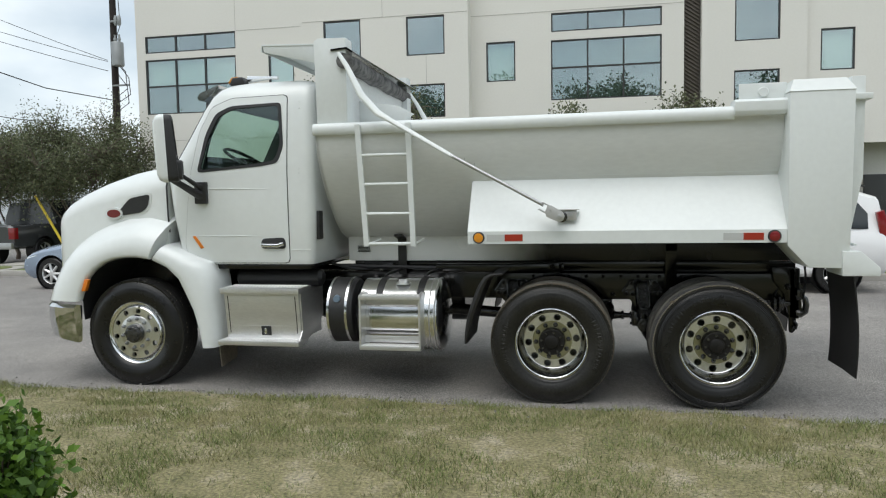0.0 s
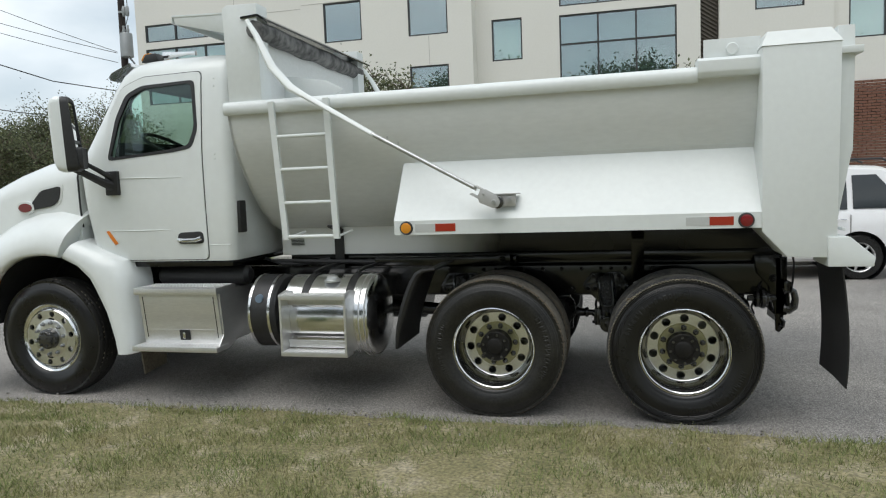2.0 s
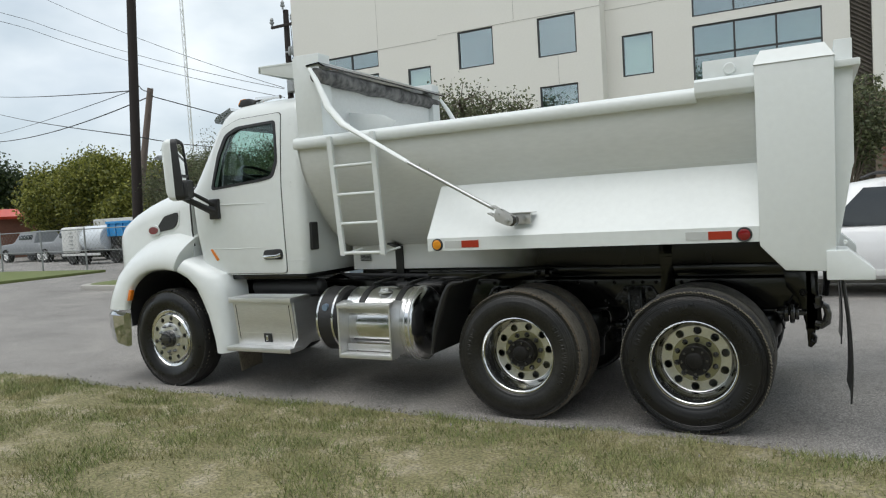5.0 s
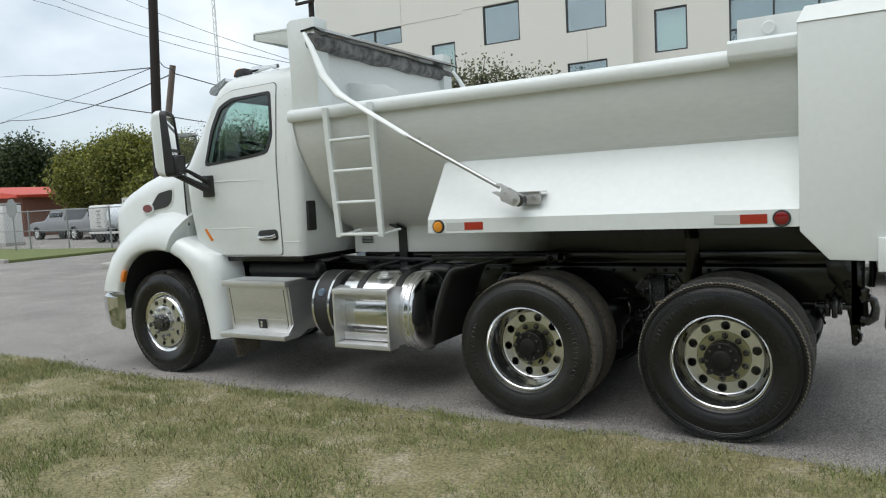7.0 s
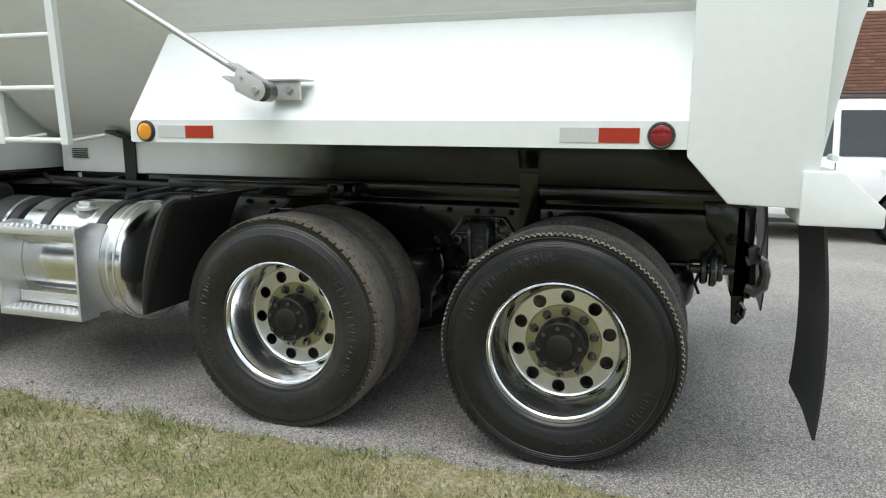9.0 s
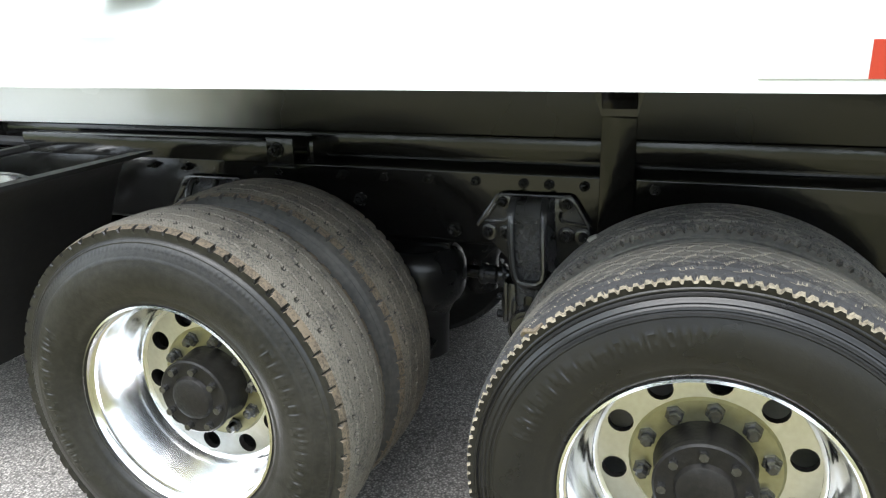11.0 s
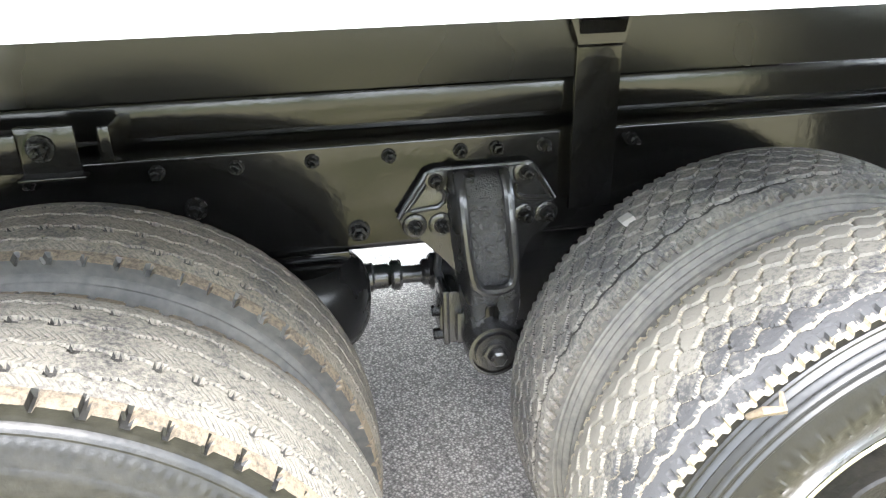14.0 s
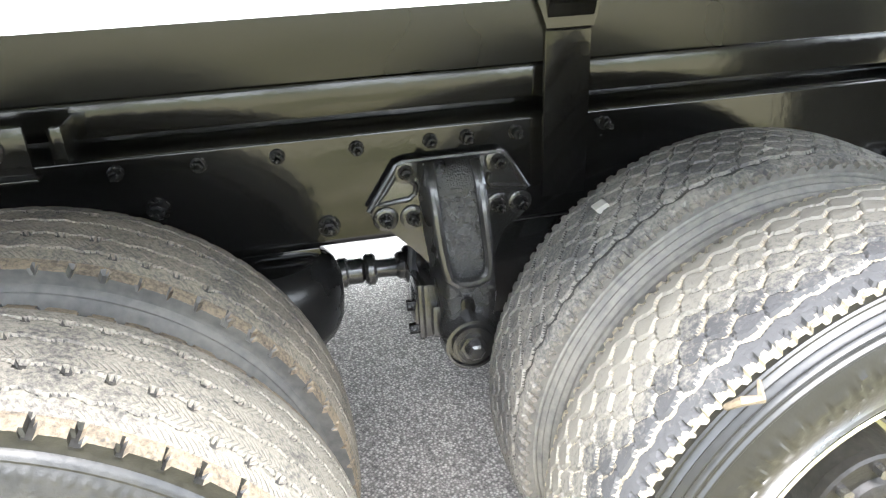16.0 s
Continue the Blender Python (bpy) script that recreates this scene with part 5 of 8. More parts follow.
for far in (False, True):
    part("front_fender", flare(ARCH, CREST, [(0.0, 0.40), (0.0, 0.140), (0.03, 0.118), (0.12, 0.108), (0.40, 0.110), (0.66, 0.128), (0.84, 0.153), (1.0, 0.190), (1.045, 0.232), (1.095, 0.295), (1.15, 0.40), (0.9, 0.46)], far), WHITE, truck, "flared white wheel arch", 50)
    part("rear_fender", flare(ARCH_R, CREST_R, [(0.0, 0.42), (0.0, 0.150), (0.06, 0.132), (0.25, 0.126), (0.55, 0.132), (0.80, 0.160), (0.95, 0.22), (1.0, 0.30), (1.012, 0.40), (1.015, 0.50), (0.7, 0.50)], far), WHITE, truck, "white fender panel behind the wheel", 50)
    ys = (0.165, 0.95) if not far else (mir(0.95), mir(0.165))
    edge = [(-5.062, 0.62)] + ARCH + ARCH_R + [(-3.83, 0.40)]
    mid_x, mid_z = XF, 0.60
    bm = loft([[(mid_x + (x - mid_x) * 0.985, y, mid_z + (z - mid_z) * 0.985) for y in ys] for x, z in edge], closed=False)
    part("wheel_liner", bm, BLACK, truck, "black wheel-house liner")
    lampy = (0.098, 0.14) if not far else (mir(0.14), mir(0.098))
    part("turn_lamp", prism([(-5.025, 0.90), (-4.985, 0.90), (-4.945, 1.01), (-4.985, 1.015)], "y", *lampy, 0.006), ORANGETAPE, truck, "orange fender lamp")
path = [(-5.12, 0.155), (-5.3, 0.17), (-5.46, 0.24), (-5.60, 0.40), (-5.70, 0.70), (-5.73, C)]
path = path + [(x, mir(y)) for x, y in path[-2::-1]]
rings = []
for i, (x, y) in enumerate(path):
    lowz = 0.40 + 0.03 * min(i, len(path) - 1 - i)
    out = Vector((x + 4.4, y - C)).normalized() * 0.03
    rings.append([(x, y, 0.765), (x + out.x, y + out.y, 0.735), (x + out.x, y + out.y, 0.60), (x + out.x * 0.2, y + out.y * 0.2, lowz), (x - out.x, y - out.y, lowz + 0.01), (x - out.x * 1.5, y - out.y * 1.5, 0.75)])
part("bumper", loft(rings), BUMPER, truck, "chrome front bumper", 40)
part("splash_guard", prism([(0.38, 0.42), (0.74, 0.42), (0.72, 0.17), (0.42, 0.145)], "x", -3.80, -3.785, 0.004), MUD, truck, "splash guard caked with dry mud")
part("engine_block", box(-5.3, -3.9, C - 0.45, C + 0.45, 0.55, 1.25, 0.05), CASTING, truck, "black engine")
part("front_axle", tube([(XF, 0.42, AXZ), (XF, 0.7, 0.42), (XF, mir(0.7), 0.42), (XF, mir(0.42), AXZ)], 0.06, 10), CASTING, truck)
part("air_tank", cyl((-3.22, 0.56, 0.992), 0.082, 0.86, "x", 36, 0.03), BLACK, truck, "black air tank under the cab")
part("cab_floor_pan", box(-4.0, -2.82, 0.34, mir(0.34), 1.09, 1.145, 0.01), CHASSIS, truck)

# ---- mirrors ----
for far in (False, True):
    f = (lambda y: y) if not far else mir
    pts = rounded([(-0.105, -0.30), (0.105, -0.285), (0.10, 0.285), (-0.095, 0.30)], 0.06)
    mx, my, hz, hy0 = -3.965, -0.085, 2.185, -0.115
    ca, sa = math.cos(radians(27)), math.sin(radians(27))

    def spot(u, v, w):
        """u back along the mirror's axis, v across it, w up."""
        return (mx + u * ca - v * sa, f(my + u * sa + v * ca), hz + w)

    # white shell in front, deep black bezel behind, the glass set into it
    rings = [[spot(u - 0.01 * w / 0.3, v * k, w * k) for v, w in pts] for u, k in ((-0.085, 0.55), (-0.08, 0.78), (-0.06, 0.93), (-0.03, 0.99), (0.005, 1.0), (0.012, 0.985))]
    mirror = part("mirror", loft(rings), WHITE, truck, "white mirror housing on a black arm", 50)
    rings = [[spot(u0 + (0.5 - w / 0.6) * u1, v * k, w * k) for v, w in pts] for u0, u1, k in ((0.0, 0.0, 0.985), (0.05, 0.045, 0.985), (0.06, 0.05, 0.955), (0.06, 0.05, 0.87), (0.035, 0.04, 0.85))]
    part("bezel", loft(rings), BLACK, mirror, "deep black mirror bezel")
    for w0, w1 in ((-0.045, 0.245), (-0.235, -0.075)):
        rings = [[spot(0.05 + (0.5 - w / 0.6) * 0.045, v, w) for v in (-0.078, 0.078)] for w in (w0, w1)]
        part("mirror_glass", loft(rings, closed=False), MIRROR, mirror, "mirror glass")
    rings = [[spot(u, v * k, -0.185 + w * k) for v, w in rounded([(-0.085, -0.085), (0.085, -0.085), (0.085, 0.085), (-0.085, 0.085)], 0.03)] for u, k in ((0.07, 1.0), (0.128, 0.98), (0.136, 0.92), (0.130, 0.84))]
    part("convex_mirror", loft(rings), BLACK, mirror, "small black convex mirror below the main glass")
    part("glass_divider", loft([[spot(0.045 + (0.5 - w / 0.6) * 0.045 + du, v, w) for v in (-0.085, 0.085)] for w, du in ((-0.075, 0.0), (-0.072, 0.015), (-0.048, 0.015), (-0.045, 0.0))], closed=False), BLACK, mirror)
    part("mirror_arm", tube([(-3.97, f(hy0 + 0.04), 1.94), (-3.93, f(0.06), 1.88), (-3.87, f(0.20), 1.80), (-3.84, f(0.265), 1.775)], [0.022, 0.03, 0.035, 0.05], 8), BLACK, mirror)
    part("mirror_arm", tube([(-3.96, f(hy0 + 0.06), 2.0), (-3.91, f(0.08), 1.95), (-3.85, f(0.20), 1.87), (-3.83, f(0.265), 1.84)], [0.014, 0.018, 0.022, 0.03], 8), BLACK, mirror)
    part("arm_base", box(-3.90, -3.78, *sorted((f(0.235), f(0.285))), 1.70, 1.90, 0.012), BLACK, mirror)

# ---- dump body ----
TUB = [(0.125, 2.36), (0.14, 2.22), (0.175, 2.08), (0.235, 1.96), (0.32, 1.83), (0.44, 1.67), (0.58, 1.52), (0.74, 1.40), (0.95, 1.325), (C, 1.31)]
sect = TUB + [(mir(y), z) for y, z in TUB[-2::-1]]
inner = [(y + (0.02 if y < C else -0.02 if y > C else 0), z + (0.02 if i not in (0, len(sect) - 1) else 0)) for i, (y, z) in enumerate(sect)]
loop = sect + inner[::-1]
dump = part("dump_tub", loft([[(x, y, z) for y, z in loop] for x in (-2.66, -1.5, 0.0, 1.2, 1.5)]), TUBWHITE, truck, "half-round white steel tub", 50)
part("front_plate", loft([[(x, y, z) for y, z in sect] for x in (-2.665, -2.64)]), TUBWHITE, truck, "white front plate of the tub", 30)
for far in (False, True):
    f = (lambda y: y) if not far else mir
    rail = [(0.10, 2.27), (0.085, 2.29), (0.085, 2.335), (0.10, 2.36), (0.13, 2.372), (0.20, 2.372), (0.22, 2.36), (0.22, 2.29), (0.17, 2.27)]
    part("top_rail", loft([[(x, f(y), z + (0.005 if x > 0 else 0)) for y, z in rail] for x in (-2.675, -1.0, 0.74)]), BODYWHITE, truck, "rolled white top rail", 50)
    bm = prism([(f(y), z) for y, z in ((0.06, 2.30), (0.045, 2.33), (0.045, 2.40), (0.07, 2.42), (0.24, 2.42), (0.24, 2.30))], "x", 0.735, 1.12, 0.006)
    part("rail_cap", bm, BODYWHITE, truck, "raised white rail end")
    part("hinge_plate", box(0.78, 1.12, *sorted((f(0.14), f(0.16))), 2.42, 2.545, 0.004), BODYWHITE, truck)
    part("hinge_boss", cyl((0.95, f(0.13), 2.475), 0.038, 0.03, "y", 20, 0.005), BODYWHITE, truck)
    # side skirt: upright band below, slope above
    sk = [(0.0, 1.337), (0.0, 1.437), (0.305, 1.855), (0.33, 1.86), (0.34, 1.84), (0.06, 1.44), (0.06, 1.345)]
    skirt = part("side_skirt", prism([(f(y), z) for y, z in sk], "x", -1.31, 1.12), BODYWHITE, truck, "sloped white side skirt", 20)
    fp = [(0.003, 1.34), (0.003, 1.437), (0.30, 1.85), (0.34, 1.84), (0.62, 1.50), (0.80, 1.40), (0.80, 1.34)]
    part("end_plate", prism([(f(y), z) for y, z in fp], "x", -1.322, -1.308), BODYWHITE, skirt)
    part("under_plate", prism([(f(0.06), 1.345), (f(0.06), 1.355), (f(0.86), 1.375), (f(0.86), 1.365)], "x", -1.30, 1.10), CHASSIS, skirt, "black underside")
    part("weld_seam", tube([(-1.22, f(0.292), 1.885), (0.0, f(0.291), 1.886), (1.11, f(0.290), 1.887)], 0.008, 6), BODYWHITE, skirt)
    # rear corner post
    pp = [(1.105, 2.452), (1.55, 2.452), (1.532, 1.142), (1.25, 1.150), (1.105, 1.312)]
    post = part("corner_post", prism(pp, "y", *sorted((f(-0.012), f(0.40))), 0.008), BODYWHITE, truck, "tall white rear corner post")
    c0, c1 = sorted((f(-0.012), f(0.40)))
    bm = loft([[(1.10, c0 - 0.005, 2.452), (1.555, c0 - 0.005, 2.452), (1.555, c1, 2.452), (1.10, c1, 2.452)], [(1.14, c0 + 0.05, 2.545), (1.50, c0 + 0.05, 2.545), (1.50, c1, 2.545), (1.14, c1, 2.545)]])
    part("post_cap", bm, BODYWHITE, post)
    bp = [(1.478, 1.272), (1.60, 1.272), (1.735, 1.15), (1.735, 1.088), (1.478, 1.088)]
    part("lamp_box", prism(bp, "y", *sorted((f(-0.03), f(0.34))), 0.008), BODYWHITE, post, "white lamp housing")
tg = [(1.552, 2.56), (1.65, 2.56), (1.65, 2.40), (1.645, 1.80), (1.635, 1.77), (1.55, 1.30), (1.535, 1.30)]
part("tailgate", prism(tg, "y", 0.10, mir(0.10), 0.006), BODYWHITE, truck, "white tailgate")
part("hinge_bar", box(1.55, 1.69, 0.06, mir(0.06), 2.385, 2.43, 0.008), BODYWHITE, truck)
part("latch_pin", cyl((1.585, 0.10, 1.315), 0.012, 0.10, "y", 12, 0.003), BODYWHITE, truck)

# headboard with cab shield
part("headboard", box(-2.45, -2.43, 0.14, mir(0.14), 2.36, 2.93), TUBWHITE, truck, "grey-white headboard panel")
for far in (False, True):
    f = (lambda y: y) if not far else mir
    poly = [(-2.645, 2.372), (-2.37, 2.372), (-2.37, 3.088), (-2.62, 3.095), (-2.66, 3.07)]
    part("headboard_post", prism(poly, "y", *sorted((f(0.135), f(0.30))), 0.008), BODYWHITE, truck, "white headboard post")
    poly = [(-3.235, 3.125), (-2.60, 3.10), (-2.64, 2.93), (-2.70, 2.925), (-3.22, 3.055)]
    part("shield_gusset", prism(poly, "y", *sorted((f(0.36), f(0.372))), 0.002), BODYWHITE, truck)
part("foot_plate", prism([(-2.42, 2.62), (-2.05, 2.56), (-1.90, 2.48), (-2.05, 2.40), (-2.42, 2.36)], "y", 0.62, 0.632, 0.002), BODYWHITE, truck, "small white foot plate of the headboard")
bm = loft([[(-3.24, y, 3.12), (-2.60, y, 3.098), (-2.60, y, 3.086), (-3.24, y, 3.108), (-3.24, y, 3.06), (-3.25, y, 3.06)] for y in (0.355, mir(0.355))])
part("cab_shield", bm, BODYWHITE, truck, "white cab shield over the roof")

# tarp on its roller with the two swing arms
n = 40
rings = []
for i in range(n + 1):
    y = 0.10 + (mir(0.14) - 0.10) * i / n
    x, z = -2.375 - 0.06 * i / n, 2.90
    rings.append([(x + (0.068 + 0.015 * noise.noise(Vector((y * 4.5, a * 1.3, 2)))) * math.cos(a) * 1.05,
                   y, z - 0.01 + (0.070 + 0.016 * noise.noise(Vector((y * 3.5, a * 1.1, 7)))) * math.sin(a)) for a in [2 * math.pi * k / 18 for k in range(18)]])
part("rolled_tarp", loft(rings), TARP, truck, "dark mottled mesh tarp, rolled up", 80)
part("tarp_housing", loft([[(-2.50, y, 2.995), (-2.36, y, 3.005), (-2.30, y, 2.965), (-2.31, y, 2.955), (-2.37, y, 2.99), (-2.50, y, 2.98)] for y in (0.12, mir(0.12))]), CHASSIS, truck, "black wind deflector over the tarp")
for far in (False, True):
    f = (lambda y: y) if not far else mir
    arm = part("tarp_arm", tube([(-2.405, f(0.04), 2.945), (-2.33, f(0.03), 2.83), (-2.20, f(0.0), 2.58), (-2.06, f(-0.01), 2.425), (-1.95, f(-0.02), 2.36), (-1.43, f(-0.035), 2.05)],
                                 [0.018, 0.024, 0.034, 0.034, 0.024, 0.019], 10, squash=0.7), WHITE, truck, "white bent tarp arm")
    part("arm_tube", tube([(-1.45, f(-0.035), 2.06), (-0.70, f(-0.065), 1.645)], 0.015, 12), STEEL, arm, "bare metal arm tube")
    part("arm_bolt", cyl((-1.33, f(-0.036), 2.01), 0.006, 0.05, "z", 6), STEEL, arm)
    part("arm_bolt", cyl((-1.25, f(-0.04), 1.967), 0.006, 0.05, "z", 6), STEEL, arm)
    # clamp: two flat plates with round ends hold the arm to the spring drum
    px, pz, d, w = -0.578, 1.555, Vector((0.87, -0.49)), Vector((0.49, 0.87))
    at = lambda a, b: (px + d.x * a + w.x * b, pz + d.y * a + w.y * b)
    outline = [at(-0.085, -0.050), at(-0.115, -0.020), at(-0.120, 0.030), at(-0.10, 0.044)] + [at(0.042 * math.cos(radians(k)), 0.042 * math.sin(radians(k))) for k in range(90, -91, -15)]
    for y0 in (-0.108, -0.040):
        part("arm_clamp", prism(outline, "y", *sorted((f(y0), f(y0 + 0.006))), 0.001), ZINC, arm, "zinc-plated clamp plate")
    for b0, b1 in ((0.030, 0.040), (-0.032, -0.020)):
        part("arm_fork", prism([at(-0.175, b0), at(-0.165, b1), at(-0.095, b1), at(-0.095, b0)], "y", *sorted((f(-0.106), f(-0.036))), 0.003), ZINC, arm)
    part("arm_spring", lathe([(-0.031, 0.036), (-0.028, 0.041), (0.028, 0.041), (0.031, 0.036)], (px + 0.022, f(-0.070), pz - 0.004), "y", 28), CASTING, arm, "dark spring drum")
    part("pivot_bolt", cyl((px, f(-0.112), pz), 0.017, 0.014, "y", 6, 0.002), STEEL, arm)
    part("pivot_bolt", cyl((at(-0.085, 0.012)[0], f(-0.110), at(-0.085, 0.012)[1]), 0.006, 0.008, "y", 8), STEEL, arm)
    br = part("arm_bracket", box(-0.60, -0.445, *sorted((f(0.012), f(0.03))), 1.52, 1.60, 0.004), ZINC, truck, "galvanised arm bracket")
    part("flange", prism([(-0.60, 0.0), (-0.445, 0.0), (-0.425, 0.10), (-0.60, 0.10)] if not far else [(-0.60, mir(0.0)), (-0.445, mir(0.0)), (-0.425, mir(0.10)), (-0.60, mir(0.10))], "z", 1.600, 1.607), ZINC, br)
    part("bracket_web", box(-0.60, -0.595, *sorted((f(0.03), f(0.10))), 1.53, 1.60), ZINC, br)
    part("bracket_bolt", lathe([(-0.012 if not far else 0.012, 0.016), (0, 0.016)], (-0.49, f(0.012), 1.565), "y", 6), STEEL, br)

# ladder
lad = part("ladder", loft([[(-2.24 + 0.05 * t - dx, 0.055 + 0.03 * t + dy, 2.345 - 1.03 * t) for dx, dy in ((0, 0), (0.045, 0), (0.045, 0.03), (0, 0.03))] for t in (0, 1)]), BODYWHITE, truck, "white steel side ladder")
part("stile", loft([[(-1.80 + 0.02 * t - dx, 0.055 + 0.03 * t + dy, 2.345 - 1.03 * t) for dx, dy in ((0, 0), (0.045, 0), (0.045, 0.03), (0, 0.03))] for t in (0, 1)]), BODYWHITE, lad)
for z in (2.085, 1.84, 1.59, 1.335):
    t = (2.345 - z) / 1.03
    part("rung", tube([(-2.26 + 0.05 * t, 0.07 + 0.03 * t, z), (-1.82 + 0.02 * t, 0.07 + 0.03 * t, z)], 0.0145, 10), BODYWHITE, lad)
for x in (-2.19, -1.80):
    part("strut", tube([(x, 0.10, 1.33), (x + 0.04, 0.30, 1.36)], 0.010, 8), BODYWHITE, lad)
part("louvre_plate", box(-2.55, -2.42, 0.853, 0.862, 1.205, 1.275, 0.002), BODYWHITE, truck)
for i in range(5):
    part("louvre", box(-2.545, -2.425, 0.846, 0.854, 1.21 + 0.013 * i, 1.217 + 0.013 * i), BLACK, truck)
part("tie_strap", prism([(0.70, 1.37), (0.84, 1.33), (0.845, 1.0), (0.86, 1.0), (0.857, 1.34), (0.71, 1.385)], "x", -2.14, -2.06), FLAP, truck, "black tie-down strap")

# skirt lamps and tape
def lamp(x, material, label):
    b = part("marker_lamp", lathe([(-0.012, 0.034), (-0.016, 0.042), (-0.008, 0.048), (0.004, 0.049)], (x, 0.0, 1.386), "y", 28), BLACK, truck, label)
    part("lens", lathe([(-0.019, 0.001), (-0.0185, 0.028), (-0.015, 0.037), (-0.008, 0.040)], (x, 0.0, 1.386), "y", 24), material, b)


lamp(-1.23, AMBER, "round amber marker lamp")
lamp(1.015, REDLENS, "round red marker lamp")
for x0, x1, m in ((-1.165, -1.018, SILVERTAPE), (-1.018, -0.873, REDTAPE), (0.652, 0.795, SILVERTAPE), (0.795, 0.940, REDTAPE)):
    part("reflective_tape", box(x0, x1, -0.003, 0.001, 1.358, 1.412), m, truck)


# ---- tanks, steps and boxes along the near side ----
def grip(bm, x0, x1, y0, y1, z0, z1, nx, ny, s=0.008):
    """Rows of small raised grips on a sloping or level plate, added to its mesh."""
    for i in range(nx):
        for j in range(ny):
            u, w = (i + 0.5 + 0.25 * (j % 2)) / nx, (j + 0.5) / ny
            c = Vector((x0 + (x1 - x0) * u, y0 + (y1 - y0) * w, z0 + (z1 - z0) * w))
            n = Vector((0, -(z1 - z0), y1 - y0)).normalized()
            if n.z < 0 or (abs(n.z) < 0.5 and n.y > 0):
                n = -n
            ax, ay = Vector((s, 0, 0)), Vector((0, y1 - y0, z1 - z0)).normalized() * s * 0.6
            vs = [bm.verts.new(c + ax * a + ay * b) for a, b in ((-1, -1), (1, -1), (1, 1), (-1, 1))]
            top = [bm.verts.new(c + ax * a * 0.5 + ay * b * 0.5 + n * 0.004) for a, b in ((-1, -1), (1, -1), (1, 1), (-1, 1))]
            bm.faces.new(top)
            for k in range(4):
                bm.faces.new((vs[k], vs[(k + 1) % 4], top[(k + 1) % 4], top[k]))
    return bm


box_body = [(0.17, 0.90), (0.16, 0.88), (0.20, 0.56), (0.21, 0.47), (0.70, 0.47), (0.70, 0.90)]
tool = part("toolbox", prism(box_body, "x", -3.60, -2.88, 0.006), ALU, truck, "brushed aluminium step box")
part("top_step", grip(box(-3.625, -2.865, 0.13, 0.42, 0.885, 0.938, 0.006), -3.61, -2.88, 0.19, 0.41, 0.939, 0.939, 24, 5), TREADPLATE, tool, "grip top step")

part("lower_step", grip(box(-3.63, -2.855, 0.075, 0.26, 0.43, 0.472, 0.005), -3.61, -2.87, 0.09, 0.25, 0.473, 0.473, 24, 4), TREADPLATE, tool, "grip lower step")
part("box_door", prism([(0.158, 0.865), (0.196, 0.60), (0.204, 0.60), (0.166, 0.865)], "x", -3.55, -2.93, 0.002), ALU, tool, "brushed box door")
for x in (-3.565, -2.915):
    part("door_seam", prism([(0.161, 0.865), (0.207, 0.50), (0.212, 0.50), (0.166, 0.865)], "x", x - 0.004, x + 0.004), BLACK, tool)
part("kick_strip", grip(prism([(0.192, 0.592), (0.202, 0.50), (0.212, 0.50), (0.202, 0.592)], "x", -3.55, -2.93), -3.54, -2.94, 0.2012, 0.1928, 0.508, 0.585, 26, 5), TREADPLATE, tool, "tread-plate kick strip")
latch = part("latch", prism([(0.181, 0.590), (0.191, 0.505), (0.204, 0.505), (0.194, 0.590)], "x", -3.255, -3.165, 0.002), BLACK, tool, "black latch plate")
part("latch_bar", box(-3.222, -3.198, 0.176, 0.190, 0.520, 0.572, 0.003), CHROME, latch)
for i in range(24):
    part("grip_bump", lathe([(0, 0.009), (0.004, 0.006)], (-3.60 + 0.031 * i, 0.16, 0.934), "z", 6), TREADPLATE, tool)
side = [(0.18, 0.90), (0.215, 0.55), (0.10, 0.43), (0.30, 0.435), (0.72, 0.62), (0.72, 0.90)]
part("side_plate", prism(side, "x", -2.878, -2.868), ALU, tool)

deft = part("fluid_tank", lathe([(-2.645, 0.20), (-2.645, 0.275), (-2.62, 0.295), (-2.44, 0.295), (-2.415, 0.275), (-2.415, 0.2)], (0, 0.50, 0.705), "x", 48), BLACK, truck, "black plastic fluid tank")
for x in (-2.628, -2.462):
    bm = lathe([(x - 0.011, 0.294), (x - 0.011, 0.302), (x + 0.011, 0.302), (x + 0.011, 0.294)], (0, 0.50, 0.705), "x", 48, closed=True)
    part("band", bm, CHROME, deft, "polished band")
part("filler_cap", lathe([(-0.035, 0.001), (-0.035, 0.030), (-0.02, 0.033), (0.05, 0.036)], (-2.548, 0.255, 0.838), "y", 24), mat("dull_blue_cap", (0.16, 0.22, 0.29), 0.5), deft, "dull blue filler cap")

# assumed tank, out of view: keeps far-side sky light from under the truck
part("far_tank", cyl((-2.5, mir(0.52), 0.68), 0.31, 1.7, "x", 40, 0.03), CHASSIS, truck, "dark tank on the street side")
R_T, TY, TZ = 0.325, 0.505, 0.675
tank = part("fuel_tank", lathe([(-2.40, 0.001), (-2.395, 0.2), (-2.37, 0.29), (-2.33, R_T), (-1.665, R_T), (-1.645, 0.318), (-1.625, 0.298), (-1.605, 0.25), (-1.59, 0.16), (-1.583, 0.001)], (0, TY, TZ), "x", 64), CHROME, truck, "polished aluminium fuel tank", 40)
for x in (-1.70, -1.655):
    part("weld_bead", lathe([(x - 0.006, R_T), (x, R_T + 0.005), (x + 0.006, R_T)], (0, TY, TZ), "x", 48), ALU, tank)
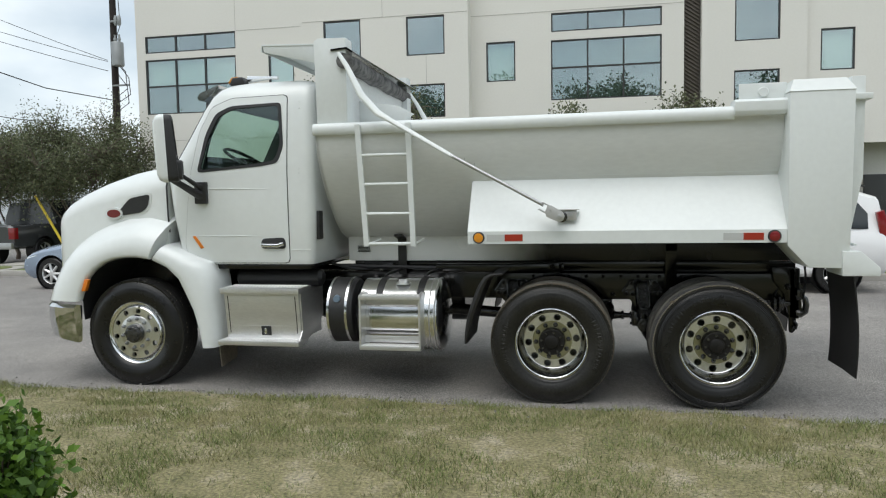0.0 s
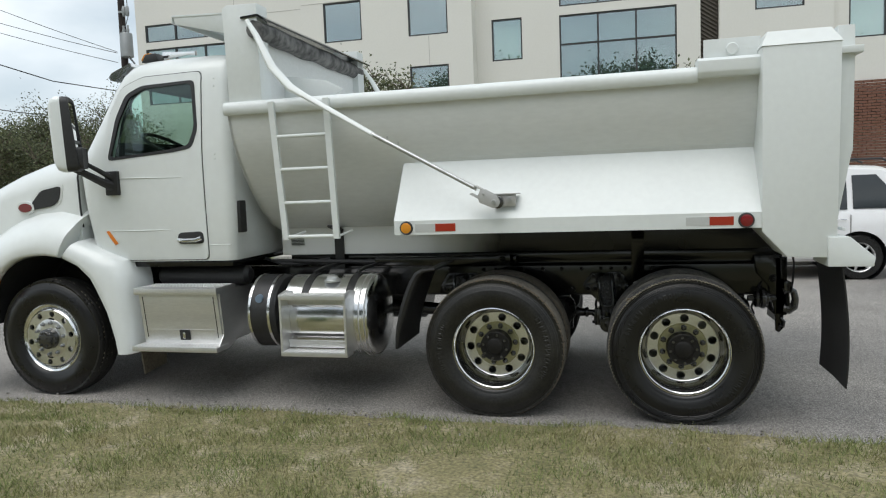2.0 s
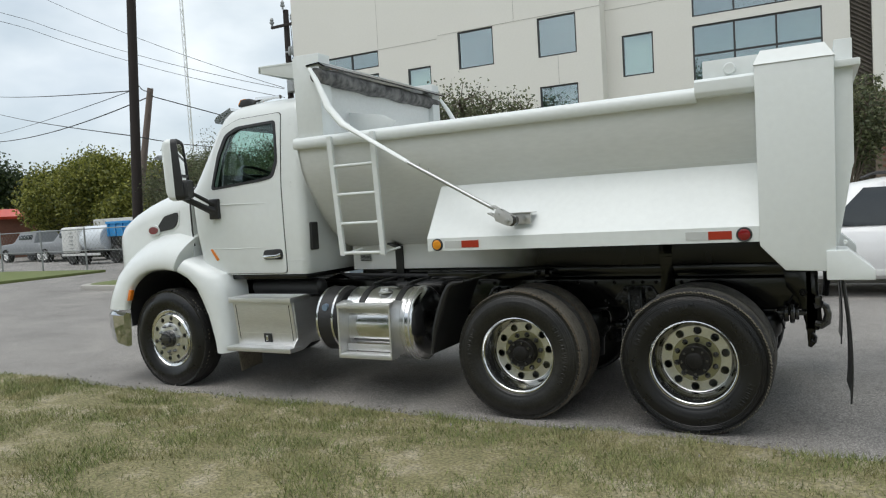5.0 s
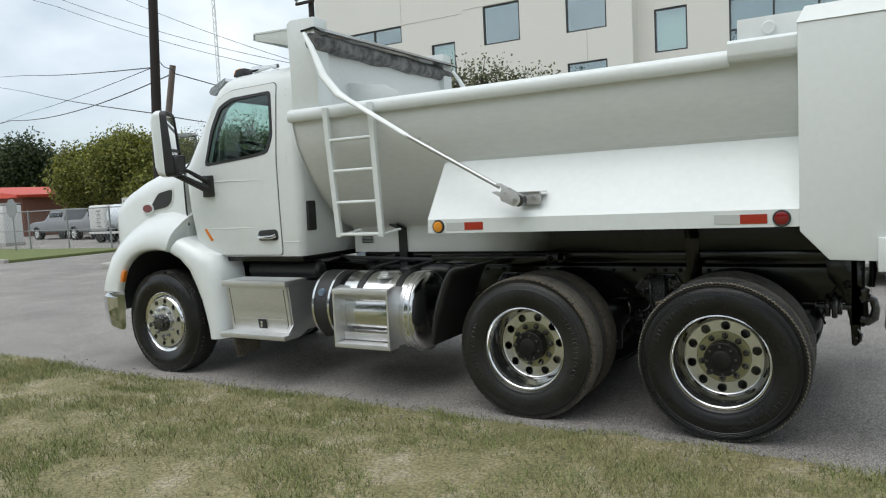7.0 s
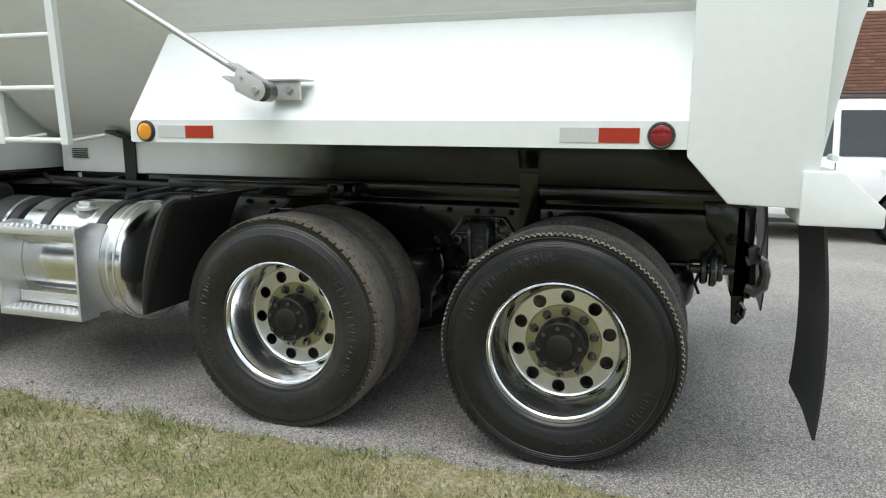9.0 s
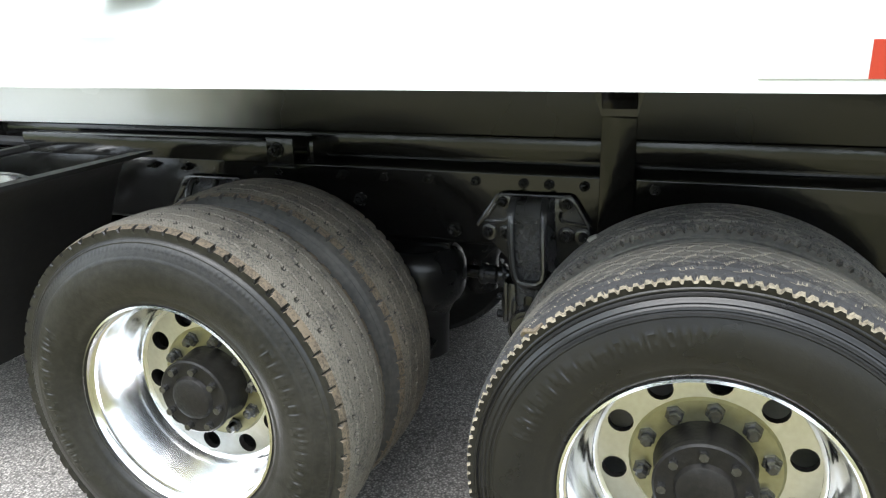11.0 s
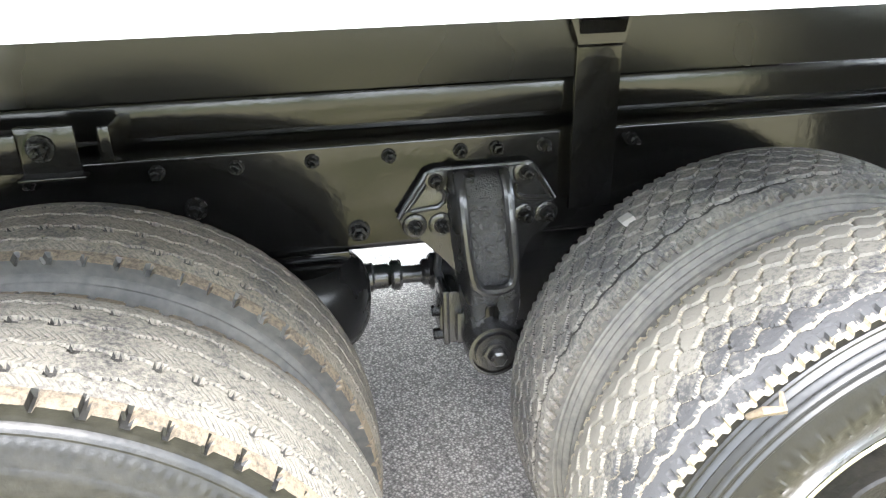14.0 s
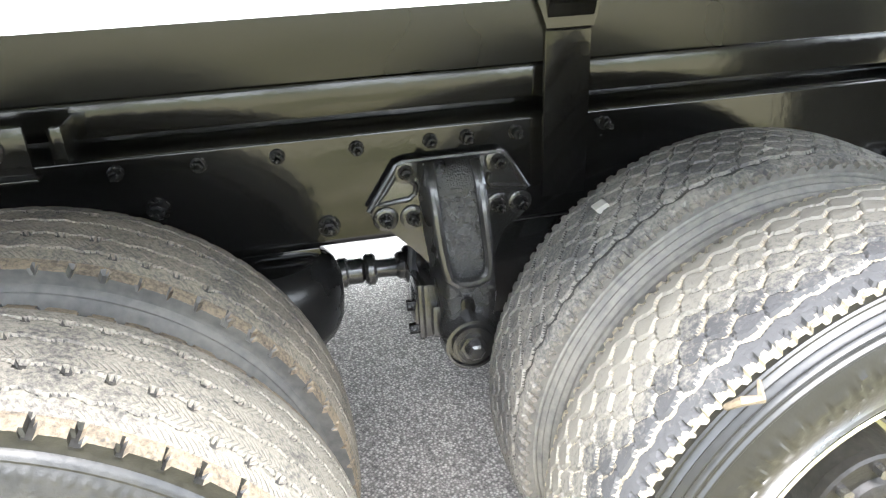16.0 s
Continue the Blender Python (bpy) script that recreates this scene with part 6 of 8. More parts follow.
fcap = part("fuel_cap", lathe([(0.0, 0.066), (0.014, 0.066), (0.018, 0.052), (0.030, 0.050), (0.034, 0.001)], (-1.96, TY - 0.16, TZ + 0.285), "z", 24), ALU, tank, "aluminium fuel cap")
part("cap_grip", box(-2.0, -1.92, TY - 0.175, TY - 0.145, TZ + 0.316, TZ + 0.330, 0.004), ALU, fcap)
for x in (-2.16, -1.79):
    pts = [(TY + (R_T + 0.008) * math.cos(radians(a)), TZ + (R_T + 0.008) * math.sin(radians(a))) for a in range(60, 146, 6)]
    bm = loft([[(x + s * 0.03, y, z) for s in (-1, 1)] for y, z in pts], closed=False)
    bmesh.ops.solidify(bm, geom=bm.faces[:], thickness=0.006)
    strap = part("tank_strap", bm, BLACK, tank, "black tank strap")
    y, z = pts[-1]
    part("strap_plate", prism([(y - 0.005, z + 0.012), (y - 0.048, z - 0.075), (y - 0.040, z - 0.080), (y + 0.008, z + 0.0)], "x", x - 0.028, x + 0.028, 0.002), CHROME, strap)
    for t in (0.3, 0.7):
        part("strap_bolt", cyl((x, y - 0.013 - 0.040 * t, z + 0.012 - 0.080 * t), 0.009, 0.012, "y", 8, 0.002), BOLT, strap)
    part("strap_link", tube([(x, TY - 0.05, TZ + R_T + 0.02), (x, TY + 0.12, TZ + R_T + 0.035), (x + 0.1, TY + 0.36, TZ + R_T + 0.06)], 0.014, 6), BLACK, strap)
for x in (-2.275, -1.752):
    part("step_side", prism([(0.045, 0.90), (0.04, 0.445), (0.36, 0.445)] + [(TY + (R_T + 0.002) * math.cos(radians(a)), TZ + (R_T + 0.002) * math.sin(radians(a))) for a in range(236, 128, -9)] + [(0.16, 0.92)], "x", x - 0.008, x + 0.008), ALU, tank)
for z0, z1, y0 in ((0.805, 0.850, 0.155), (0.475, 0.535, 0.150)):
    part("step_riser", grip(box(-2.265, -1.762, y0, y0 + 0.006, z0, z1, 0.002), -2.255, -1.772, y0 - 0.0005, y0 - 0.0004, z0 + 0.004, z1 - 0.004, 26, 4, 0.006), TREADPLATE, tank, "perforated step riser")
for z in (0.885, 0.452):
    st = part("tank_step", box(-2.285, -1.742, 0.04, 0.165, z - 0.025, z + 0.012, 0.005), ALU, tank, "bright tank step")
    for j in range(3):
        for i in range(14):
            part("grip_bump", lathe([(0, 0.010), (0.005, 0.006)], (-2.25 + 0.037 * i, 0.06 + 0.036 * j, z + 0.011), "z", 6), TREADPLATE, st)

# ---- axles, suspension, drive ----
for x in (XM, XR):
    bm = tube([(x, 0.33, AXZ), (x, 0.9, AXZ), (x, C - 0.22, AXZ), (x, C - 0.16, AXZ), (x, C, AXZ), (x, C + 0.16, AXZ), (x, C + 0.22, AXZ), (x, mir(0.9), AXZ), (x, mir(0.33), AXZ)],
              [0.07, 0.07, 0.08, 0.16, 0.20, 0.16, 0.08, 0.07, 0.07], 20)
    part("drive_axle", bm, CASTING, truck, "black drive axle")
    for s in (0.76, mir(0.76)):
        part("brake_drum", cyl((x, s, AXZ), 0.20, 0.16, "y", 32, 0.02), CASTING, truck)
# plain black block that closes the opening between the rails
part("cross_tube", box(0.22, 0.70, 1.02, 1.10, 0.42, 0.80, 0.02), CASTING, truck, "black suspension cross tube")
SZ = 0.585
part("drive_shaft", tube([(-0.5, C - 0.12, SZ + 0.012), (-0.20, C - 0.12, SZ + 0.006), (0.30, C - 0.12, SZ - 0.015), (0.5, C - 0.12, SZ - 0.035)], 0.024, 14), CASTING, truck, "black drive shaft")
for x, r, w in ((-0.115, 0.040, 0.03), (-0.085, 0.034, 0.05), (-0.045, 0.042, 0.03), (0.035, 0.036, 0.03), (0.085, 0.050, 0.09)):
    part("shaft_yoke", cyl((x, C - 0.12, SZ), r, w, "x", 14, 0.008), CASTING, truck)
part("stone_chip", prism(rounded([(0.322, 0.905), (0.345, 0.918), (0.352, 0.908), (0.332, 0.896)], 0.004), "y", 0.60, 0.622, 0.002), CONCRETE, truck, "white stone chip caught in the tread")
part("rubber_tag", tube([(0.275, 0.10, 0.85), (0.285, 0.085, 0.868), (0.305, 0.078, 0.872), (0.315, 0.10, 0.88)], [0.004, 0.006, 0.006, 0.003], 6), SHOULDER, truck, "torn tan rubber tag on the shoulder")
part("front_shaft", tube([(-3.8, C, 0.75), (-0.85, C, 0.55)], 0.055, 14), CASTING, truck)
part("gearbox", box(-3.9, -3.3, C - 0.25, C + 0.25, 0.5, 1.05, 0.06), CASTING, truck)


def nut(x, y, z, r, parent, s=1):
    bm = lathe([(-0.006 * s, r * 1.0), (-0.006 * s, r * 1.3), (-0.001 * s, r * 1.35), (0.001 * s, r * 1.35)], (x, y, z), "y", 16)
    lathe([(-0.024 * s, r * 0.6), (-0.023 * s, r * 0.88), (-0.020 * s, r), (-0.006 * s, r)], (x, y, z), "y", 6, bm)
    lathe([(-0.042 * s, r * 0.3)] + [(-(0.040 - 0.004 * k) * s, r * (0.52 if k % 2 else 0.44)) for k in range(5)], (x, y, z), "y", 10, bm)
    return part("bolt", bm, BOLT, parent, "", 20)


def hanger(dx, far=False):
    """Cast spring hanger bolted to the frame: plate, ribbed arm, pivot boss."""
    f = (lambda y: y) if not far else mir
    s = 1 if not far else -1
    plate = [(0.011, 0.944), (0.225, 0.946), (0.247, 0.93), (0.290, 0.855), (0.286, 0.797), (0.235, 0.765), (0.20, 0.66), (0.10, 0.66), (0.045, 0.73), (-0.012, 0.79), (-0.05, 0.82), (-0.057, 0.845)]
    h = part("spring_hanger", prism([(x + dx, z) for x, z in rounded(plate, 0.02)], "y", *sorted((f(0.883), f(0.8995))), 0.005), CASTING, truck, "ribbed cast-iron spring hanger")
    # curved arm: flush with the plate above, standing out below
    rings = []
    for z, x0, x1, y in ((0.944, 0.064, 0.172, 0.858), (0.93, 0.060, 0.172, 0.835), (0.90, 0.060, 0.173, 0.818), (0.84, 0.063, 0.176, 0.805), (0.78, 0.068, 0.180, 0.797), (0.72, 0.076, 0.186, 0.793),
                         (0.685, 0.078, 0.196, 0.795), (0.64, 0.080, 0.198, 0.797), (0.60, 0.083, 0.190, 0.793), (0.56, 0.080, 0.183, 0.790), (0.515, 0.090, 0.172, 0.792), (0.485, 0.115, 0.150, 0.80)):
        k = 0.020
        ring = [(x0 - 0.012, 0.885), (x0 - 0.004, 0.845), (x0, y + k), (x0 + k * 0.3, y + k * 0.3), (x0 + k, y), ((x0 + x1) / 2, y + 0.010), (x1 - k, y), (x1 - k * 0.3, y + k * 0.3), (x1, y + k), (x1 + 0.004, 0.845), (x1 + 0.012, 0.885)]
        rings.append([(px + dx, f(py), z) for px, py in ring])
    part("arm", loft(rings), CAST_ROUGH, h, "grainy cast arm", 50)
    # raised edge that runs down both sides and round below
    rib = [(0.070, 0.845, 0.942), (0.068, 0.826, 0.925), (0.068, 0.810, 0.90), (0.071, 0.797, 0.84), (0.076, 0.789, 0.78), (0.083, 0.784, 0.735), (0.090, 0.782, 0.712), (0.105, 0.782, 0.700), (0.130, 0.782, 0.697),
           (0.155, 0.782, 0.700), (0.170, 0.782, 0.712), (0.175, 0.784, 0.735), (0.173, 0.789, 0.78), (0.169, 0.797, 0.84), (0.166, 0.810, 0.90), (0.165, 0.826, 0.925), (0.163, 0.845, 0.942)]
    part("rib", tube([(x + dx, f(y), z) for x, y, z in rib], 0.012, 10), CASTING, h)
    for z, wd, yf in ((0.885, 0.030, 0.8215), (0.866, 0.044, 0.8170), (0.846, 0.036, 0.8135), (0.790, 0.030, 0.8055), (0.772, 0.040, 0.8040)):
        part("cast_mark", box(0.118 + dx - wd / 2, 0.118 + dx + wd / 2, *sorted((f(yf), f(yf + 0.012))), z, z + 0.009, 0.003), CAST_ROUGH, h)
    slot = rounded([(0.113, 0.595), (0.143, 0.595), (0.143, 0.655), (0.113, 0.655)], 0.014, 5)
    part("slot", prism([(x + dx, z) for x, z in slot], "y", *sorted((f(0.792), f(0.80))), 0.002), CHASSIS, h, "oblong recess")
    part("pivot_boss", lathe([(-0.022 * s, 0.034), (-0.022 * s, 0.045), (-0.011 * s, 0.046), (-0.011 * s, 0.052), (-0.019 * s, 0.053), (-0.018 * s, 0.060), (0.03 * s, 0.063)], (0.130 + dx, f(0.785), 0.553), "y", 36), CASTING, h, "", 20)
    part("pivot_bolt", lathe([(-0.054 * s, 0.014), (-0.050 * s, 0.020), (-0.030 * s, 0.022), (-0.029 * s, 0.030), (-0.02 * s, 0.031)], (0.130 + dx, f(0.785), 0.553), "y", 6), CASTING, h)
    for x, z in ((0.025, 0.922), (0.222, 0.925), (-0.022, 0.822), (0.035, 0.820), (0.222, 0.826), (0.272, 0.826)):
        part("bolt_seat", lathe([(-0.006 * s, 0.020), (-0.004 * s, 0.026), (0.002 * s, 0.028)], (x + dx, f(0.882), z), "y", 20), CASTING, h)
        nut(x + dx, f(0.878), z, 0.0125, h, s)
    part("rib", tube([(x + dx, f(0.881), z) for x, z in ((0.003, 0.915), (-0.02, 0.882), (-0.042, 0.856), (-0.02, 0.856), (0.03, 0.861), (0.043, 0.872), (0.046, 0.89), (0.035, 0.90))], 0.006, 8), CASTING, h)
    part("rib", tube([(x + dx, f(0.881), z) for x, z in ((0.205, 0.90), (0.200, 0.885), (0.207, 0.871), (0.23, 0.866), (0.284, 0.860))], 0.006, 8), CASTING, h)
    part("rib", tube([(x + dx, f(0.882), z) for x, z in ((-0.056, 0.842), (0.008, 0.938), (0.03, 0.944), (0.22, 0.945), (0.243, 0.932), (0.288, 0.858))], 0.007, 8), CASTING, h)
    return h


hanger(0.0)
hanger(0.0, True)
hanger(-1.16)
hanger(-1.16, True)
# brake chamber beside the pivot
bc = part("brake_chamber", prism(rounded([(0.025, 0.535), (0.085, 0.525), (0.10, 0.60), (0.085, 0.655), (0.04, 0.665), (0.022, 0.61)], 0.025, 4), "y", 0.865, 0.96, 0.012), CASTING, truck, "dark slack adjuster housing")
part("clamp_bolt", cyl((0.020, 0.87, 0.555), 0.013, 0.022, "x", 6, 0.002), BOLT, bc)
part("clamp_band", box(0.030, 0.046, 0.855, 0.965, 0.530, 0.668, 0.006), CASTING, bc)
part("clamp_bolt", cyl((0.018, 0.88, 0.61), 0.013, 0.022, "x", 6, 0.002), BOLT, bc)
part("bracket", box(0.060, 0.085, 0.845, 0.868, 0.535, 0.615, 0.006), CASTING, bc)
part("air_hose", tube([(0.05, 0.93, 0.62), (0.035, 0.95, 0.68), (0.05, 0.98, 0.76), (0.15, 1.0, 0.82)], 0.010, 8), CABLE, truck)
# air springs
for x in (-0.285, 1.02):
    for y in (0.94, mir(0.94)):
        b = part("air_spring", lathe([(0.36, 0.095), (0.50, 0.10), (0.545, 0.122), (0.565, 0.143), (0.595, 0.157), (0.64, 0.162), (0.685, 0.160), (0.715, 0.150), (0.735, 0.132), (0.745, 0.11)], (x, y, 0.0), "z", 36), RUBBER, truck, "black rubber air spring")
        part("top_plate", box(x - 0.12, x + 0.12, y - 0.03, y + 0.12, 0.746, 0.764, 0.003), CHASSIS, b)
        part("bead_ring", lathe([(0.738, 0.105), (0.746, 0.118), (0.752, 0.105)], (x, y, 0.0), "z", 32), CHASSIS, b)
for x0, x1 in ((-1.03, -0.2), (0.13, 1.1)):
    for y in (0.83, mir(0.83)):
        part("leaf_spring", tube([(x0, y, 0.55), ((x0 + x1) / 2, y, 0.60), (x1, y, 0.42)], 0.03, 8, squash=1.3), CASTING, truck)
# bolts in the rail web, welded ribs, straps, fender mounts
for x in (-1.3, -1.15, -0.86, -0.76, -0.53, -0.377, -0.226, -0.068, 0.084, 0.162, 0.268, 0.468):
    nut(x, FY, 0.977, 0.012, truck)
for x, z in ((-0.468, 0.895), (-0.141, 0.815)):
    nut(x, FY, z, 0.018, truck)
strap_poly = [(0.79, 1.30), (0.835, 1.235), (0.855, 1.185), (0.858, 0.838), (0.872, 0.838), (0.870, 1.19), (0.862, 1.25), (0.83, 1.30)]
gs = part("guide_plate", prism(strap_poly, "x", 0.315, 0.412, 0.003), CHASSIS, truck, "black body guide plate")
part("gusset", prism([(0.29, 1.26), (0.43, 1.26), (0.412, 1.19), (0.315, 1.19)], "y", 0.845, 0.858), CHASSIS, gs)
fb = part("fender_mount", box(-0.713, -0.617, 0.748, 0.76, 1.026, 1.117, 0.004), CHASSIS, truck, "black fender mounting plate")
part("lip", box(-0.72, -0.61, 0.735, 0.765, 1.022, 1.029, 0.002), CHASSIS, fb)
part("mount_arm", box(-1.75, -0.713, 0.752, 0.80, 1.034, 1.106, 0.006), CHASSIS, fb)
part("stand_off", box(-0.60, -0.575, 0.80, 0.89, 1.03, 1.10, 0.004), CHASSIS, fb)
nut(-0.675, 0.748, 1.079, 0.018, fb)
# quarter fender ahead of the drive tyres
for far in (False, True):
    f = (lambda y: y) if not far else mir
    pts = [(-1.362, 0.50), (-1.352, 0.58), (-1.335, 0.66), (-1.312, 0.74), (-1.285, 0.82), (-1.255, 0.90), (-1.222, 0.98), (-1.185, 1.045), (-1.14, 1.075), (-1.05, 1.085)]
    bm = loft([[(x, f(0.06), z), (x, f(0.62), z)] for x, z in pts], closed=False)
    bmesh.ops.solidify(bm, geom=bm.faces[:], thickness=0.012)
    qf = part("quarter_fender", bm, FLAP, truck, "black curved quarter fender")
    lip = [(x, f(0.06), z) for x, z in pts]
    part("lip", tube(lip, [0.010 + 0.02 * math.sin(math.pi * i / (len(lip) - 1)) for i in range(len(lip))], 8), FLAP, qf)
    # mud flap behind the last axle
    rows = [(1.565 + 0.05 * math.sin(t * 2.2) - 0.01 * t, 1.12 - 0.80 * t) for t in [i / 10 for i in range(11)]]
    bm = loft([[(x, f(-0.01), z), (x + 0.01, f(0.3), z - 0.0), (x, f(0.61), z)] for x, z in rows], closed=False)
    bmesh.ops.solidify(bm, geom=bm.faces[:], thickness=0.01)
    part("mud_flap", bm, FLAP, truck, "black rubber mud flap")
# rear hitch on the frame end
hy = 0.88
hit = part("hitch", prism([(1.20, 1.07), (1.385, 1.07), (1.39, 0.90), (1.44, 0.86), (1.45, 0.68), (1.405, 0.64), (1.40, 0.52), (1.375, 0.49), (1.352, 0.50), (1.345, 0.64), (1.30, 0.84), (1.22, 0.94)], "y", hy - 0.02, hy + 0.02, 0.005), CHASSIS, truck, "black hitch plate with a hook")
hook = [(1.40, hy, 0.80), (1.44, hy, 0.815), (1.475, hy, 0.795), (1.488, hy, 0.74), (1.478, hy, 0.685), (1.44, hy, 0.66), (1.40, hy, 0.67)]
part("hook", tube(hook, [0.032, 0.030, 0.026, 0.026, 0.032, 0.036, 0.032], 10), CASTING, hit)
part("hook_latch", box(1.405, 1.445, hy - 0.03, hy + 0.03, 0.80, 0.875, 0.008), CASTING, hit)
part("latch_ear", prism([(1.40, 0.86), (1.43, 0.885), (1.455, 0.87), (1.45, 0.84), (1.41, 0.83)], "y", hy - 0.035, hy - 0.022, 0.003), CASTING, hit)
for x, r, w in ((1.215, 0.070, 0.035), (1.255, 0.080, 0.035), (1.285, 0.055, 0.03)):
    part("buffer", cyl((x, hy - 0.03, 0.752), r, w, "x", 20, 0.008), CASTING, hit)
part("buffer_rod", cyl((1.25, hy - 0.03, 0.752), 0.022, 0.20, "x", 12, 0.005), CASTING, hit)
nut(1.33, hy - 0.02, 0.90, 0.022, hit)
part("shackle", tube([(1.385, hy - 0.02, 0.60), (1.405, hy - 0.035, 0.575), (1.40, hy - 0.03, 0.535), (1.375, hy - 0.025, 0.55)], 0.012, 8), CASTING, hit)
part("mud_flap_strap", loft([[(1.462 + 0.012 * math.sin(4 * t), y, 1.10 - 0.31 * t) for y in (0.83, 0.90)] for t in (0, 0.33, 0.66, 1.0)], closed=False), FLAP, truck, "black rubber strap")
part("air_line", tube([(1.30, 0.95, 0.95), (1.22, 0.86, 0.80), (1.18, 0.86, 0.68), (1.20, 0.86, 0.63)], 0.008, 6), CABLE, truck)
part("hose_bundle", tube([(1.50, mir(0.3), 1.1), (1.50, mir(0.3), 0.85), (1.48, mir(0.3), 0.7)], 0.03, 8), FLAP, truck)
part("hoist_cylinder", cyl((-2.3, C, 1.25), 0.10, 0.2, "x", 16, 0.02), CHASSIS, truck)
bm = box(-2.5, 1.3, C - 0.30, C + 0.30, 1.16, 1.30, 0.01)
part("tub_crossbeams", bm, CHASSIS, truck, "black cross beams under the tub")
part("valve_block", box(-2.62, -2.50, 0.98, 1.15, 1.03, 1.12, 0.01), CASTING, truck)
part("air_pipe", tube([(-2.7, 0.8, 1.08), (-2.3, 0.78, 1.075), (-1.7, 0.80, 1.06), (-1.3, 0.80, 1.05)], 0.018, 8), CABLE, truck)
part("air_pipe", tube([(-2.85, 0.9, 1.10), (-2.6, 0.75, 1.06), (-2.45, 0.8, 1.05), (-2.2, 0.86, 1.09)], 0.014, 8), CABLE, truck)


# ---- vehicles across the street ----
def car_ring(x, yc, hw, pts):
    """pts: (share of half width, height) from sill over roof to sill."""
    left = [(x, yc - hw * w, z) for w, z in pts]
    return left + [(x, yc + hw * w, z) for w, z in pts[::-1]]


def road_wheel(parent, x, y, r, w, far):
    s = 1 if far else -1
    bm = lathe([(-w / 2, r * 0.66), (-w / 2, r * 0.93), (-w / 2 + 0.03, r), (w / 2 - 0.03, r), (w / 2, r * 0.93), (w / 2, r * 0.66)], (x, y, r), "y", 40)
    bmesh.ops.delete(bm, geom=[f for f in bm.faces if len(f.verts) > 4], context="FACES")
    t = part("wheel", bm, RUBBER, parent, "black car tyre")
    bm = lathe([(s * w / 2, r * 0.67), (s * (w / 2 - 0.02), r * 0.62), (s * (w / 2 - 0.09), r * 0.60)], (x, y, r), "y", 40)
    bmesh.ops.delete(bm, geom=[f for f in bm.faces if len(f.verts) > 4], context="FACES")
    part("rim", bm, ALU, t)
    part("brake_disc", cyl((x, y + s * (w / 2 - 0.10), r), r * 0.45, 0.02, "y", 24), CASTING, t)
    for k in range(7):
        a = 2 * math.pi * k / 7
        d = Vector((math.cos(a), 0, math.sin(a)))
        c = Vector((x, y + s * (w / 2 - 0.03), r))
        part("spoke", tube([c + d * 0.02, c + d * r * 0.63], [r * 0.11, r * 0.07], 6, squash=0.6), ALU, t)
    part("hub", cyl((x, y + s * (w / 2 - 0.02), r), r * 0.14, 0.03, "y", 16, 0.005), ALU, t)


def arch(parent, x, y, r, depth, s):
    bm = lathe([(0, 0.001), (0, r * 1.12), (s * (depth - 0.03), r * 1.12)], (x, y, r * 1.02), "y", 32)
    bmesh.ops.delete(bm, geom=[f for f in bm.faces if len(f.verts) > 4], context="FACES")
    part("wheel_arch", bm, BLACK, parent)


def wheel_cuts(bm, xs, yc, hw, r):
    """Opens the body where the wheels sit."""
    for x in xs:
        for s in (-1, 1):
            bm = cut(bm, cyl((x, yc + s * (hw - 0.08), r * 1.02), r * 1.14, 0.44, "y", 36))
    return bm


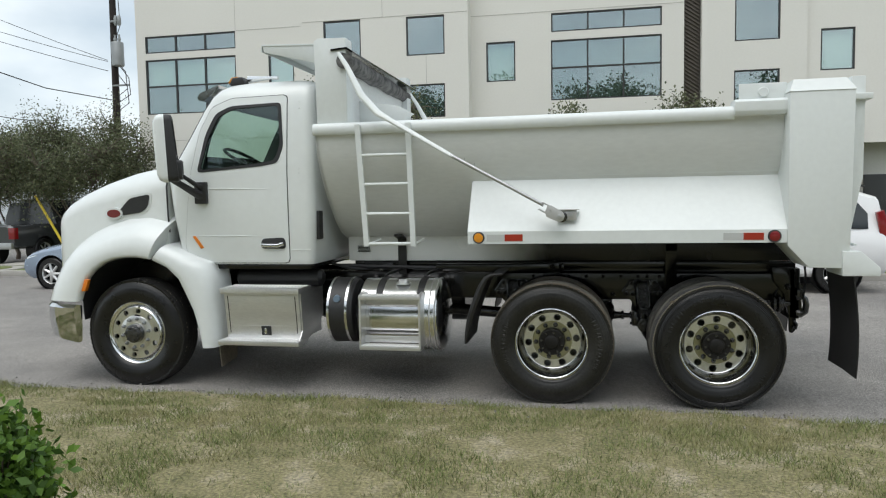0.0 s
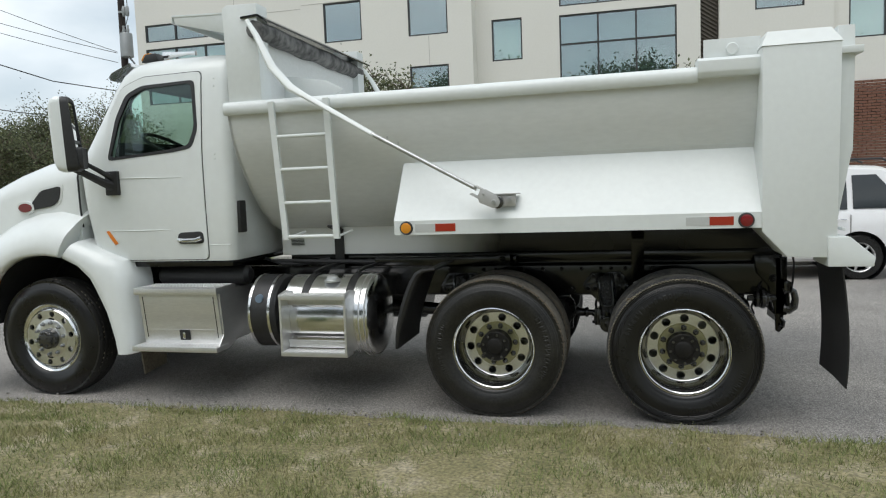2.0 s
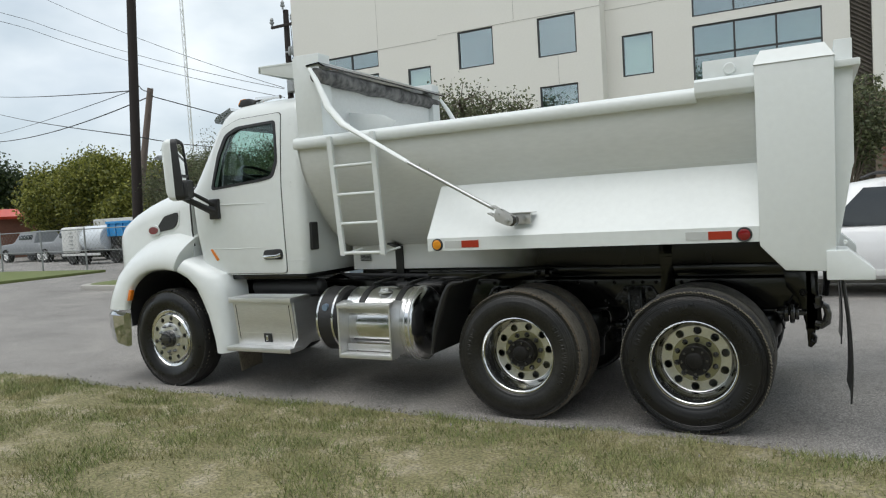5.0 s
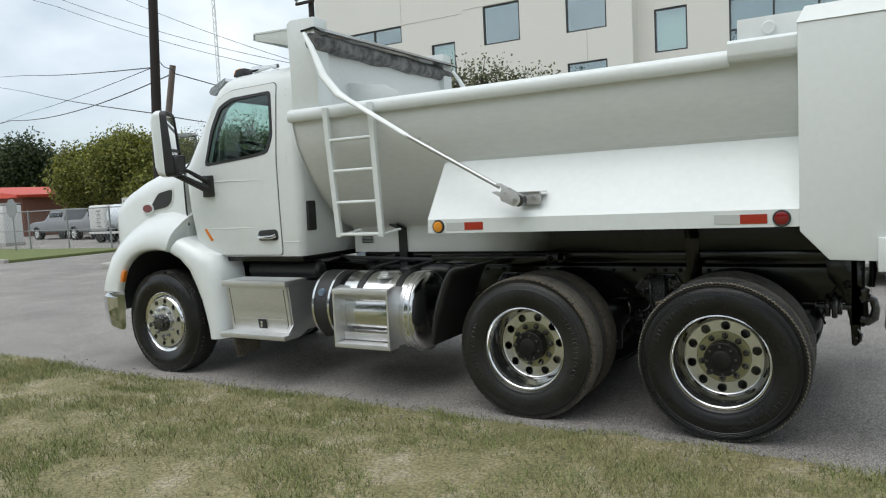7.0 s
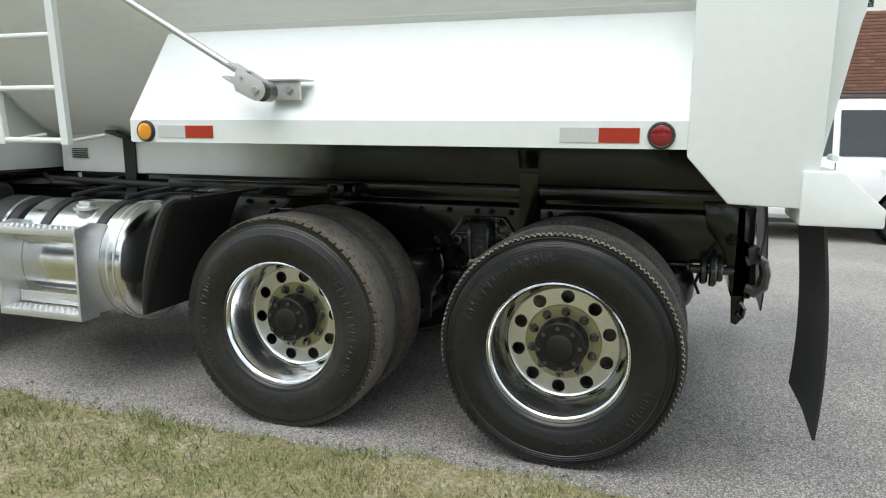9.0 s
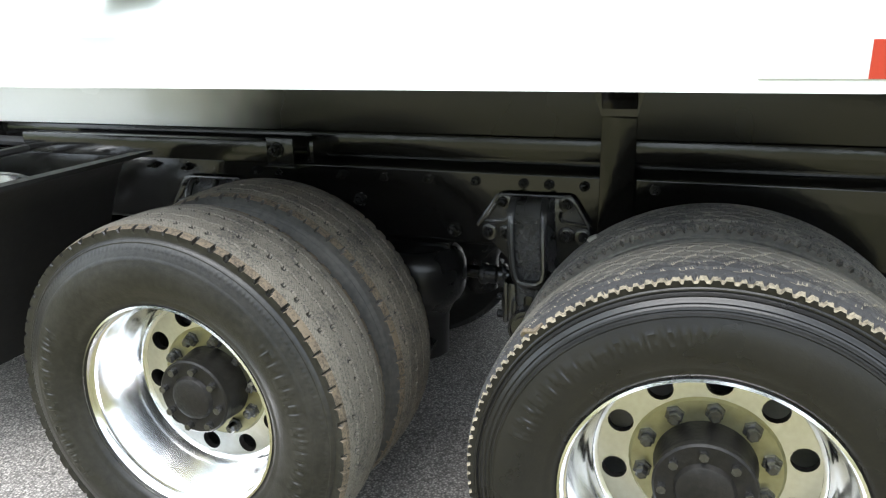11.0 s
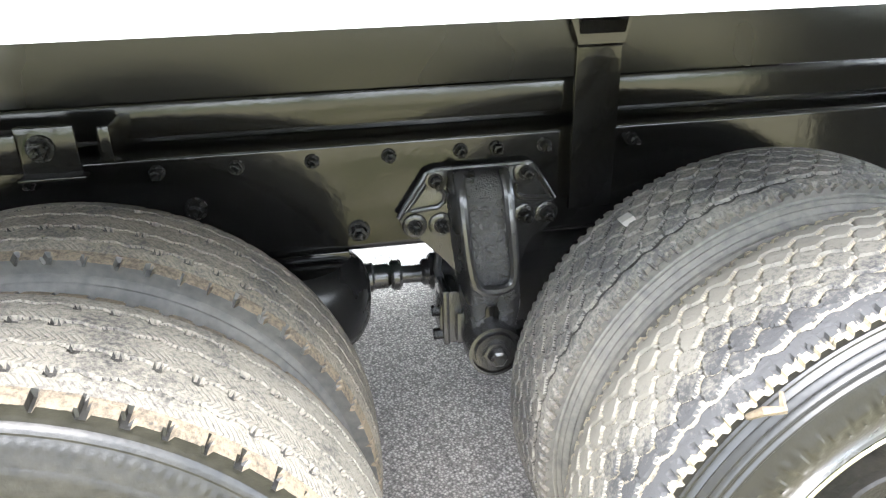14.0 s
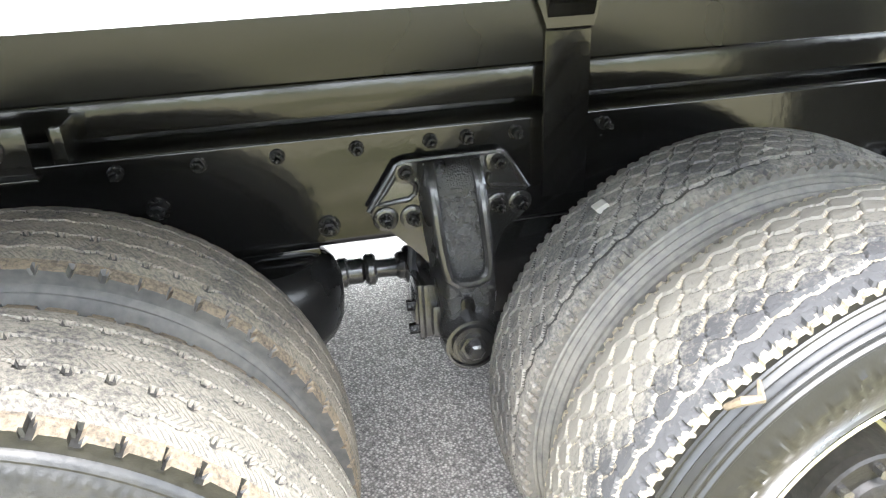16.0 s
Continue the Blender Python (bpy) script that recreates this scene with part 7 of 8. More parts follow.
def suv(x_tail, yc, material, label):
    """Boxy estate facing -x with a roof rack; x_tail is its rear bumper."""
    X = lambda d: x_tail - d
    v = thing("parked_suv", (X(2.3), yc, 0), label, "car")
    hw = 0.92
    stations = [  # distance from the tail, belt, top, roof width share
        (0.00, 0.50, 0.95, 1.02, 0.80), (0.08, 0.34, 0.98, 1.10, 0.88), (0.16, 0.32, 1.04, 1.62, 0.74), (0.50, 0.30, 1.05, 1.73, 0.74), (1.2, 0.28, 1.05, 1.78, 0.75), (2.2, 0.28, 1.03, 1.78, 0.74),
        (2.75, 0.28, 1.02, 1.70, 0.72), (3.25, 0.28, 1.02, 1.08, 0.76), (4.2, 0.32, 0.94, 0.98, 0.76), (4.55, 0.42, 0.78, 0.82, 0.7)]
    rings = []
    for d, sill, belt, top, rw in stations:
        pts = [(0.90, sill), (0.98, sill + 0.08), (1.0, (sill + belt) / 2), (0.985, belt - 0.04), (0.95, belt), ((0.95 + rw) / 2 + 0.03, (belt + top) / 2), (rw + 0.03, top - 0.06), (rw - 0.10, top), (0.3, top + 0.01)]
        rings.append(car_ring(X(d), yc, hw, pts))
    body = part("body", wheel_cuts(loft(rings), (X(0.82), X(3.65)), yc, hw, 0.345), material, v, "glossy body shell", 40)
    for s in (-1, 1):
        def glass(d0, d1, z0, z1, e0=0.0, e1=0.0):
            def yy(z):
                return yc + s * (hw * np.interp(z, [1.04, 1.40, 1.70], [0.952, 0.885, 0.785]) + 0.012)
            bm = loft([[(X(d0 + e0), yy(z1), z1), (X(d1 + e1), yy(z1), z1)], [(X(d0), yy((z0 + z1) / 2), (z0 + z1) / 2), (X(d1 + e1 * 0.4), yy((z0 + z1) / 2), (z0 + z1) / 2)], [(X(d0), yy(z0), z0), (X(d1), yy(z0), z0)]], closed=False)
            part("side_window", bm, mat("car_side_window", (0.02, 0.025, 0.028), 0.06, coat=0.5) if "car_side_window" not in bpy.data.materials else bpy.data.materials["car_side_window"], body, "dark side window")
        glass(0.36, 0.90, 1.09, 1.60, 0.20, 0.0)
        glass(0.98, 1.64, 1.08, 1.64)
        glass(1.72, 2.90, 1.08, 1.64, 0.0, -0.42)
        for d in (1.0, 1.75):
            part("door_handle", tube([(X(d), yc + s * (hw + 0.01), 0.93), (X(d + 0.09), yc + s * (hw + 0.035), 0.935), (X(d + 0.18), yc + s * (hw + 0.01), 0.93)], 0.012, 8), CHROME, body)
        for d in (0.94, 1.68, 2.95):
            part("door_seam", box(X(d) - 0.004, X(d) + 0.004, *sorted((yc + s * (hw - 0.01), yc + s * (hw + 0.003))), 0.42, 1.0), BLACK, body)
        part("rack_rail", tube([(X(0.35), yc + s * 0.62, 1.79), (X(0.45), yc + s * 0.62, 1.84), (X(2.3), yc + s * 0.62, 1.86), (X(2.45), yc + s * 0.62, 1.80)], 0.018, 8), BLACK, body, "black roof rail")
        part("sill_trim", box(X(3.2), X(1.25), *sorted((yc + s * (hw - 0.06), yc + s * (hw + 0.006))), 0.33, 0.42, 0.01), OFFWHITE, body)
        part("tail_lamp", prism([(X(-0.012), 0.86), (X(0.17), 0.88), (X(0.24), 1.36), (X(0.13), 1.40)], "y", *sorted((yc + s * 0.70, yc + s * 0.90)), 0.01), REDLENS, body, "red tail lamp")
        for d in (0.82, 3.65):
            arch(body, X(d), yc + s * (hw - 0.28), 0.345, 0.30, s)
            road_wheel(body, X(d), yc + s * (hw - 0.115), 0.345, 0.23, s > 0)
    for d in (0.8, 1.6):
        part("rack_bar", tube([(X(d), yc - 0.62, 1.855), (X(d), yc + 0.62, 1.855)], 0.015, 8), BLACK, body)
    return v


def sedan(x_nose, yc, material, label):
    X = lambda d: x_nose + (d if d > 0.93 else 0.93 - (0.93 - d) * 0.68)
    v = thing("parked_sedan", (X(2.3), yc, 0), label, "car")
    hw = 0.89
    stations = [(0.0, 0.32, 0.60, 0.66, 0.66), (0.05, 0.26, 0.66, 0.72, 0.76), (0.2, 0.22, 0.72, 0.79, 0.80), (0.6, 0.22, 0.79, 0.87, 0.80), (1.35, 0.22, 0.90, 0.97, 0.78), (2.05, 0.22, 0.93, 1.36, 0.66), (2.7, 0.22, 0.94, 1.43, 0.66), (3.4, 0.22, 0.95, 1.36, 0.66), (4.1, 0.24, 0.95, 1.02, 0.74), (4.6, 0.36, 0.9, 0.95, 0.7)]
    rings = []
    for d, sill, belt, top, rw in stations:
        pts = [(0.9, sill), (0.985, sill + 0.08), (1.0, (sill + belt) / 2), (0.98, belt - 0.04), (0.93, belt), ((0.93 + rw) / 2, (belt + top) / 2), (rw, top - 0.04), (rw - 0.12, top), (0.3, top + 0.01)]
        rings.append(car_ring(X(d), yc, hw, pts))
    body = part("body", wheel_cuts(loft(rings), (X(0.93), X(3.65)), yc, hw, 0.325), material, v, "glossy body shell", 40)
    for s in (-1, 1):
        part("head_lamp", prism([(X(0.06), 0.56), (X(0.42), 0.62), (X(0.50), 0.72), (X(0.10), 0.66)], "y", *sorted((yc + s * 0.60, yc + s * 0.875)), 0.012), CHROME, body, "clear head lamp")
        part("side_window", box(X(2.0), X(3.5), *sorted((yc + s * 0.70, yc + s * 0.745)), 0.98, 1.30, 0.01), CARGLASS, body)
        for d in (0.93, 3.65):
            arch(body, X(d), yc + s * (hw - 0.26), 0.325, 0.28, s)
            road_wheel(body, X(d), yc + s * (hw - 0.11), 0.325, 0.22, s > 0)
    return v


def pickup(x_tail, yc, material, label):
    X = lambda d: x_tail - d
    v = thing("parked_pickup", (X(2.7), yc, 0), label, "car")
    hw = 0.98
    rings = []
    for d, sill, belt, top, rw in [(0, 0.55, 1.10, 1.12, 0.9), (0.06, 0.5, 1.16, 1.18, 0.9), (1.7, 0.45, 1.16, 1.18, 0.9), (1.72, 0.45, 1.16, 1.80, 0.72), (2.0, 0.45, 1.16, 1.90, 0.72), (3.3, 0.45, 1.16, 1.88, 0.72), (4.0, 0.45, 1.14, 1.2, 0.8), (5.2, 0.5, 1.08, 1.12, 0.8), (5.5, 0.6, 0.95, 1.0, 0.7)]:
        pts = [(0.9, sill), (0.99, sill + 0.08), (1.0, (sill + belt) / 2), (0.985, belt - 0.04), (0.95, belt), ((0.95 + rw) / 2, (belt + top) / 2), (rw, top - 0.04), (rw - 0.1, top), (0.3, top + 0.01)]
        rings.append(car_ring(X(d), yc, hw, pts))
    body = part("body", wheel_cuts(loft(rings), (X(1.15), X(4.6)), yc, hw, 0.38), material, v, "dark grey body", 40)
    for s in (-1, 1):
        part("tail_lamp", box(X(0.14), X(-0.012), *sorted((yc + s * 0.80, yc + s * 0.995)), 0.78, 1.10, 0.01), REDLENS, body, "red tail lamp")
        part("side_window", box(X(3.3), X(1.95), *sorted((yc + s * 0.78, yc + s * 0.86)), 1.25, 1.68, 0.02), CARGLASS, body)
        for d in (1.15, 4.6):
            arch(body, X(d), yc + s * (hw - 0.30), 0.38, 0.32, s)
            road_wheel(body, X(d), yc + s * (hw - 0.13), 0.38, 0.25, s > 0)
    part("bumper", box(X(0.02), X(-0.10), yc - 0.95, yc + 0.95, 0.5, 0.68, 0.03), STEEL, body)
    return v


suv(4.55, 8.15, SUVWHITE, "white estate car with roof rack parked at far kerb")
sedan(-12.05, 7.75, CARBLUE, "silver-blue saloon parked at the far kerb")
pickup(-14.5, 14.2, CARGREY, "dark grey pickup truck parked in the side street").rotation_euler = (0, 0, -math.pi / 2)
van = thing("box_van", (-25.4, 22.5, 0), "pale blue-grey van parked in the side street", "van")
vb = part("body", box(-26.6, -24.2, 20.0, 25.2, 0.45, 2.6, 0.12, 3), TANKWHITE, van)
part("rear_window", box(-26.2, -24.6, 19.985, 20.02, 1.45, 2.05, 0.02), CARGLASS, vb, "dark rear window")
part("bumper", box(-26.5, -24.3, 19.9, 20.05, 0.45, 0.65, 0.03), BLACK, vb)
for x in (-26.35, -24.45):
    for y in (21.0, 24.2):
        part("wheel", cyl((x, y, 0.34), 0.34, 0.22, "x", 28, 0.03), RUBBER, vb, "black van tyre")


# ---- poles, wires, street lamp ----
def pole(name, x, y, h, r0, r1, material, label, lean=(0, 0)):
    p = thing(name, (x, y, 0), label, "utility pole")
    part("shaft", tube([(x + lean[0] * t, y + lean[1] * t, h * t - 0.02) for t in (0, 0.25, 0.5, 0.75, 1.0)], [r0 + (r1 - r0) * t for t in (0, 0.25, 0.5, 0.75, 1.0)], 14), material, p)
    return p


pa = pole("utility_pole", -20.40, 22.0, 11.5, 0.17, 0.13, POLE, "dark wooden utility pole with a grey transformer", (0.1, 0))
tr = part("transformer", lathe([(0, 0.22), (0.03, 0.25), (0.95, 0.25), (1.0, 0.23), (1.03, 0.1)], (-20.02, 21.8, 7.6), "z", 24), GALV, pa, "grey transformer can")
for dx in (-0.1, 0.1):
    part("bushing", lathe([(0, 0.05), (0.12, 0.07), (0.2, 0.04), (0.3, 0.05)], (-20.02 + dx, 21.8, 8.62), "z", 10), GALV, tr)
part("crossarm", box(-21.05, -19.75, 21.75, 21.85, 10.68, 10.80, 0.01), POLE, pa)
for x, z in ((-21.0, 10.8), (-19.8, 10.8), (-20.3, 11.48)):
    part("insulator", lathe([(0, 0.05), (0.1, 0.05), (0.12, 0.10), (0.2, 0.11), (0.22, 0.06), (0.3, 0.09), (0.4, 0.04)], (x, 21.8, z), "z", 10), GALV, pa)
br = part("switch_bracket", box(-20.3, -19.85, 21.76, 21.84, 9.45, 9.53, 0.01), GALV, pa)
for x in (-20.05, -19.88):
    part("cut_out", lathe([(0, 0.05), (0.08, 0.08), (0.3, 0.08), (0.42, 0.05)], (x, 21.8, 9.3), "z", 8), GALV, br)
part("lead_wire", tube([(-20.02, 21.8, 8.9), (-19.85, 21.8, 9.3), (-19.9, 21.8, 10.7)], 0.015, 6), CABLE, pa)
for dx, dz in ((0.0, 0.0), (0.14, -0.25), (0.05, -0.6)):
    part("lead_wire", tube([(-20.0 + dx, 21.7, 7.8 + dz), (-19.55 + dx, 21.6, 7.3 + dz), (-19.5 + dx, 21.6, 6.6 + dz), (-20.2, 21.7, 6.2 + dz)], 0.018, 6), CABLE, pa)
part("service_bracket", box(-20.3, -19.5, 21.72, 21.80, 6.75, 6.82, 0.01), GALV, pa)
pole("utility_pole", -18.92, 11.6, 14.0, 0.17, 0.13, POLE, "tall dark wooden utility pole at the street corner", (1.0, 0.0))
pole("leaning_pole", -22.2, 14.0, 6.9, 0.15, 0.11, GREYPOLE, "short weathered grey pole, leaning", (1.74, 0.0))
pole("utility_pole", -17.9, 26.0, 8.6, 0.12, 0.09, POLE, "slim wooden pole beside the building")
lampost = thing("street_lamp", (-17.3, 12.0, 0), "grey street lamp post with a flat head", "street lamp")
part("post", tube([(-17.3, 12.0, 0), (-17.3, 12.0, 3.9)], [0.07, 0.05], 12), GALV, lampost)
part("lamp_head", prism([(-18.15, 3.98), (-17.95, 4.06), (-17.4, 4.04), (-17.25, 3.94), (-17.4, 3.90), (-18.05, 3.92)], "y", 11.88, 12.12, 0.02), GALV, lampost, "flat grey lamp head")
mast = thing("radio_mast", (-109.0, 100.0, 0), "thin lattice radio mast far away", "mast")
for k in range(3):
    a = 2 * math.pi * k / 3
    part("leg", tube([(-109 + 0.35 * math.cos(a), 100 + 0.35 * math.sin(a), 0), (-109 + 0.35 * math.cos(a), 100 + 0.35 * math.sin(a), 75)], 0.05, 6), OFFWHITE, mast)
bm = bmesh.new()
for i in range(50):
    for k in range(3):
        a, b = 2 * math.pi * k / 3, 2 * math.pi * (k + 1) / 3
        tube([(-109 + 0.35 * math.cos(a), 100 + 0.35 * math.sin(a), 1.5 * i), (-109 + 0.35 * math.cos(b), 100 + 0.35 * math.sin(b), 1.5 * i + 1.5)], 0.03, 4, bm)
part("lattice", bm, OFFWHITE, mast)


def wire(a, b, sag, r=0.016):
    a, b = Vector(a), Vector(b)
    pts = [a.lerp(b, i / 16) - Vector((0, 0, sag * 4 * (i / 16) * (1 - i / 16))) for i in range(17)] + [a + (b - a) * 2.6]
    solo("overhead_wire", tube([p - a for p in pts], r, 5), CABLE, "thin black overhead wire strung between poles", "wire", at=(0, 0, 0), group="overhead wires").location = a


wire((-18.6, 11.6, 6.25), (-54.0, 28.4, 12.4), 0.1, 0.02)
wire((-18.6, 11.6, 6.25), (-54.2, 28.4, 9.55), 0.1, 0.014)
solo("overhead_wire", tube([(-18.45, 11.6, 6.6), (-19.5, 12.8, 6.55), (-20.46, 14.0, 6.7)], 0.016, 5), CABLE, "thin black overhead wire strung between poles", "wire", group="overhead wires")
solo("overhead_wire", tube([(-20.5, 14.0, 6.6), (-20.45, 18.0, 6.15), (-20.4, 22.0, 6.2)], 0.02, 5), CABLE, "thin black overhead wire strung between poles", "wire", group="overhead wires")
wire((-20.4, 14.0, 6.6), (-52.5, 26.0, 8.64), 0.5, 0.024)
wire((-18.6, 11.6, 4.75), (-24.5, 22.0, 5.5), 0.1, 0.018)
wire((-18.6, 11.6, 4.75), (-54.0, 28.4, 11.1), 0.1, 0.02)
wire((-20.6, 21.9, 7.9), (-38.0, 21.0, 15.6), 0.3, 0.013)
wire((-20.6, 21.9, 7.85), (-38.0, 21.0, 13.9), 0.3, 0.013)
wire((-20.6, 21.9, 7.45), (-38.0, 21.0, 13.4), 0.3, 0.013)


# ---- yard beyond the side street ----
yard_fence = thing("chain_link_fence", (-30, 14.2, 0), "grey chain-link fence along the yard", "fence")
bm = bmesh.new()
L0, L1, zt = -60.0, -19.4, 1.75
n = 172
for i in range(n):
    x = L0 + (L1 - L0) * i / n
    for s in (1, -1):
        tube([(x, 14.2, 0.03), (x + s * 1.72, 14.2, zt)], 0.0035, 3, bm)
mesh_part = part("wire_mesh", bm, GALV, yard_fence, "diamond wire mesh")
tagged(mesh_part, kind="stuff")
for i in range(15):
    x = -19.4 - 2.9 * i
    part("post", tube([(x, 14.2, 0), (x, 14.2, 1.85)], 0.035, 8), GALV, yard_fence)
part("top_rail", tube([(L0, 14.2, 1.78), (L1, 14.2, 1.78)], 0.022, 8), GALV, yard_fence)
part("mid_rail", tube([(L0, 14.2, 0.9), (L1, 14.2, 0.9)], 0.018, 8), GALV, yard_fence)

tk = thing("tank_trailer", (-31.95, 19.5, 0), "pale blue-white tank trailer parked in the yard", "trailer")
part("tank", lathe([(-32.35, 0.001), (-32.33, 0.60), (-32.25, 0.68), (-30.70, 0.68), (-30.55, 0.60), (-30.53, 0.001)], (0, 19.5, 1.28), "x", 32), TANKWHITE, tk)
eb = part("end_box", box(-33.40, -32.05, 18.72, 20.3, 0.60, 1.95, 0.16, 3), OFFWHITE, tk, "white rear housing")
for i in range(5):
    part("step_rung", box(-32.70, -32.40, 18.68, 18.72, 0.85 + 0.2 * i, 0.88 + 0.2 * i, 0.004), GALV, eb)
part("side_rail", box(-33.45, -30.45, 18.74, 18.80, 0.46, 0.58, 0.01), OFFWHITE, tk)
part("chassis", box(-33.35, -30.55, 19.0, 20.0, 0.35, 0.62), CHASSIS, tk)
for x in (-32.85, -31.95):
    part("wheel", cyl((x, 19.0, 0.40), 0.40, 0.28, "y", 28, 0.03), RUBBER, tk, "black trailer tyre")
bl = thing("blue_dump_trailer", (-29.6, 20.0, 0), "bright blue dump trailer parked in the yard", "trailer")
bb = part("bed", box(-30.45, -28.75, 19.3, 20.7, 1.36, 2.10, 0.03), BLUEPAINT, bl, "bright blue steel bed")
part("rim", box(-30.5, -28.7, 19.23, 19.3, 2.0, 2.12, 0.015), BLUEPAINT, bb)
for i in range(4):
    part("rib", box(-30.42 + 0.53 * i, -30.33 + 0.53 * i, 19.24, 19.3, 1.38, 2.0), BLUEPAINT, bb)
part("chassis", box(-30.4, -28.8, 19.4, 20.6, 0.75, 1.35), CHASSIS, bl)
for x in (-30.0, -29.2):
    part("wheel", cyl((x, 19.4, 0.45), 0.45, 0.28, "y", 28, 0.03), RUBBER, bl, "black trailer tyre")
wt = thing("white_trailer", (-31.0, 27.0, 0), "long off-white box trailer in the yard", "trailer")
part("body", box(-40.6, -28.0, 26.0, 28.4, 0.9, 2.45, 0.05), OFFWHITE, wt)
for i in range(16):
    part("side_rib", box(-40.4 + 0.78 * i, -40.34 + 0.78 * i, 25.97, 26.0, 1.0, 2.38), OFFWHITE, wt)
part("landing_frame", box(-39.6, -29.0, 26.5, 28.0, 0.0, 0.9), CHASSIS, wt)
for x, y, sx, h, m, lab in ((-41.5, 17.5, 1.5, 2.7, OFFWHITE, "white utility cabinet in the yard"), (-46.8, 17.2, 1.6, 1.9, CANOPYGREY, "grey utility cabinet in the yard"), (-39.2, 17.8, 1.0, 2.2, OFFWHITE, "small white cabinet in the yard")):
    c = thing("utility_cabinet", (x, y, 0), lab, "cabinet", group="yard cabinets")
    b = part("body", box(x - sx / 2, x + sx / 2, y - 0.5, y + 0.5, 0.15, h, 0.03), m, c)
    for k in (-0.25, 0.25):
        part("door", box(x + k * sx - sx * 0.2, x + k * sx + sx * 0.2, y - 0.515, y - 0.495, 0.3, h - 0.15, 0.005), m, b)
    part("plinth", box(x - sx / 2 - 0.05, x + sx / 2 + 0.05, y - 0.55, y + 0.55, 0.0, 0.15), CONCRETE, c)
sg = thing("stop_sign", (-30.4, 13.2, 0), "back of an octagonal road sign on a post", "road sign")
part("plate", prism([(-30.4 + 0.42 * math.cos(radians(22.5 + 45 * k)), 1.95 + 0.42 * math.sin(radians(22.5 + 45 * k))) for k in range(8)], "y", 13.16, 13.175), GALV, sg, "bare metal sign back")
part("post", tube([(-30.4, 13.2, 0), (-30.4, 13.2, 2.35)], 0.03, 8), GALV, sg)
wh = thing("warehouse", (-62.0, 31.0, 0), "low warehouse with a red metal roof", "building")
part("wall", box(-70, -53.8, 27, 37, 0, 3.05), BRICK, wh, "brown brick wall")
part("roof", prism([(-70.6, 3.0), (-53.4, 3.0), (-53.4, 3.2), (-62, 4.1), (-70.6, 3.2)], "y", 26.4, 37.6), REDROOF, wh, "red metal roof")
part("canopy", box(-68, -54, 24.0, 27.0, 2.5, 2.62), OFFWHITE, wh)
for x in (-67, -61, -55):
    part("canopy_post", box(x - 0.08, x + 0.08, 24.1, 24.26, 0, 2.5), GALV, wh)
part("door", box(-60, -57.5, 26.95, 27.02, 0, 2.5), CANOPYGREY, wh)
part("low_wall", box(-46.9, -40.5, 30, 36, 0, 3.2), OFFWHITE, wh)
for i, x in enumerate((-37.5, -43.0)):
    pickup(x + 3.0, 22.5 + i, CANOPYGREY, "grey pickup truck parked in the yard")


# ---- trees and bushes ----
def leaves(centres, n, spread, size, rng):
    """Small pointed leaves round the twig ends: places and faces."""
    c = np.repeat(np.array(centres, float), n, 0)
    m = len(c)
    p = c + rng.normal(0, spread, (m, 3))
    u = rng.normal(0, 1, (m, 3))
    u /= np.linalg.norm(u, axis=1, keepdims=True) + 1e-9
    w = np.cross(u, rng.normal(0, 1, (m, 3)))
    w /= np.linalg.norm(w, axis=1, keepdims=True) + 1e-9
    s = size * rng.uniform(0.6, 1.3, (m, 1))
    v = np.stack([p, p + u * s * 0.5 + w * s * 0.28, p + u * s, p + u * s * 0.5 - w * s * 0.28], 1).reshape(-1, 3)
    return v, np.arange(4 * m).reshape(-1, 4)


def flat_mesh(name, v, f, material, parent, label=""):
    """A mesh of many loose faces under a thing; v in world places."""
    k = f.shape[1]
    me = bpy.data.meshes.new(name)
    me.vertices.add(len(v))
    me.vertices.foreach_set("co", (v - np.array(ORIGIN[parent])).ravel())
    me.loops.add(f.size)
    me.loops.foreach_set("vertex_index", f.ravel().astype(np.int32))
    me.polygons.add(len(f))
    me.polygons.foreach_set("loop_start", np.arange(0, f.size, k, dtype=np.int32))
    me.polygons.foreach_set("loop_total", np.full(len(f), k, np.int32))
    me.materials.append(material)
    me.update(calc_edges=True)
    ob = new(name, me)
    ob.parent = parent
    return tagged(ob, label)


def twig(vs, fs, pts, rs, n=4):
    """Adds a thin tapered bar to lists of places and faces."""
    side = None
    base = len(vs)
    for i, p in enumerate(pts):
        d = (pts[min(i + 1, len(pts) - 1)] - pts[max(i - 1, 0)]).normalized()
        side = d.orthogonal().normalized() if side is None else (side - d * side.dot(d)).normalized()
        up = d.cross(side)
        for k in range(n):
            a = 2 * math.pi * k / n
            vs.append((p + (side * math.cos(a) + up * math.sin(a)) * rs[i])[:])
    for i in range(len(pts) - 1):
        for k in range(n):
            q = base + i * n
            fs.append((q + k, q + (k + 1) % n, q + n + (k + 1) % n, q + n + k))


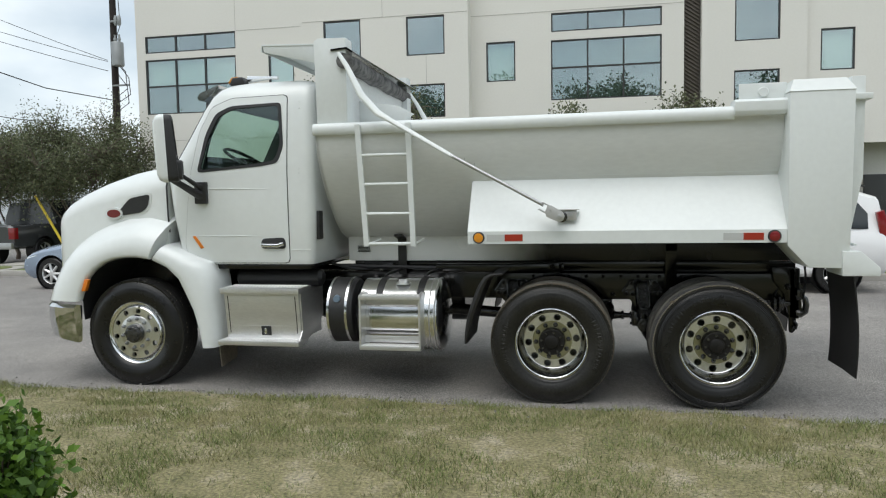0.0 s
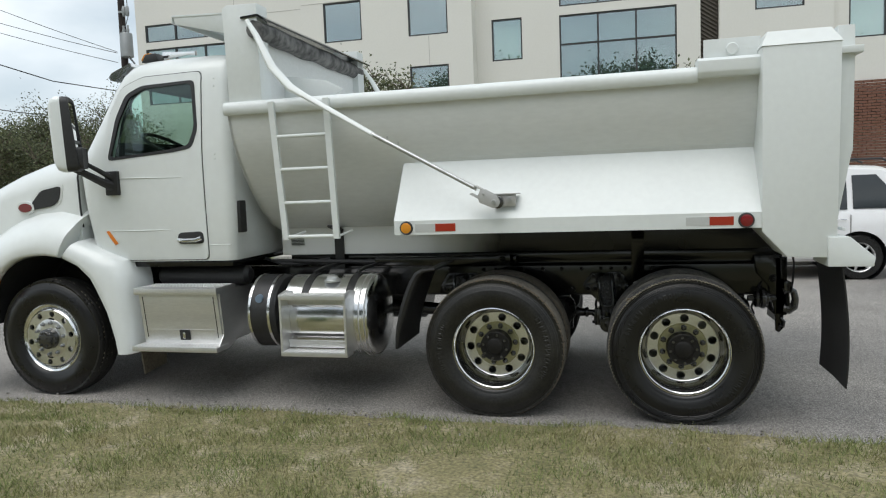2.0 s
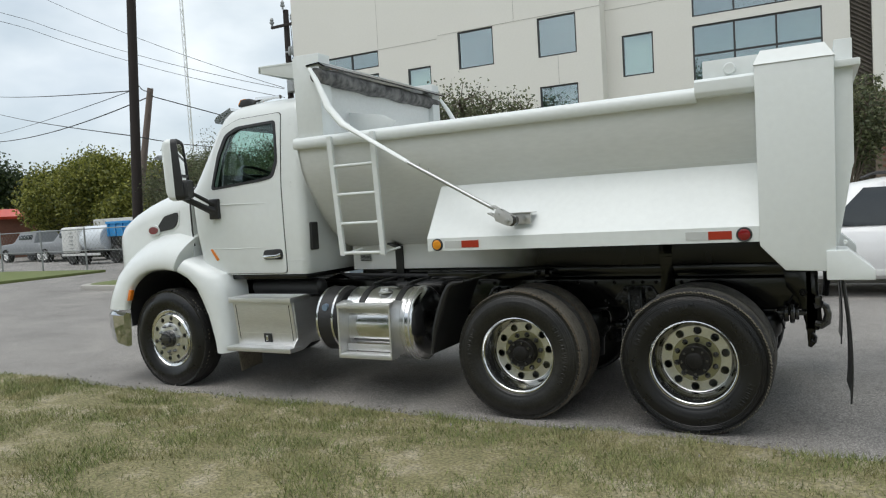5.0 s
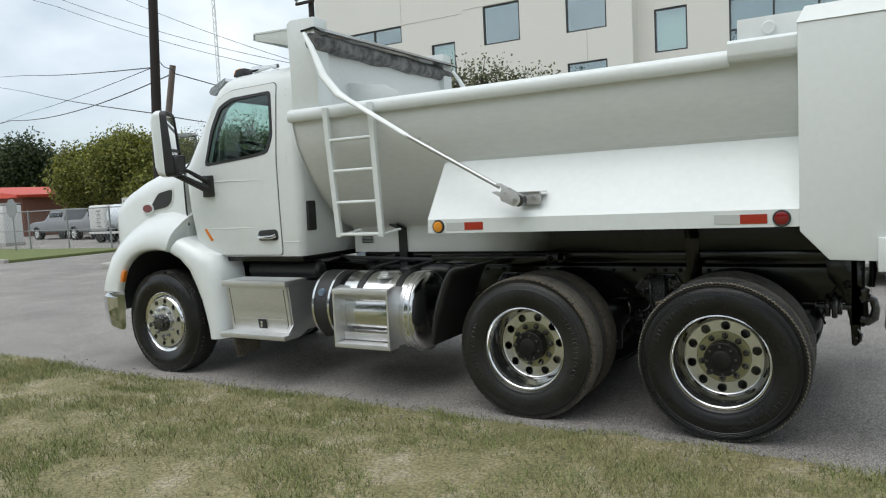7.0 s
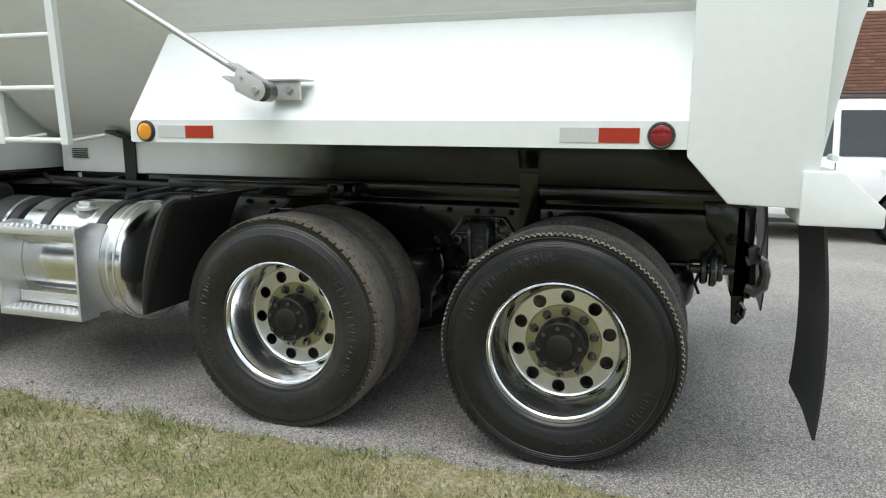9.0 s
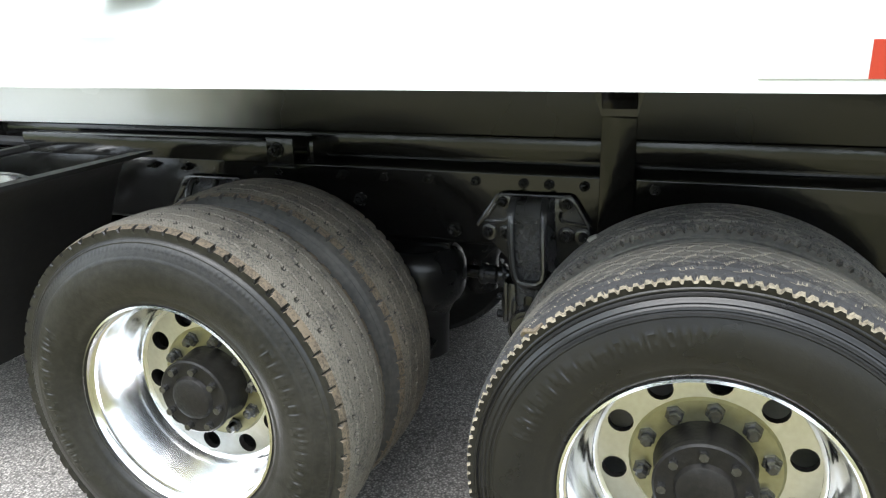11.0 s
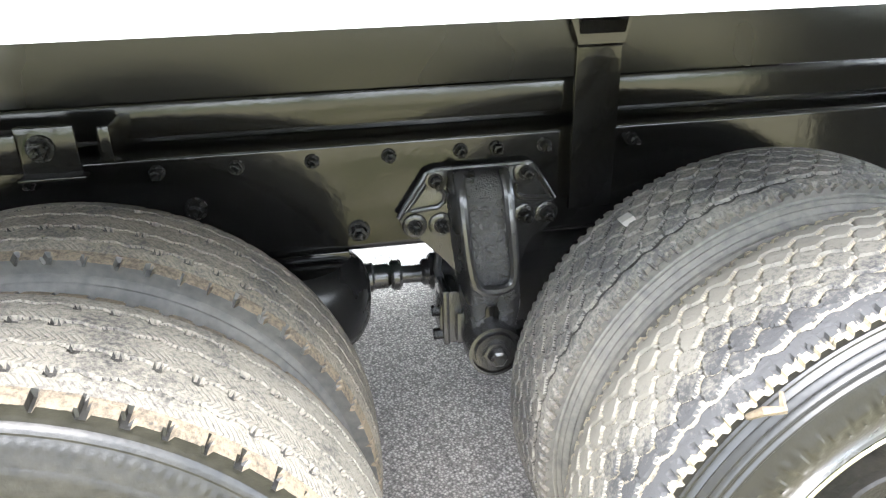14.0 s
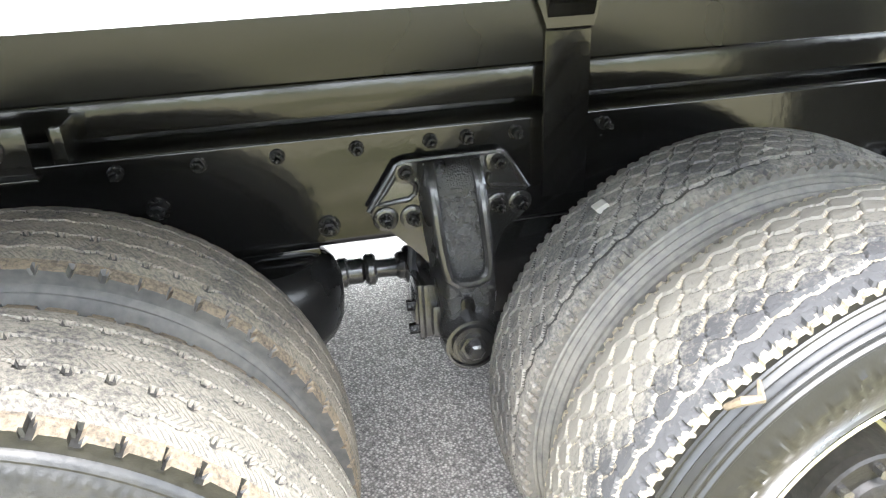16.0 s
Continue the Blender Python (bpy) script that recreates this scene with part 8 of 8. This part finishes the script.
def tree(x, y, h, crown_r, crown_z0, leaf, label, seed, twigs=260, per=26, leaf_size=0.13, trunk_r=0.16, spread=0.22, name="tree", squash=1.0, cat="tree", ragged=0.25):
    rng = np.random.RandomState(seed)
    t = thing(name, (x, y, 0), label, cat)
    fork = Vector((x + rng.uniform(-0.15, 0.15), y, crown_z0 * 0.85))
    bm = tube([(x, y, -0.05), (x + 0.03, y, crown_z0 * 0.4), fork], [trunk_r * 1.25, trunk_r, trunk_r * 0.85], 10)
    part("trunk", bm, BARK, t)
    lv, lf = [], []
    ends = []
    mid = Vector((x, y, (crown_z0 + h) / 2))
    boughs = []
    for k in range(9):
        a = 2 * math.pi * k / 9 + rng.uniform(-0.3, 0.3)
        el = rng.uniform(0.15, 1.2)
        ln = rng.uniform(0.55, 0.95)
        end = mid + Vector((math.cos(a) * crown_r * ln * math.cos(el * 0.8), math.sin(a) * crown_r * ln * math.cos(el * 0.8), (h - crown_z0) * 0.5 * ln * (math.sin(el) * 1.5 - 0.55)))
        m = fork.lerp(end, 0.5) + Vector((0, 0, 0.12 * crown_r))
        twig(lv, lf, [fork, m, end], [trunk_r * 0.5, trunk_r * 0.3, trunk_r * 0.08], 6)
        boughs.append((m, end))
    for k in range(twigs):
        m, e = boughs[rng.randint(len(boughs))]
        s = m.lerp(e, rng.uniform(0.1, 1.0))
        d = Vector(rng.normal(0, 1, 3))
        d.z = d.z * 0.7 + 0.25
        d.normalize()
        q = s + d * rng.uniform(0.25, 0.75) * crown_r * 0.55
        rel = q - mid
        rel.z *= 1.0 / squash
        lim = 1.0 + ragged * noise.noise(q * (1.1 / crown_r) * 2 + Vector((seed, 0, 0)))
        k2 = math.sqrt((rel.x / crown_r) ** 2 + (rel.y / crown_r) ** 2 + (rel.z / ((h - crown_z0) * 0.5)) ** 2)
        if k2 > lim:
            q = mid + (q - mid) * (lim / k2)
        twig(lv, lf, [s, s.lerp(q, 0.6) + Vector((0, 0, 0.04)), q], [0.016, 0.010, 0.004])
        ends += [tuple(q), tuple(s.lerp(q, 0.6))]
    flat_mesh("branching", np.array(lv), np.array(lf), BARK, t)
    flat_mesh("crown", *leaves(ends, per, spread, leaf_size, rng), leaf, t)
    return t


tree(-15.7, 13.6, 5.6, 2.9, 0.5, LEAF_GREY, "dense grey-green tree with fine leaves at the street corner", 3, 760, 34, 0.07, 0.06, 0.15, ragged=0.9)
tree(-18.6, 14.2, 5.2, 2.5, 0.5, LEAF_GREY, "grey-green tree beside the side street", 5, 480, 32, 0.07, 0.06, 0.15, ragged=0.9)
tree(-5.35, 10.2, 5.15, 1.45, 1.6, LEAF_GREY, "small grey-green street tree before the building", 7, 520, 11, 0.075, 0.07, 0.13, ragged=0.6)
tree(2.2, 13.6, 4.75, 1.1, 1.4, LEAF_GREY, "small street tree before the recessed wall", 9, 200, 20, 0.09, 0.07, 0.15)
tree(-1.0, 13.8, 4.7, 0.8, 1.4, LEAF_GREY, "slim street tree before the window bay", 11, 120, 20, 0.09, 0.06, 0.14)
for x, y, h, r, leaf, label, sd, tw in (
        (-48.5, 30.0, 8.0, 3.8, LEAF_OAK, "broad yellow-green oak behind the yard", 12, 560),
        (-44.0, 29.0, 7.2, 3.5, LEAF_OAK, "broad yellow-green oak behind the trailers", 13, 520),
        (-40.0, 29.6, 6.7, 3.1, LEAF_OAK, "yellow-green oak behind the trailers", 23, 480),
        (-36.6, 29.6, 5.8, 2.6, LEAF_OAK, "low green oak behind the trailers", 14, 380),
        (-34.0, 29.6, 5.2, 2.1, LEAF_OAK, "small green tree behind the trailers", 24, 280)):
    tree(x, y, h, r, 0.7, leaf, label, sd, tw, 46, 0.24, 0.28, 0.40, ragged=0.5)
tree(-82.0, 45.0, 11.6, 4.6, 2.0, LEAF_DARK, "tall dark tree far behind the warehouse", 16, 420, 40, 0.38, 0.4, 0.6, ragged=0.6)
tree(-91.5, 46.0, 11.8, 4.8, 2.0, LEAF_DARK, "dark tree far down the street", 19, 420, 40, 0.38, 0.4, 0.6, ragged=0.6)
tree(-74.0, 48.0, 7.6, 4.0, 1.5, LEAF_DARK, "low dark tree behind the warehouse", 17, 320, 36, 0.38, 0.4, 0.6)
tree(-58.0, 46.0, 7.0, 4.5, 1.5, LEAF_DARK, "dark tree behind the oaks", 18, 320, 36, 0.38, 0.4, 0.6)
for i, (x, y, h, r) in enumerate(((-30, -27, 12.0, 4.6), (-22, -25, 13.5, 4.8), (-14, -27, 12.5, 4.4), (-6.5, -25, 13.0, 4.6), (1.0, -26, 14.0, 4.8), (9.0, -25, 12.5, 4.6), (17.0, -27, 13.5, 4.8), (25.0, -25, 12.0, 4.6))):
    tree(x, y, h, r, 1.0, LEAF_DARK, "tall dark green tree behind the grass verge", 60 + i, 300, 46, 0.30, 0.35, 0.6, ragged=0.35)
yg = thing("guy_guard", (-14.75, 12.0, 0.1), "yellow plastic guard on a leaning guy wire", "guy wire")
part("guard", tube([(-14.75, 12.0, 0.1), (-15.9, 12.0, 2.0)], 0.035, 8), YELLOW, yg)


def bush(x, y, h, r, leaf, label, seed, stems=40, per=60, size=0.06):
    rng = np.random.RandomState(seed)
    t = thing("bush", (x, y, 0.0), label, "bush")
    lv, lf = [], []
    ends = []
    for k in range(stems):
        a = rng.uniform(0, 2 * math.pi)
        d = rng.uniform(0, 1) ** 0.6
        top = Vector((x + math.cos(a) * r * d, y + math.sin(a) * r * d, h * (1.0 - 0.5 * d * d) * rng.uniform(0.75, 1.05)))
        base = Vector((x + math.cos(a) * r * d * 0.3, y + math.sin(a) * r * d * 0.3, 0))
        twig(lv, lf, [base, base.lerp(top, 0.5) + Vector((0, 0, 0.05)), top], [0.008, 0.006, 0.003])
        ends += [tuple(base.lerp(top, q)) for q in (0.35, 0.55, 0.75, 0.9, 1.0)]
    flat_mesh("stem", np.array(lv), np.array(lf), BARK, t)
    flat_mesh("foliage", *leaves(ends, per // 5, 0.055, size, rng), leaf, t)
    return t


bush(-2.97, -3.1, 0.82, 0.24, LEAF_BUSH, "fresh green leafy bush on the verge", 21, 80, 80, 0.058)
for x, y, h, r, sd in ((-14.9, 13.9, 1.8, 1.0, 52), (-13.7, 14.1, 1.6, 0.8, 53)):
    bush(x, y, h, r, LEAF_GREY, "grey-green scrub under the corner tree", sd, 110, 90, 0.085)
for i in range(7):
    bush(6.2 + 1.1 * i, 12.95, 1.05, 0.75, LEAF_DARK, "dark green hedge bush behind the iron fence", 40 + i, 70, 60, 0.09)

# ---- grass blades on the near verge ----
rng = np.random.RandomState(8)
N = 230000
gx = rng.uniform(-8.5, 3.2, N)
gd = rng.uniform(0.0, 1.0, N) ** 1.15 * 4.2
patch = np.array([noise.noise(Vector((a * 0.9, b * 1.3, 4.0))) + 0.7 * noise.noise(Vector((a * 2.4, b * 5.2, 9.0))) for a, b in zip(gx, gd)])
bare = (((gx + 0.95) / 0.38) ** 2 + ((gd - 1.12) / 0.16) ** 2 < 1) | (((gx + 4.6) / 0.9) ** 2 + ((gd - 0.62) / 0.10) ** 2 < 1) | (((gx + 2.2) / 0.8) ** 2 + ((gd - 1.9) / 0.35) ** 2 < 1)
keep = (patch + rng.uniform(-0.42, 0.42, N) > -0.20) & ~(bare & (rng.rand(N) < 0.85)) & (rng.rand(N) < 0.25 + gd * 6)
gx, gd, patch = gx[keep], gd[keep], patch[keep]
n = len(gx)
edge = np.array([verge_edge(a) for a in gx])
gy = edge - gd + rng.normal(0, 0.012, n)
gz = 0.012 + 0.03 * np.minimum(gd, 1.0) - 0.004
ht = rng.uniform(0.018, 0.05, n) * (1.0 + 0.5 * np.clip(patch, 0, 1))
an = rng.uniform(0, 2 * np.pi, n)
lean = rng.uniform(0.2, 1.1, n) * ht
la = rng.uniform(0, 2 * np.pi, n)
w = rng.uniform(0.0018, 0.0036, n)
base1 = np.stack([gx - np.cos(an) * w, gy - np.sin(an) * w, gz], -1)
base2 = np.stack([gx + np.cos(an) * w, gy + np.sin(an) * w, gz], -1)
tip = np.stack([gx + np.cos(la) * lean, gy + np.sin(la) * lean, gz + ht], -1)
co = np.stack([base1, base2, tip], 1).reshape(-1, 3)
me = bpy.data.meshes.new("grass_blades")
me.vertices.add(3 * n)
me.vertices.foreach_set("co", co.ravel())
me.loops.add(3 * n)
me.loops.foreach_set("vertex_index", np.arange(3 * n, dtype=np.int32))
me.polygons.add(n)
me.polygons.foreach_set("loop_start", np.arange(0, 3 * n, 3, dtype=np.int32))
me.polygons.foreach_set("loop_total", np.full(n, 3, np.int32))
me.materials.append(GRASS)
me.update(calc_edges=True)
tagged(new("grass_blades", me), "short dry green grass blades on the verge", "grass", kind="stuff")

# pebbles and crumbs along the road edge
rng = np.random.RandomState(77)
bm = bmesh.new()
for i in range(420):
    x = rng.uniform(-6.5, 2.6)
    d = abs(rng.normal(0, 0.10)) if i % 3 else rng.uniform(0.2, 2.2)
    y = verge_edge(x) + (0.05 if i % 2 else -0.04) * rng.rand() - (d if i % 3 == 0 else d * (1 if rng.rand() < 0.4 else -1) * 0.8)
    s = rng.uniform(0.003, 0.011)
    z = 0.002 if y > verge_edge(x) else 0.02
    m = Matrix.Translation((x, y, z + s * 0.4)) @ Euler(rng.uniform(0, 3, 3)).to_matrix().to_4x4() @ Matrix.Diagonal((s * 1.3, s, s * 0.8, 1))
    bmesh.ops.create_icosphere(bm, subdivisions=1, radius=1.0, matrix=m)
solo("road_pebbles", bm, ASPHALT, "grey loose pebbles along the road edge", "gravel", kind="stuff")

# ---- bricks of the right-hand ground floor ----
brk = finish(box(-0.098, 0.098, -0.012, 0.05, -0.030, 0.030, 0.004, 1), BRICK)
count = 0
rest = bmesh.new()
for r in range(53):
    z = 0.05 + 0.075 * r
    off = 0.104 if r % 2 else 0.0
    for c in range(20):
        x = 2.96 + 0.10 + off + 0.208 * c
        if x > 6.92 or z > 3.98:
            continue
        if 4.0 < x < 5.6 and 1.7 < z and count < 300:
            count += 1
            twin("brick", brk, brick_wall, Matrix.Translation((x, BY - 0.022, z)))
        else:
            box(x - 0.098, x + 0.098, BY - 0.034, BY + 0.02, z - 0.03, z + 0.03, bm=rest)
tagged(part("brickwork", rest, BRICK, brick_wall, "red-brown brick courses"), kind="stuff")
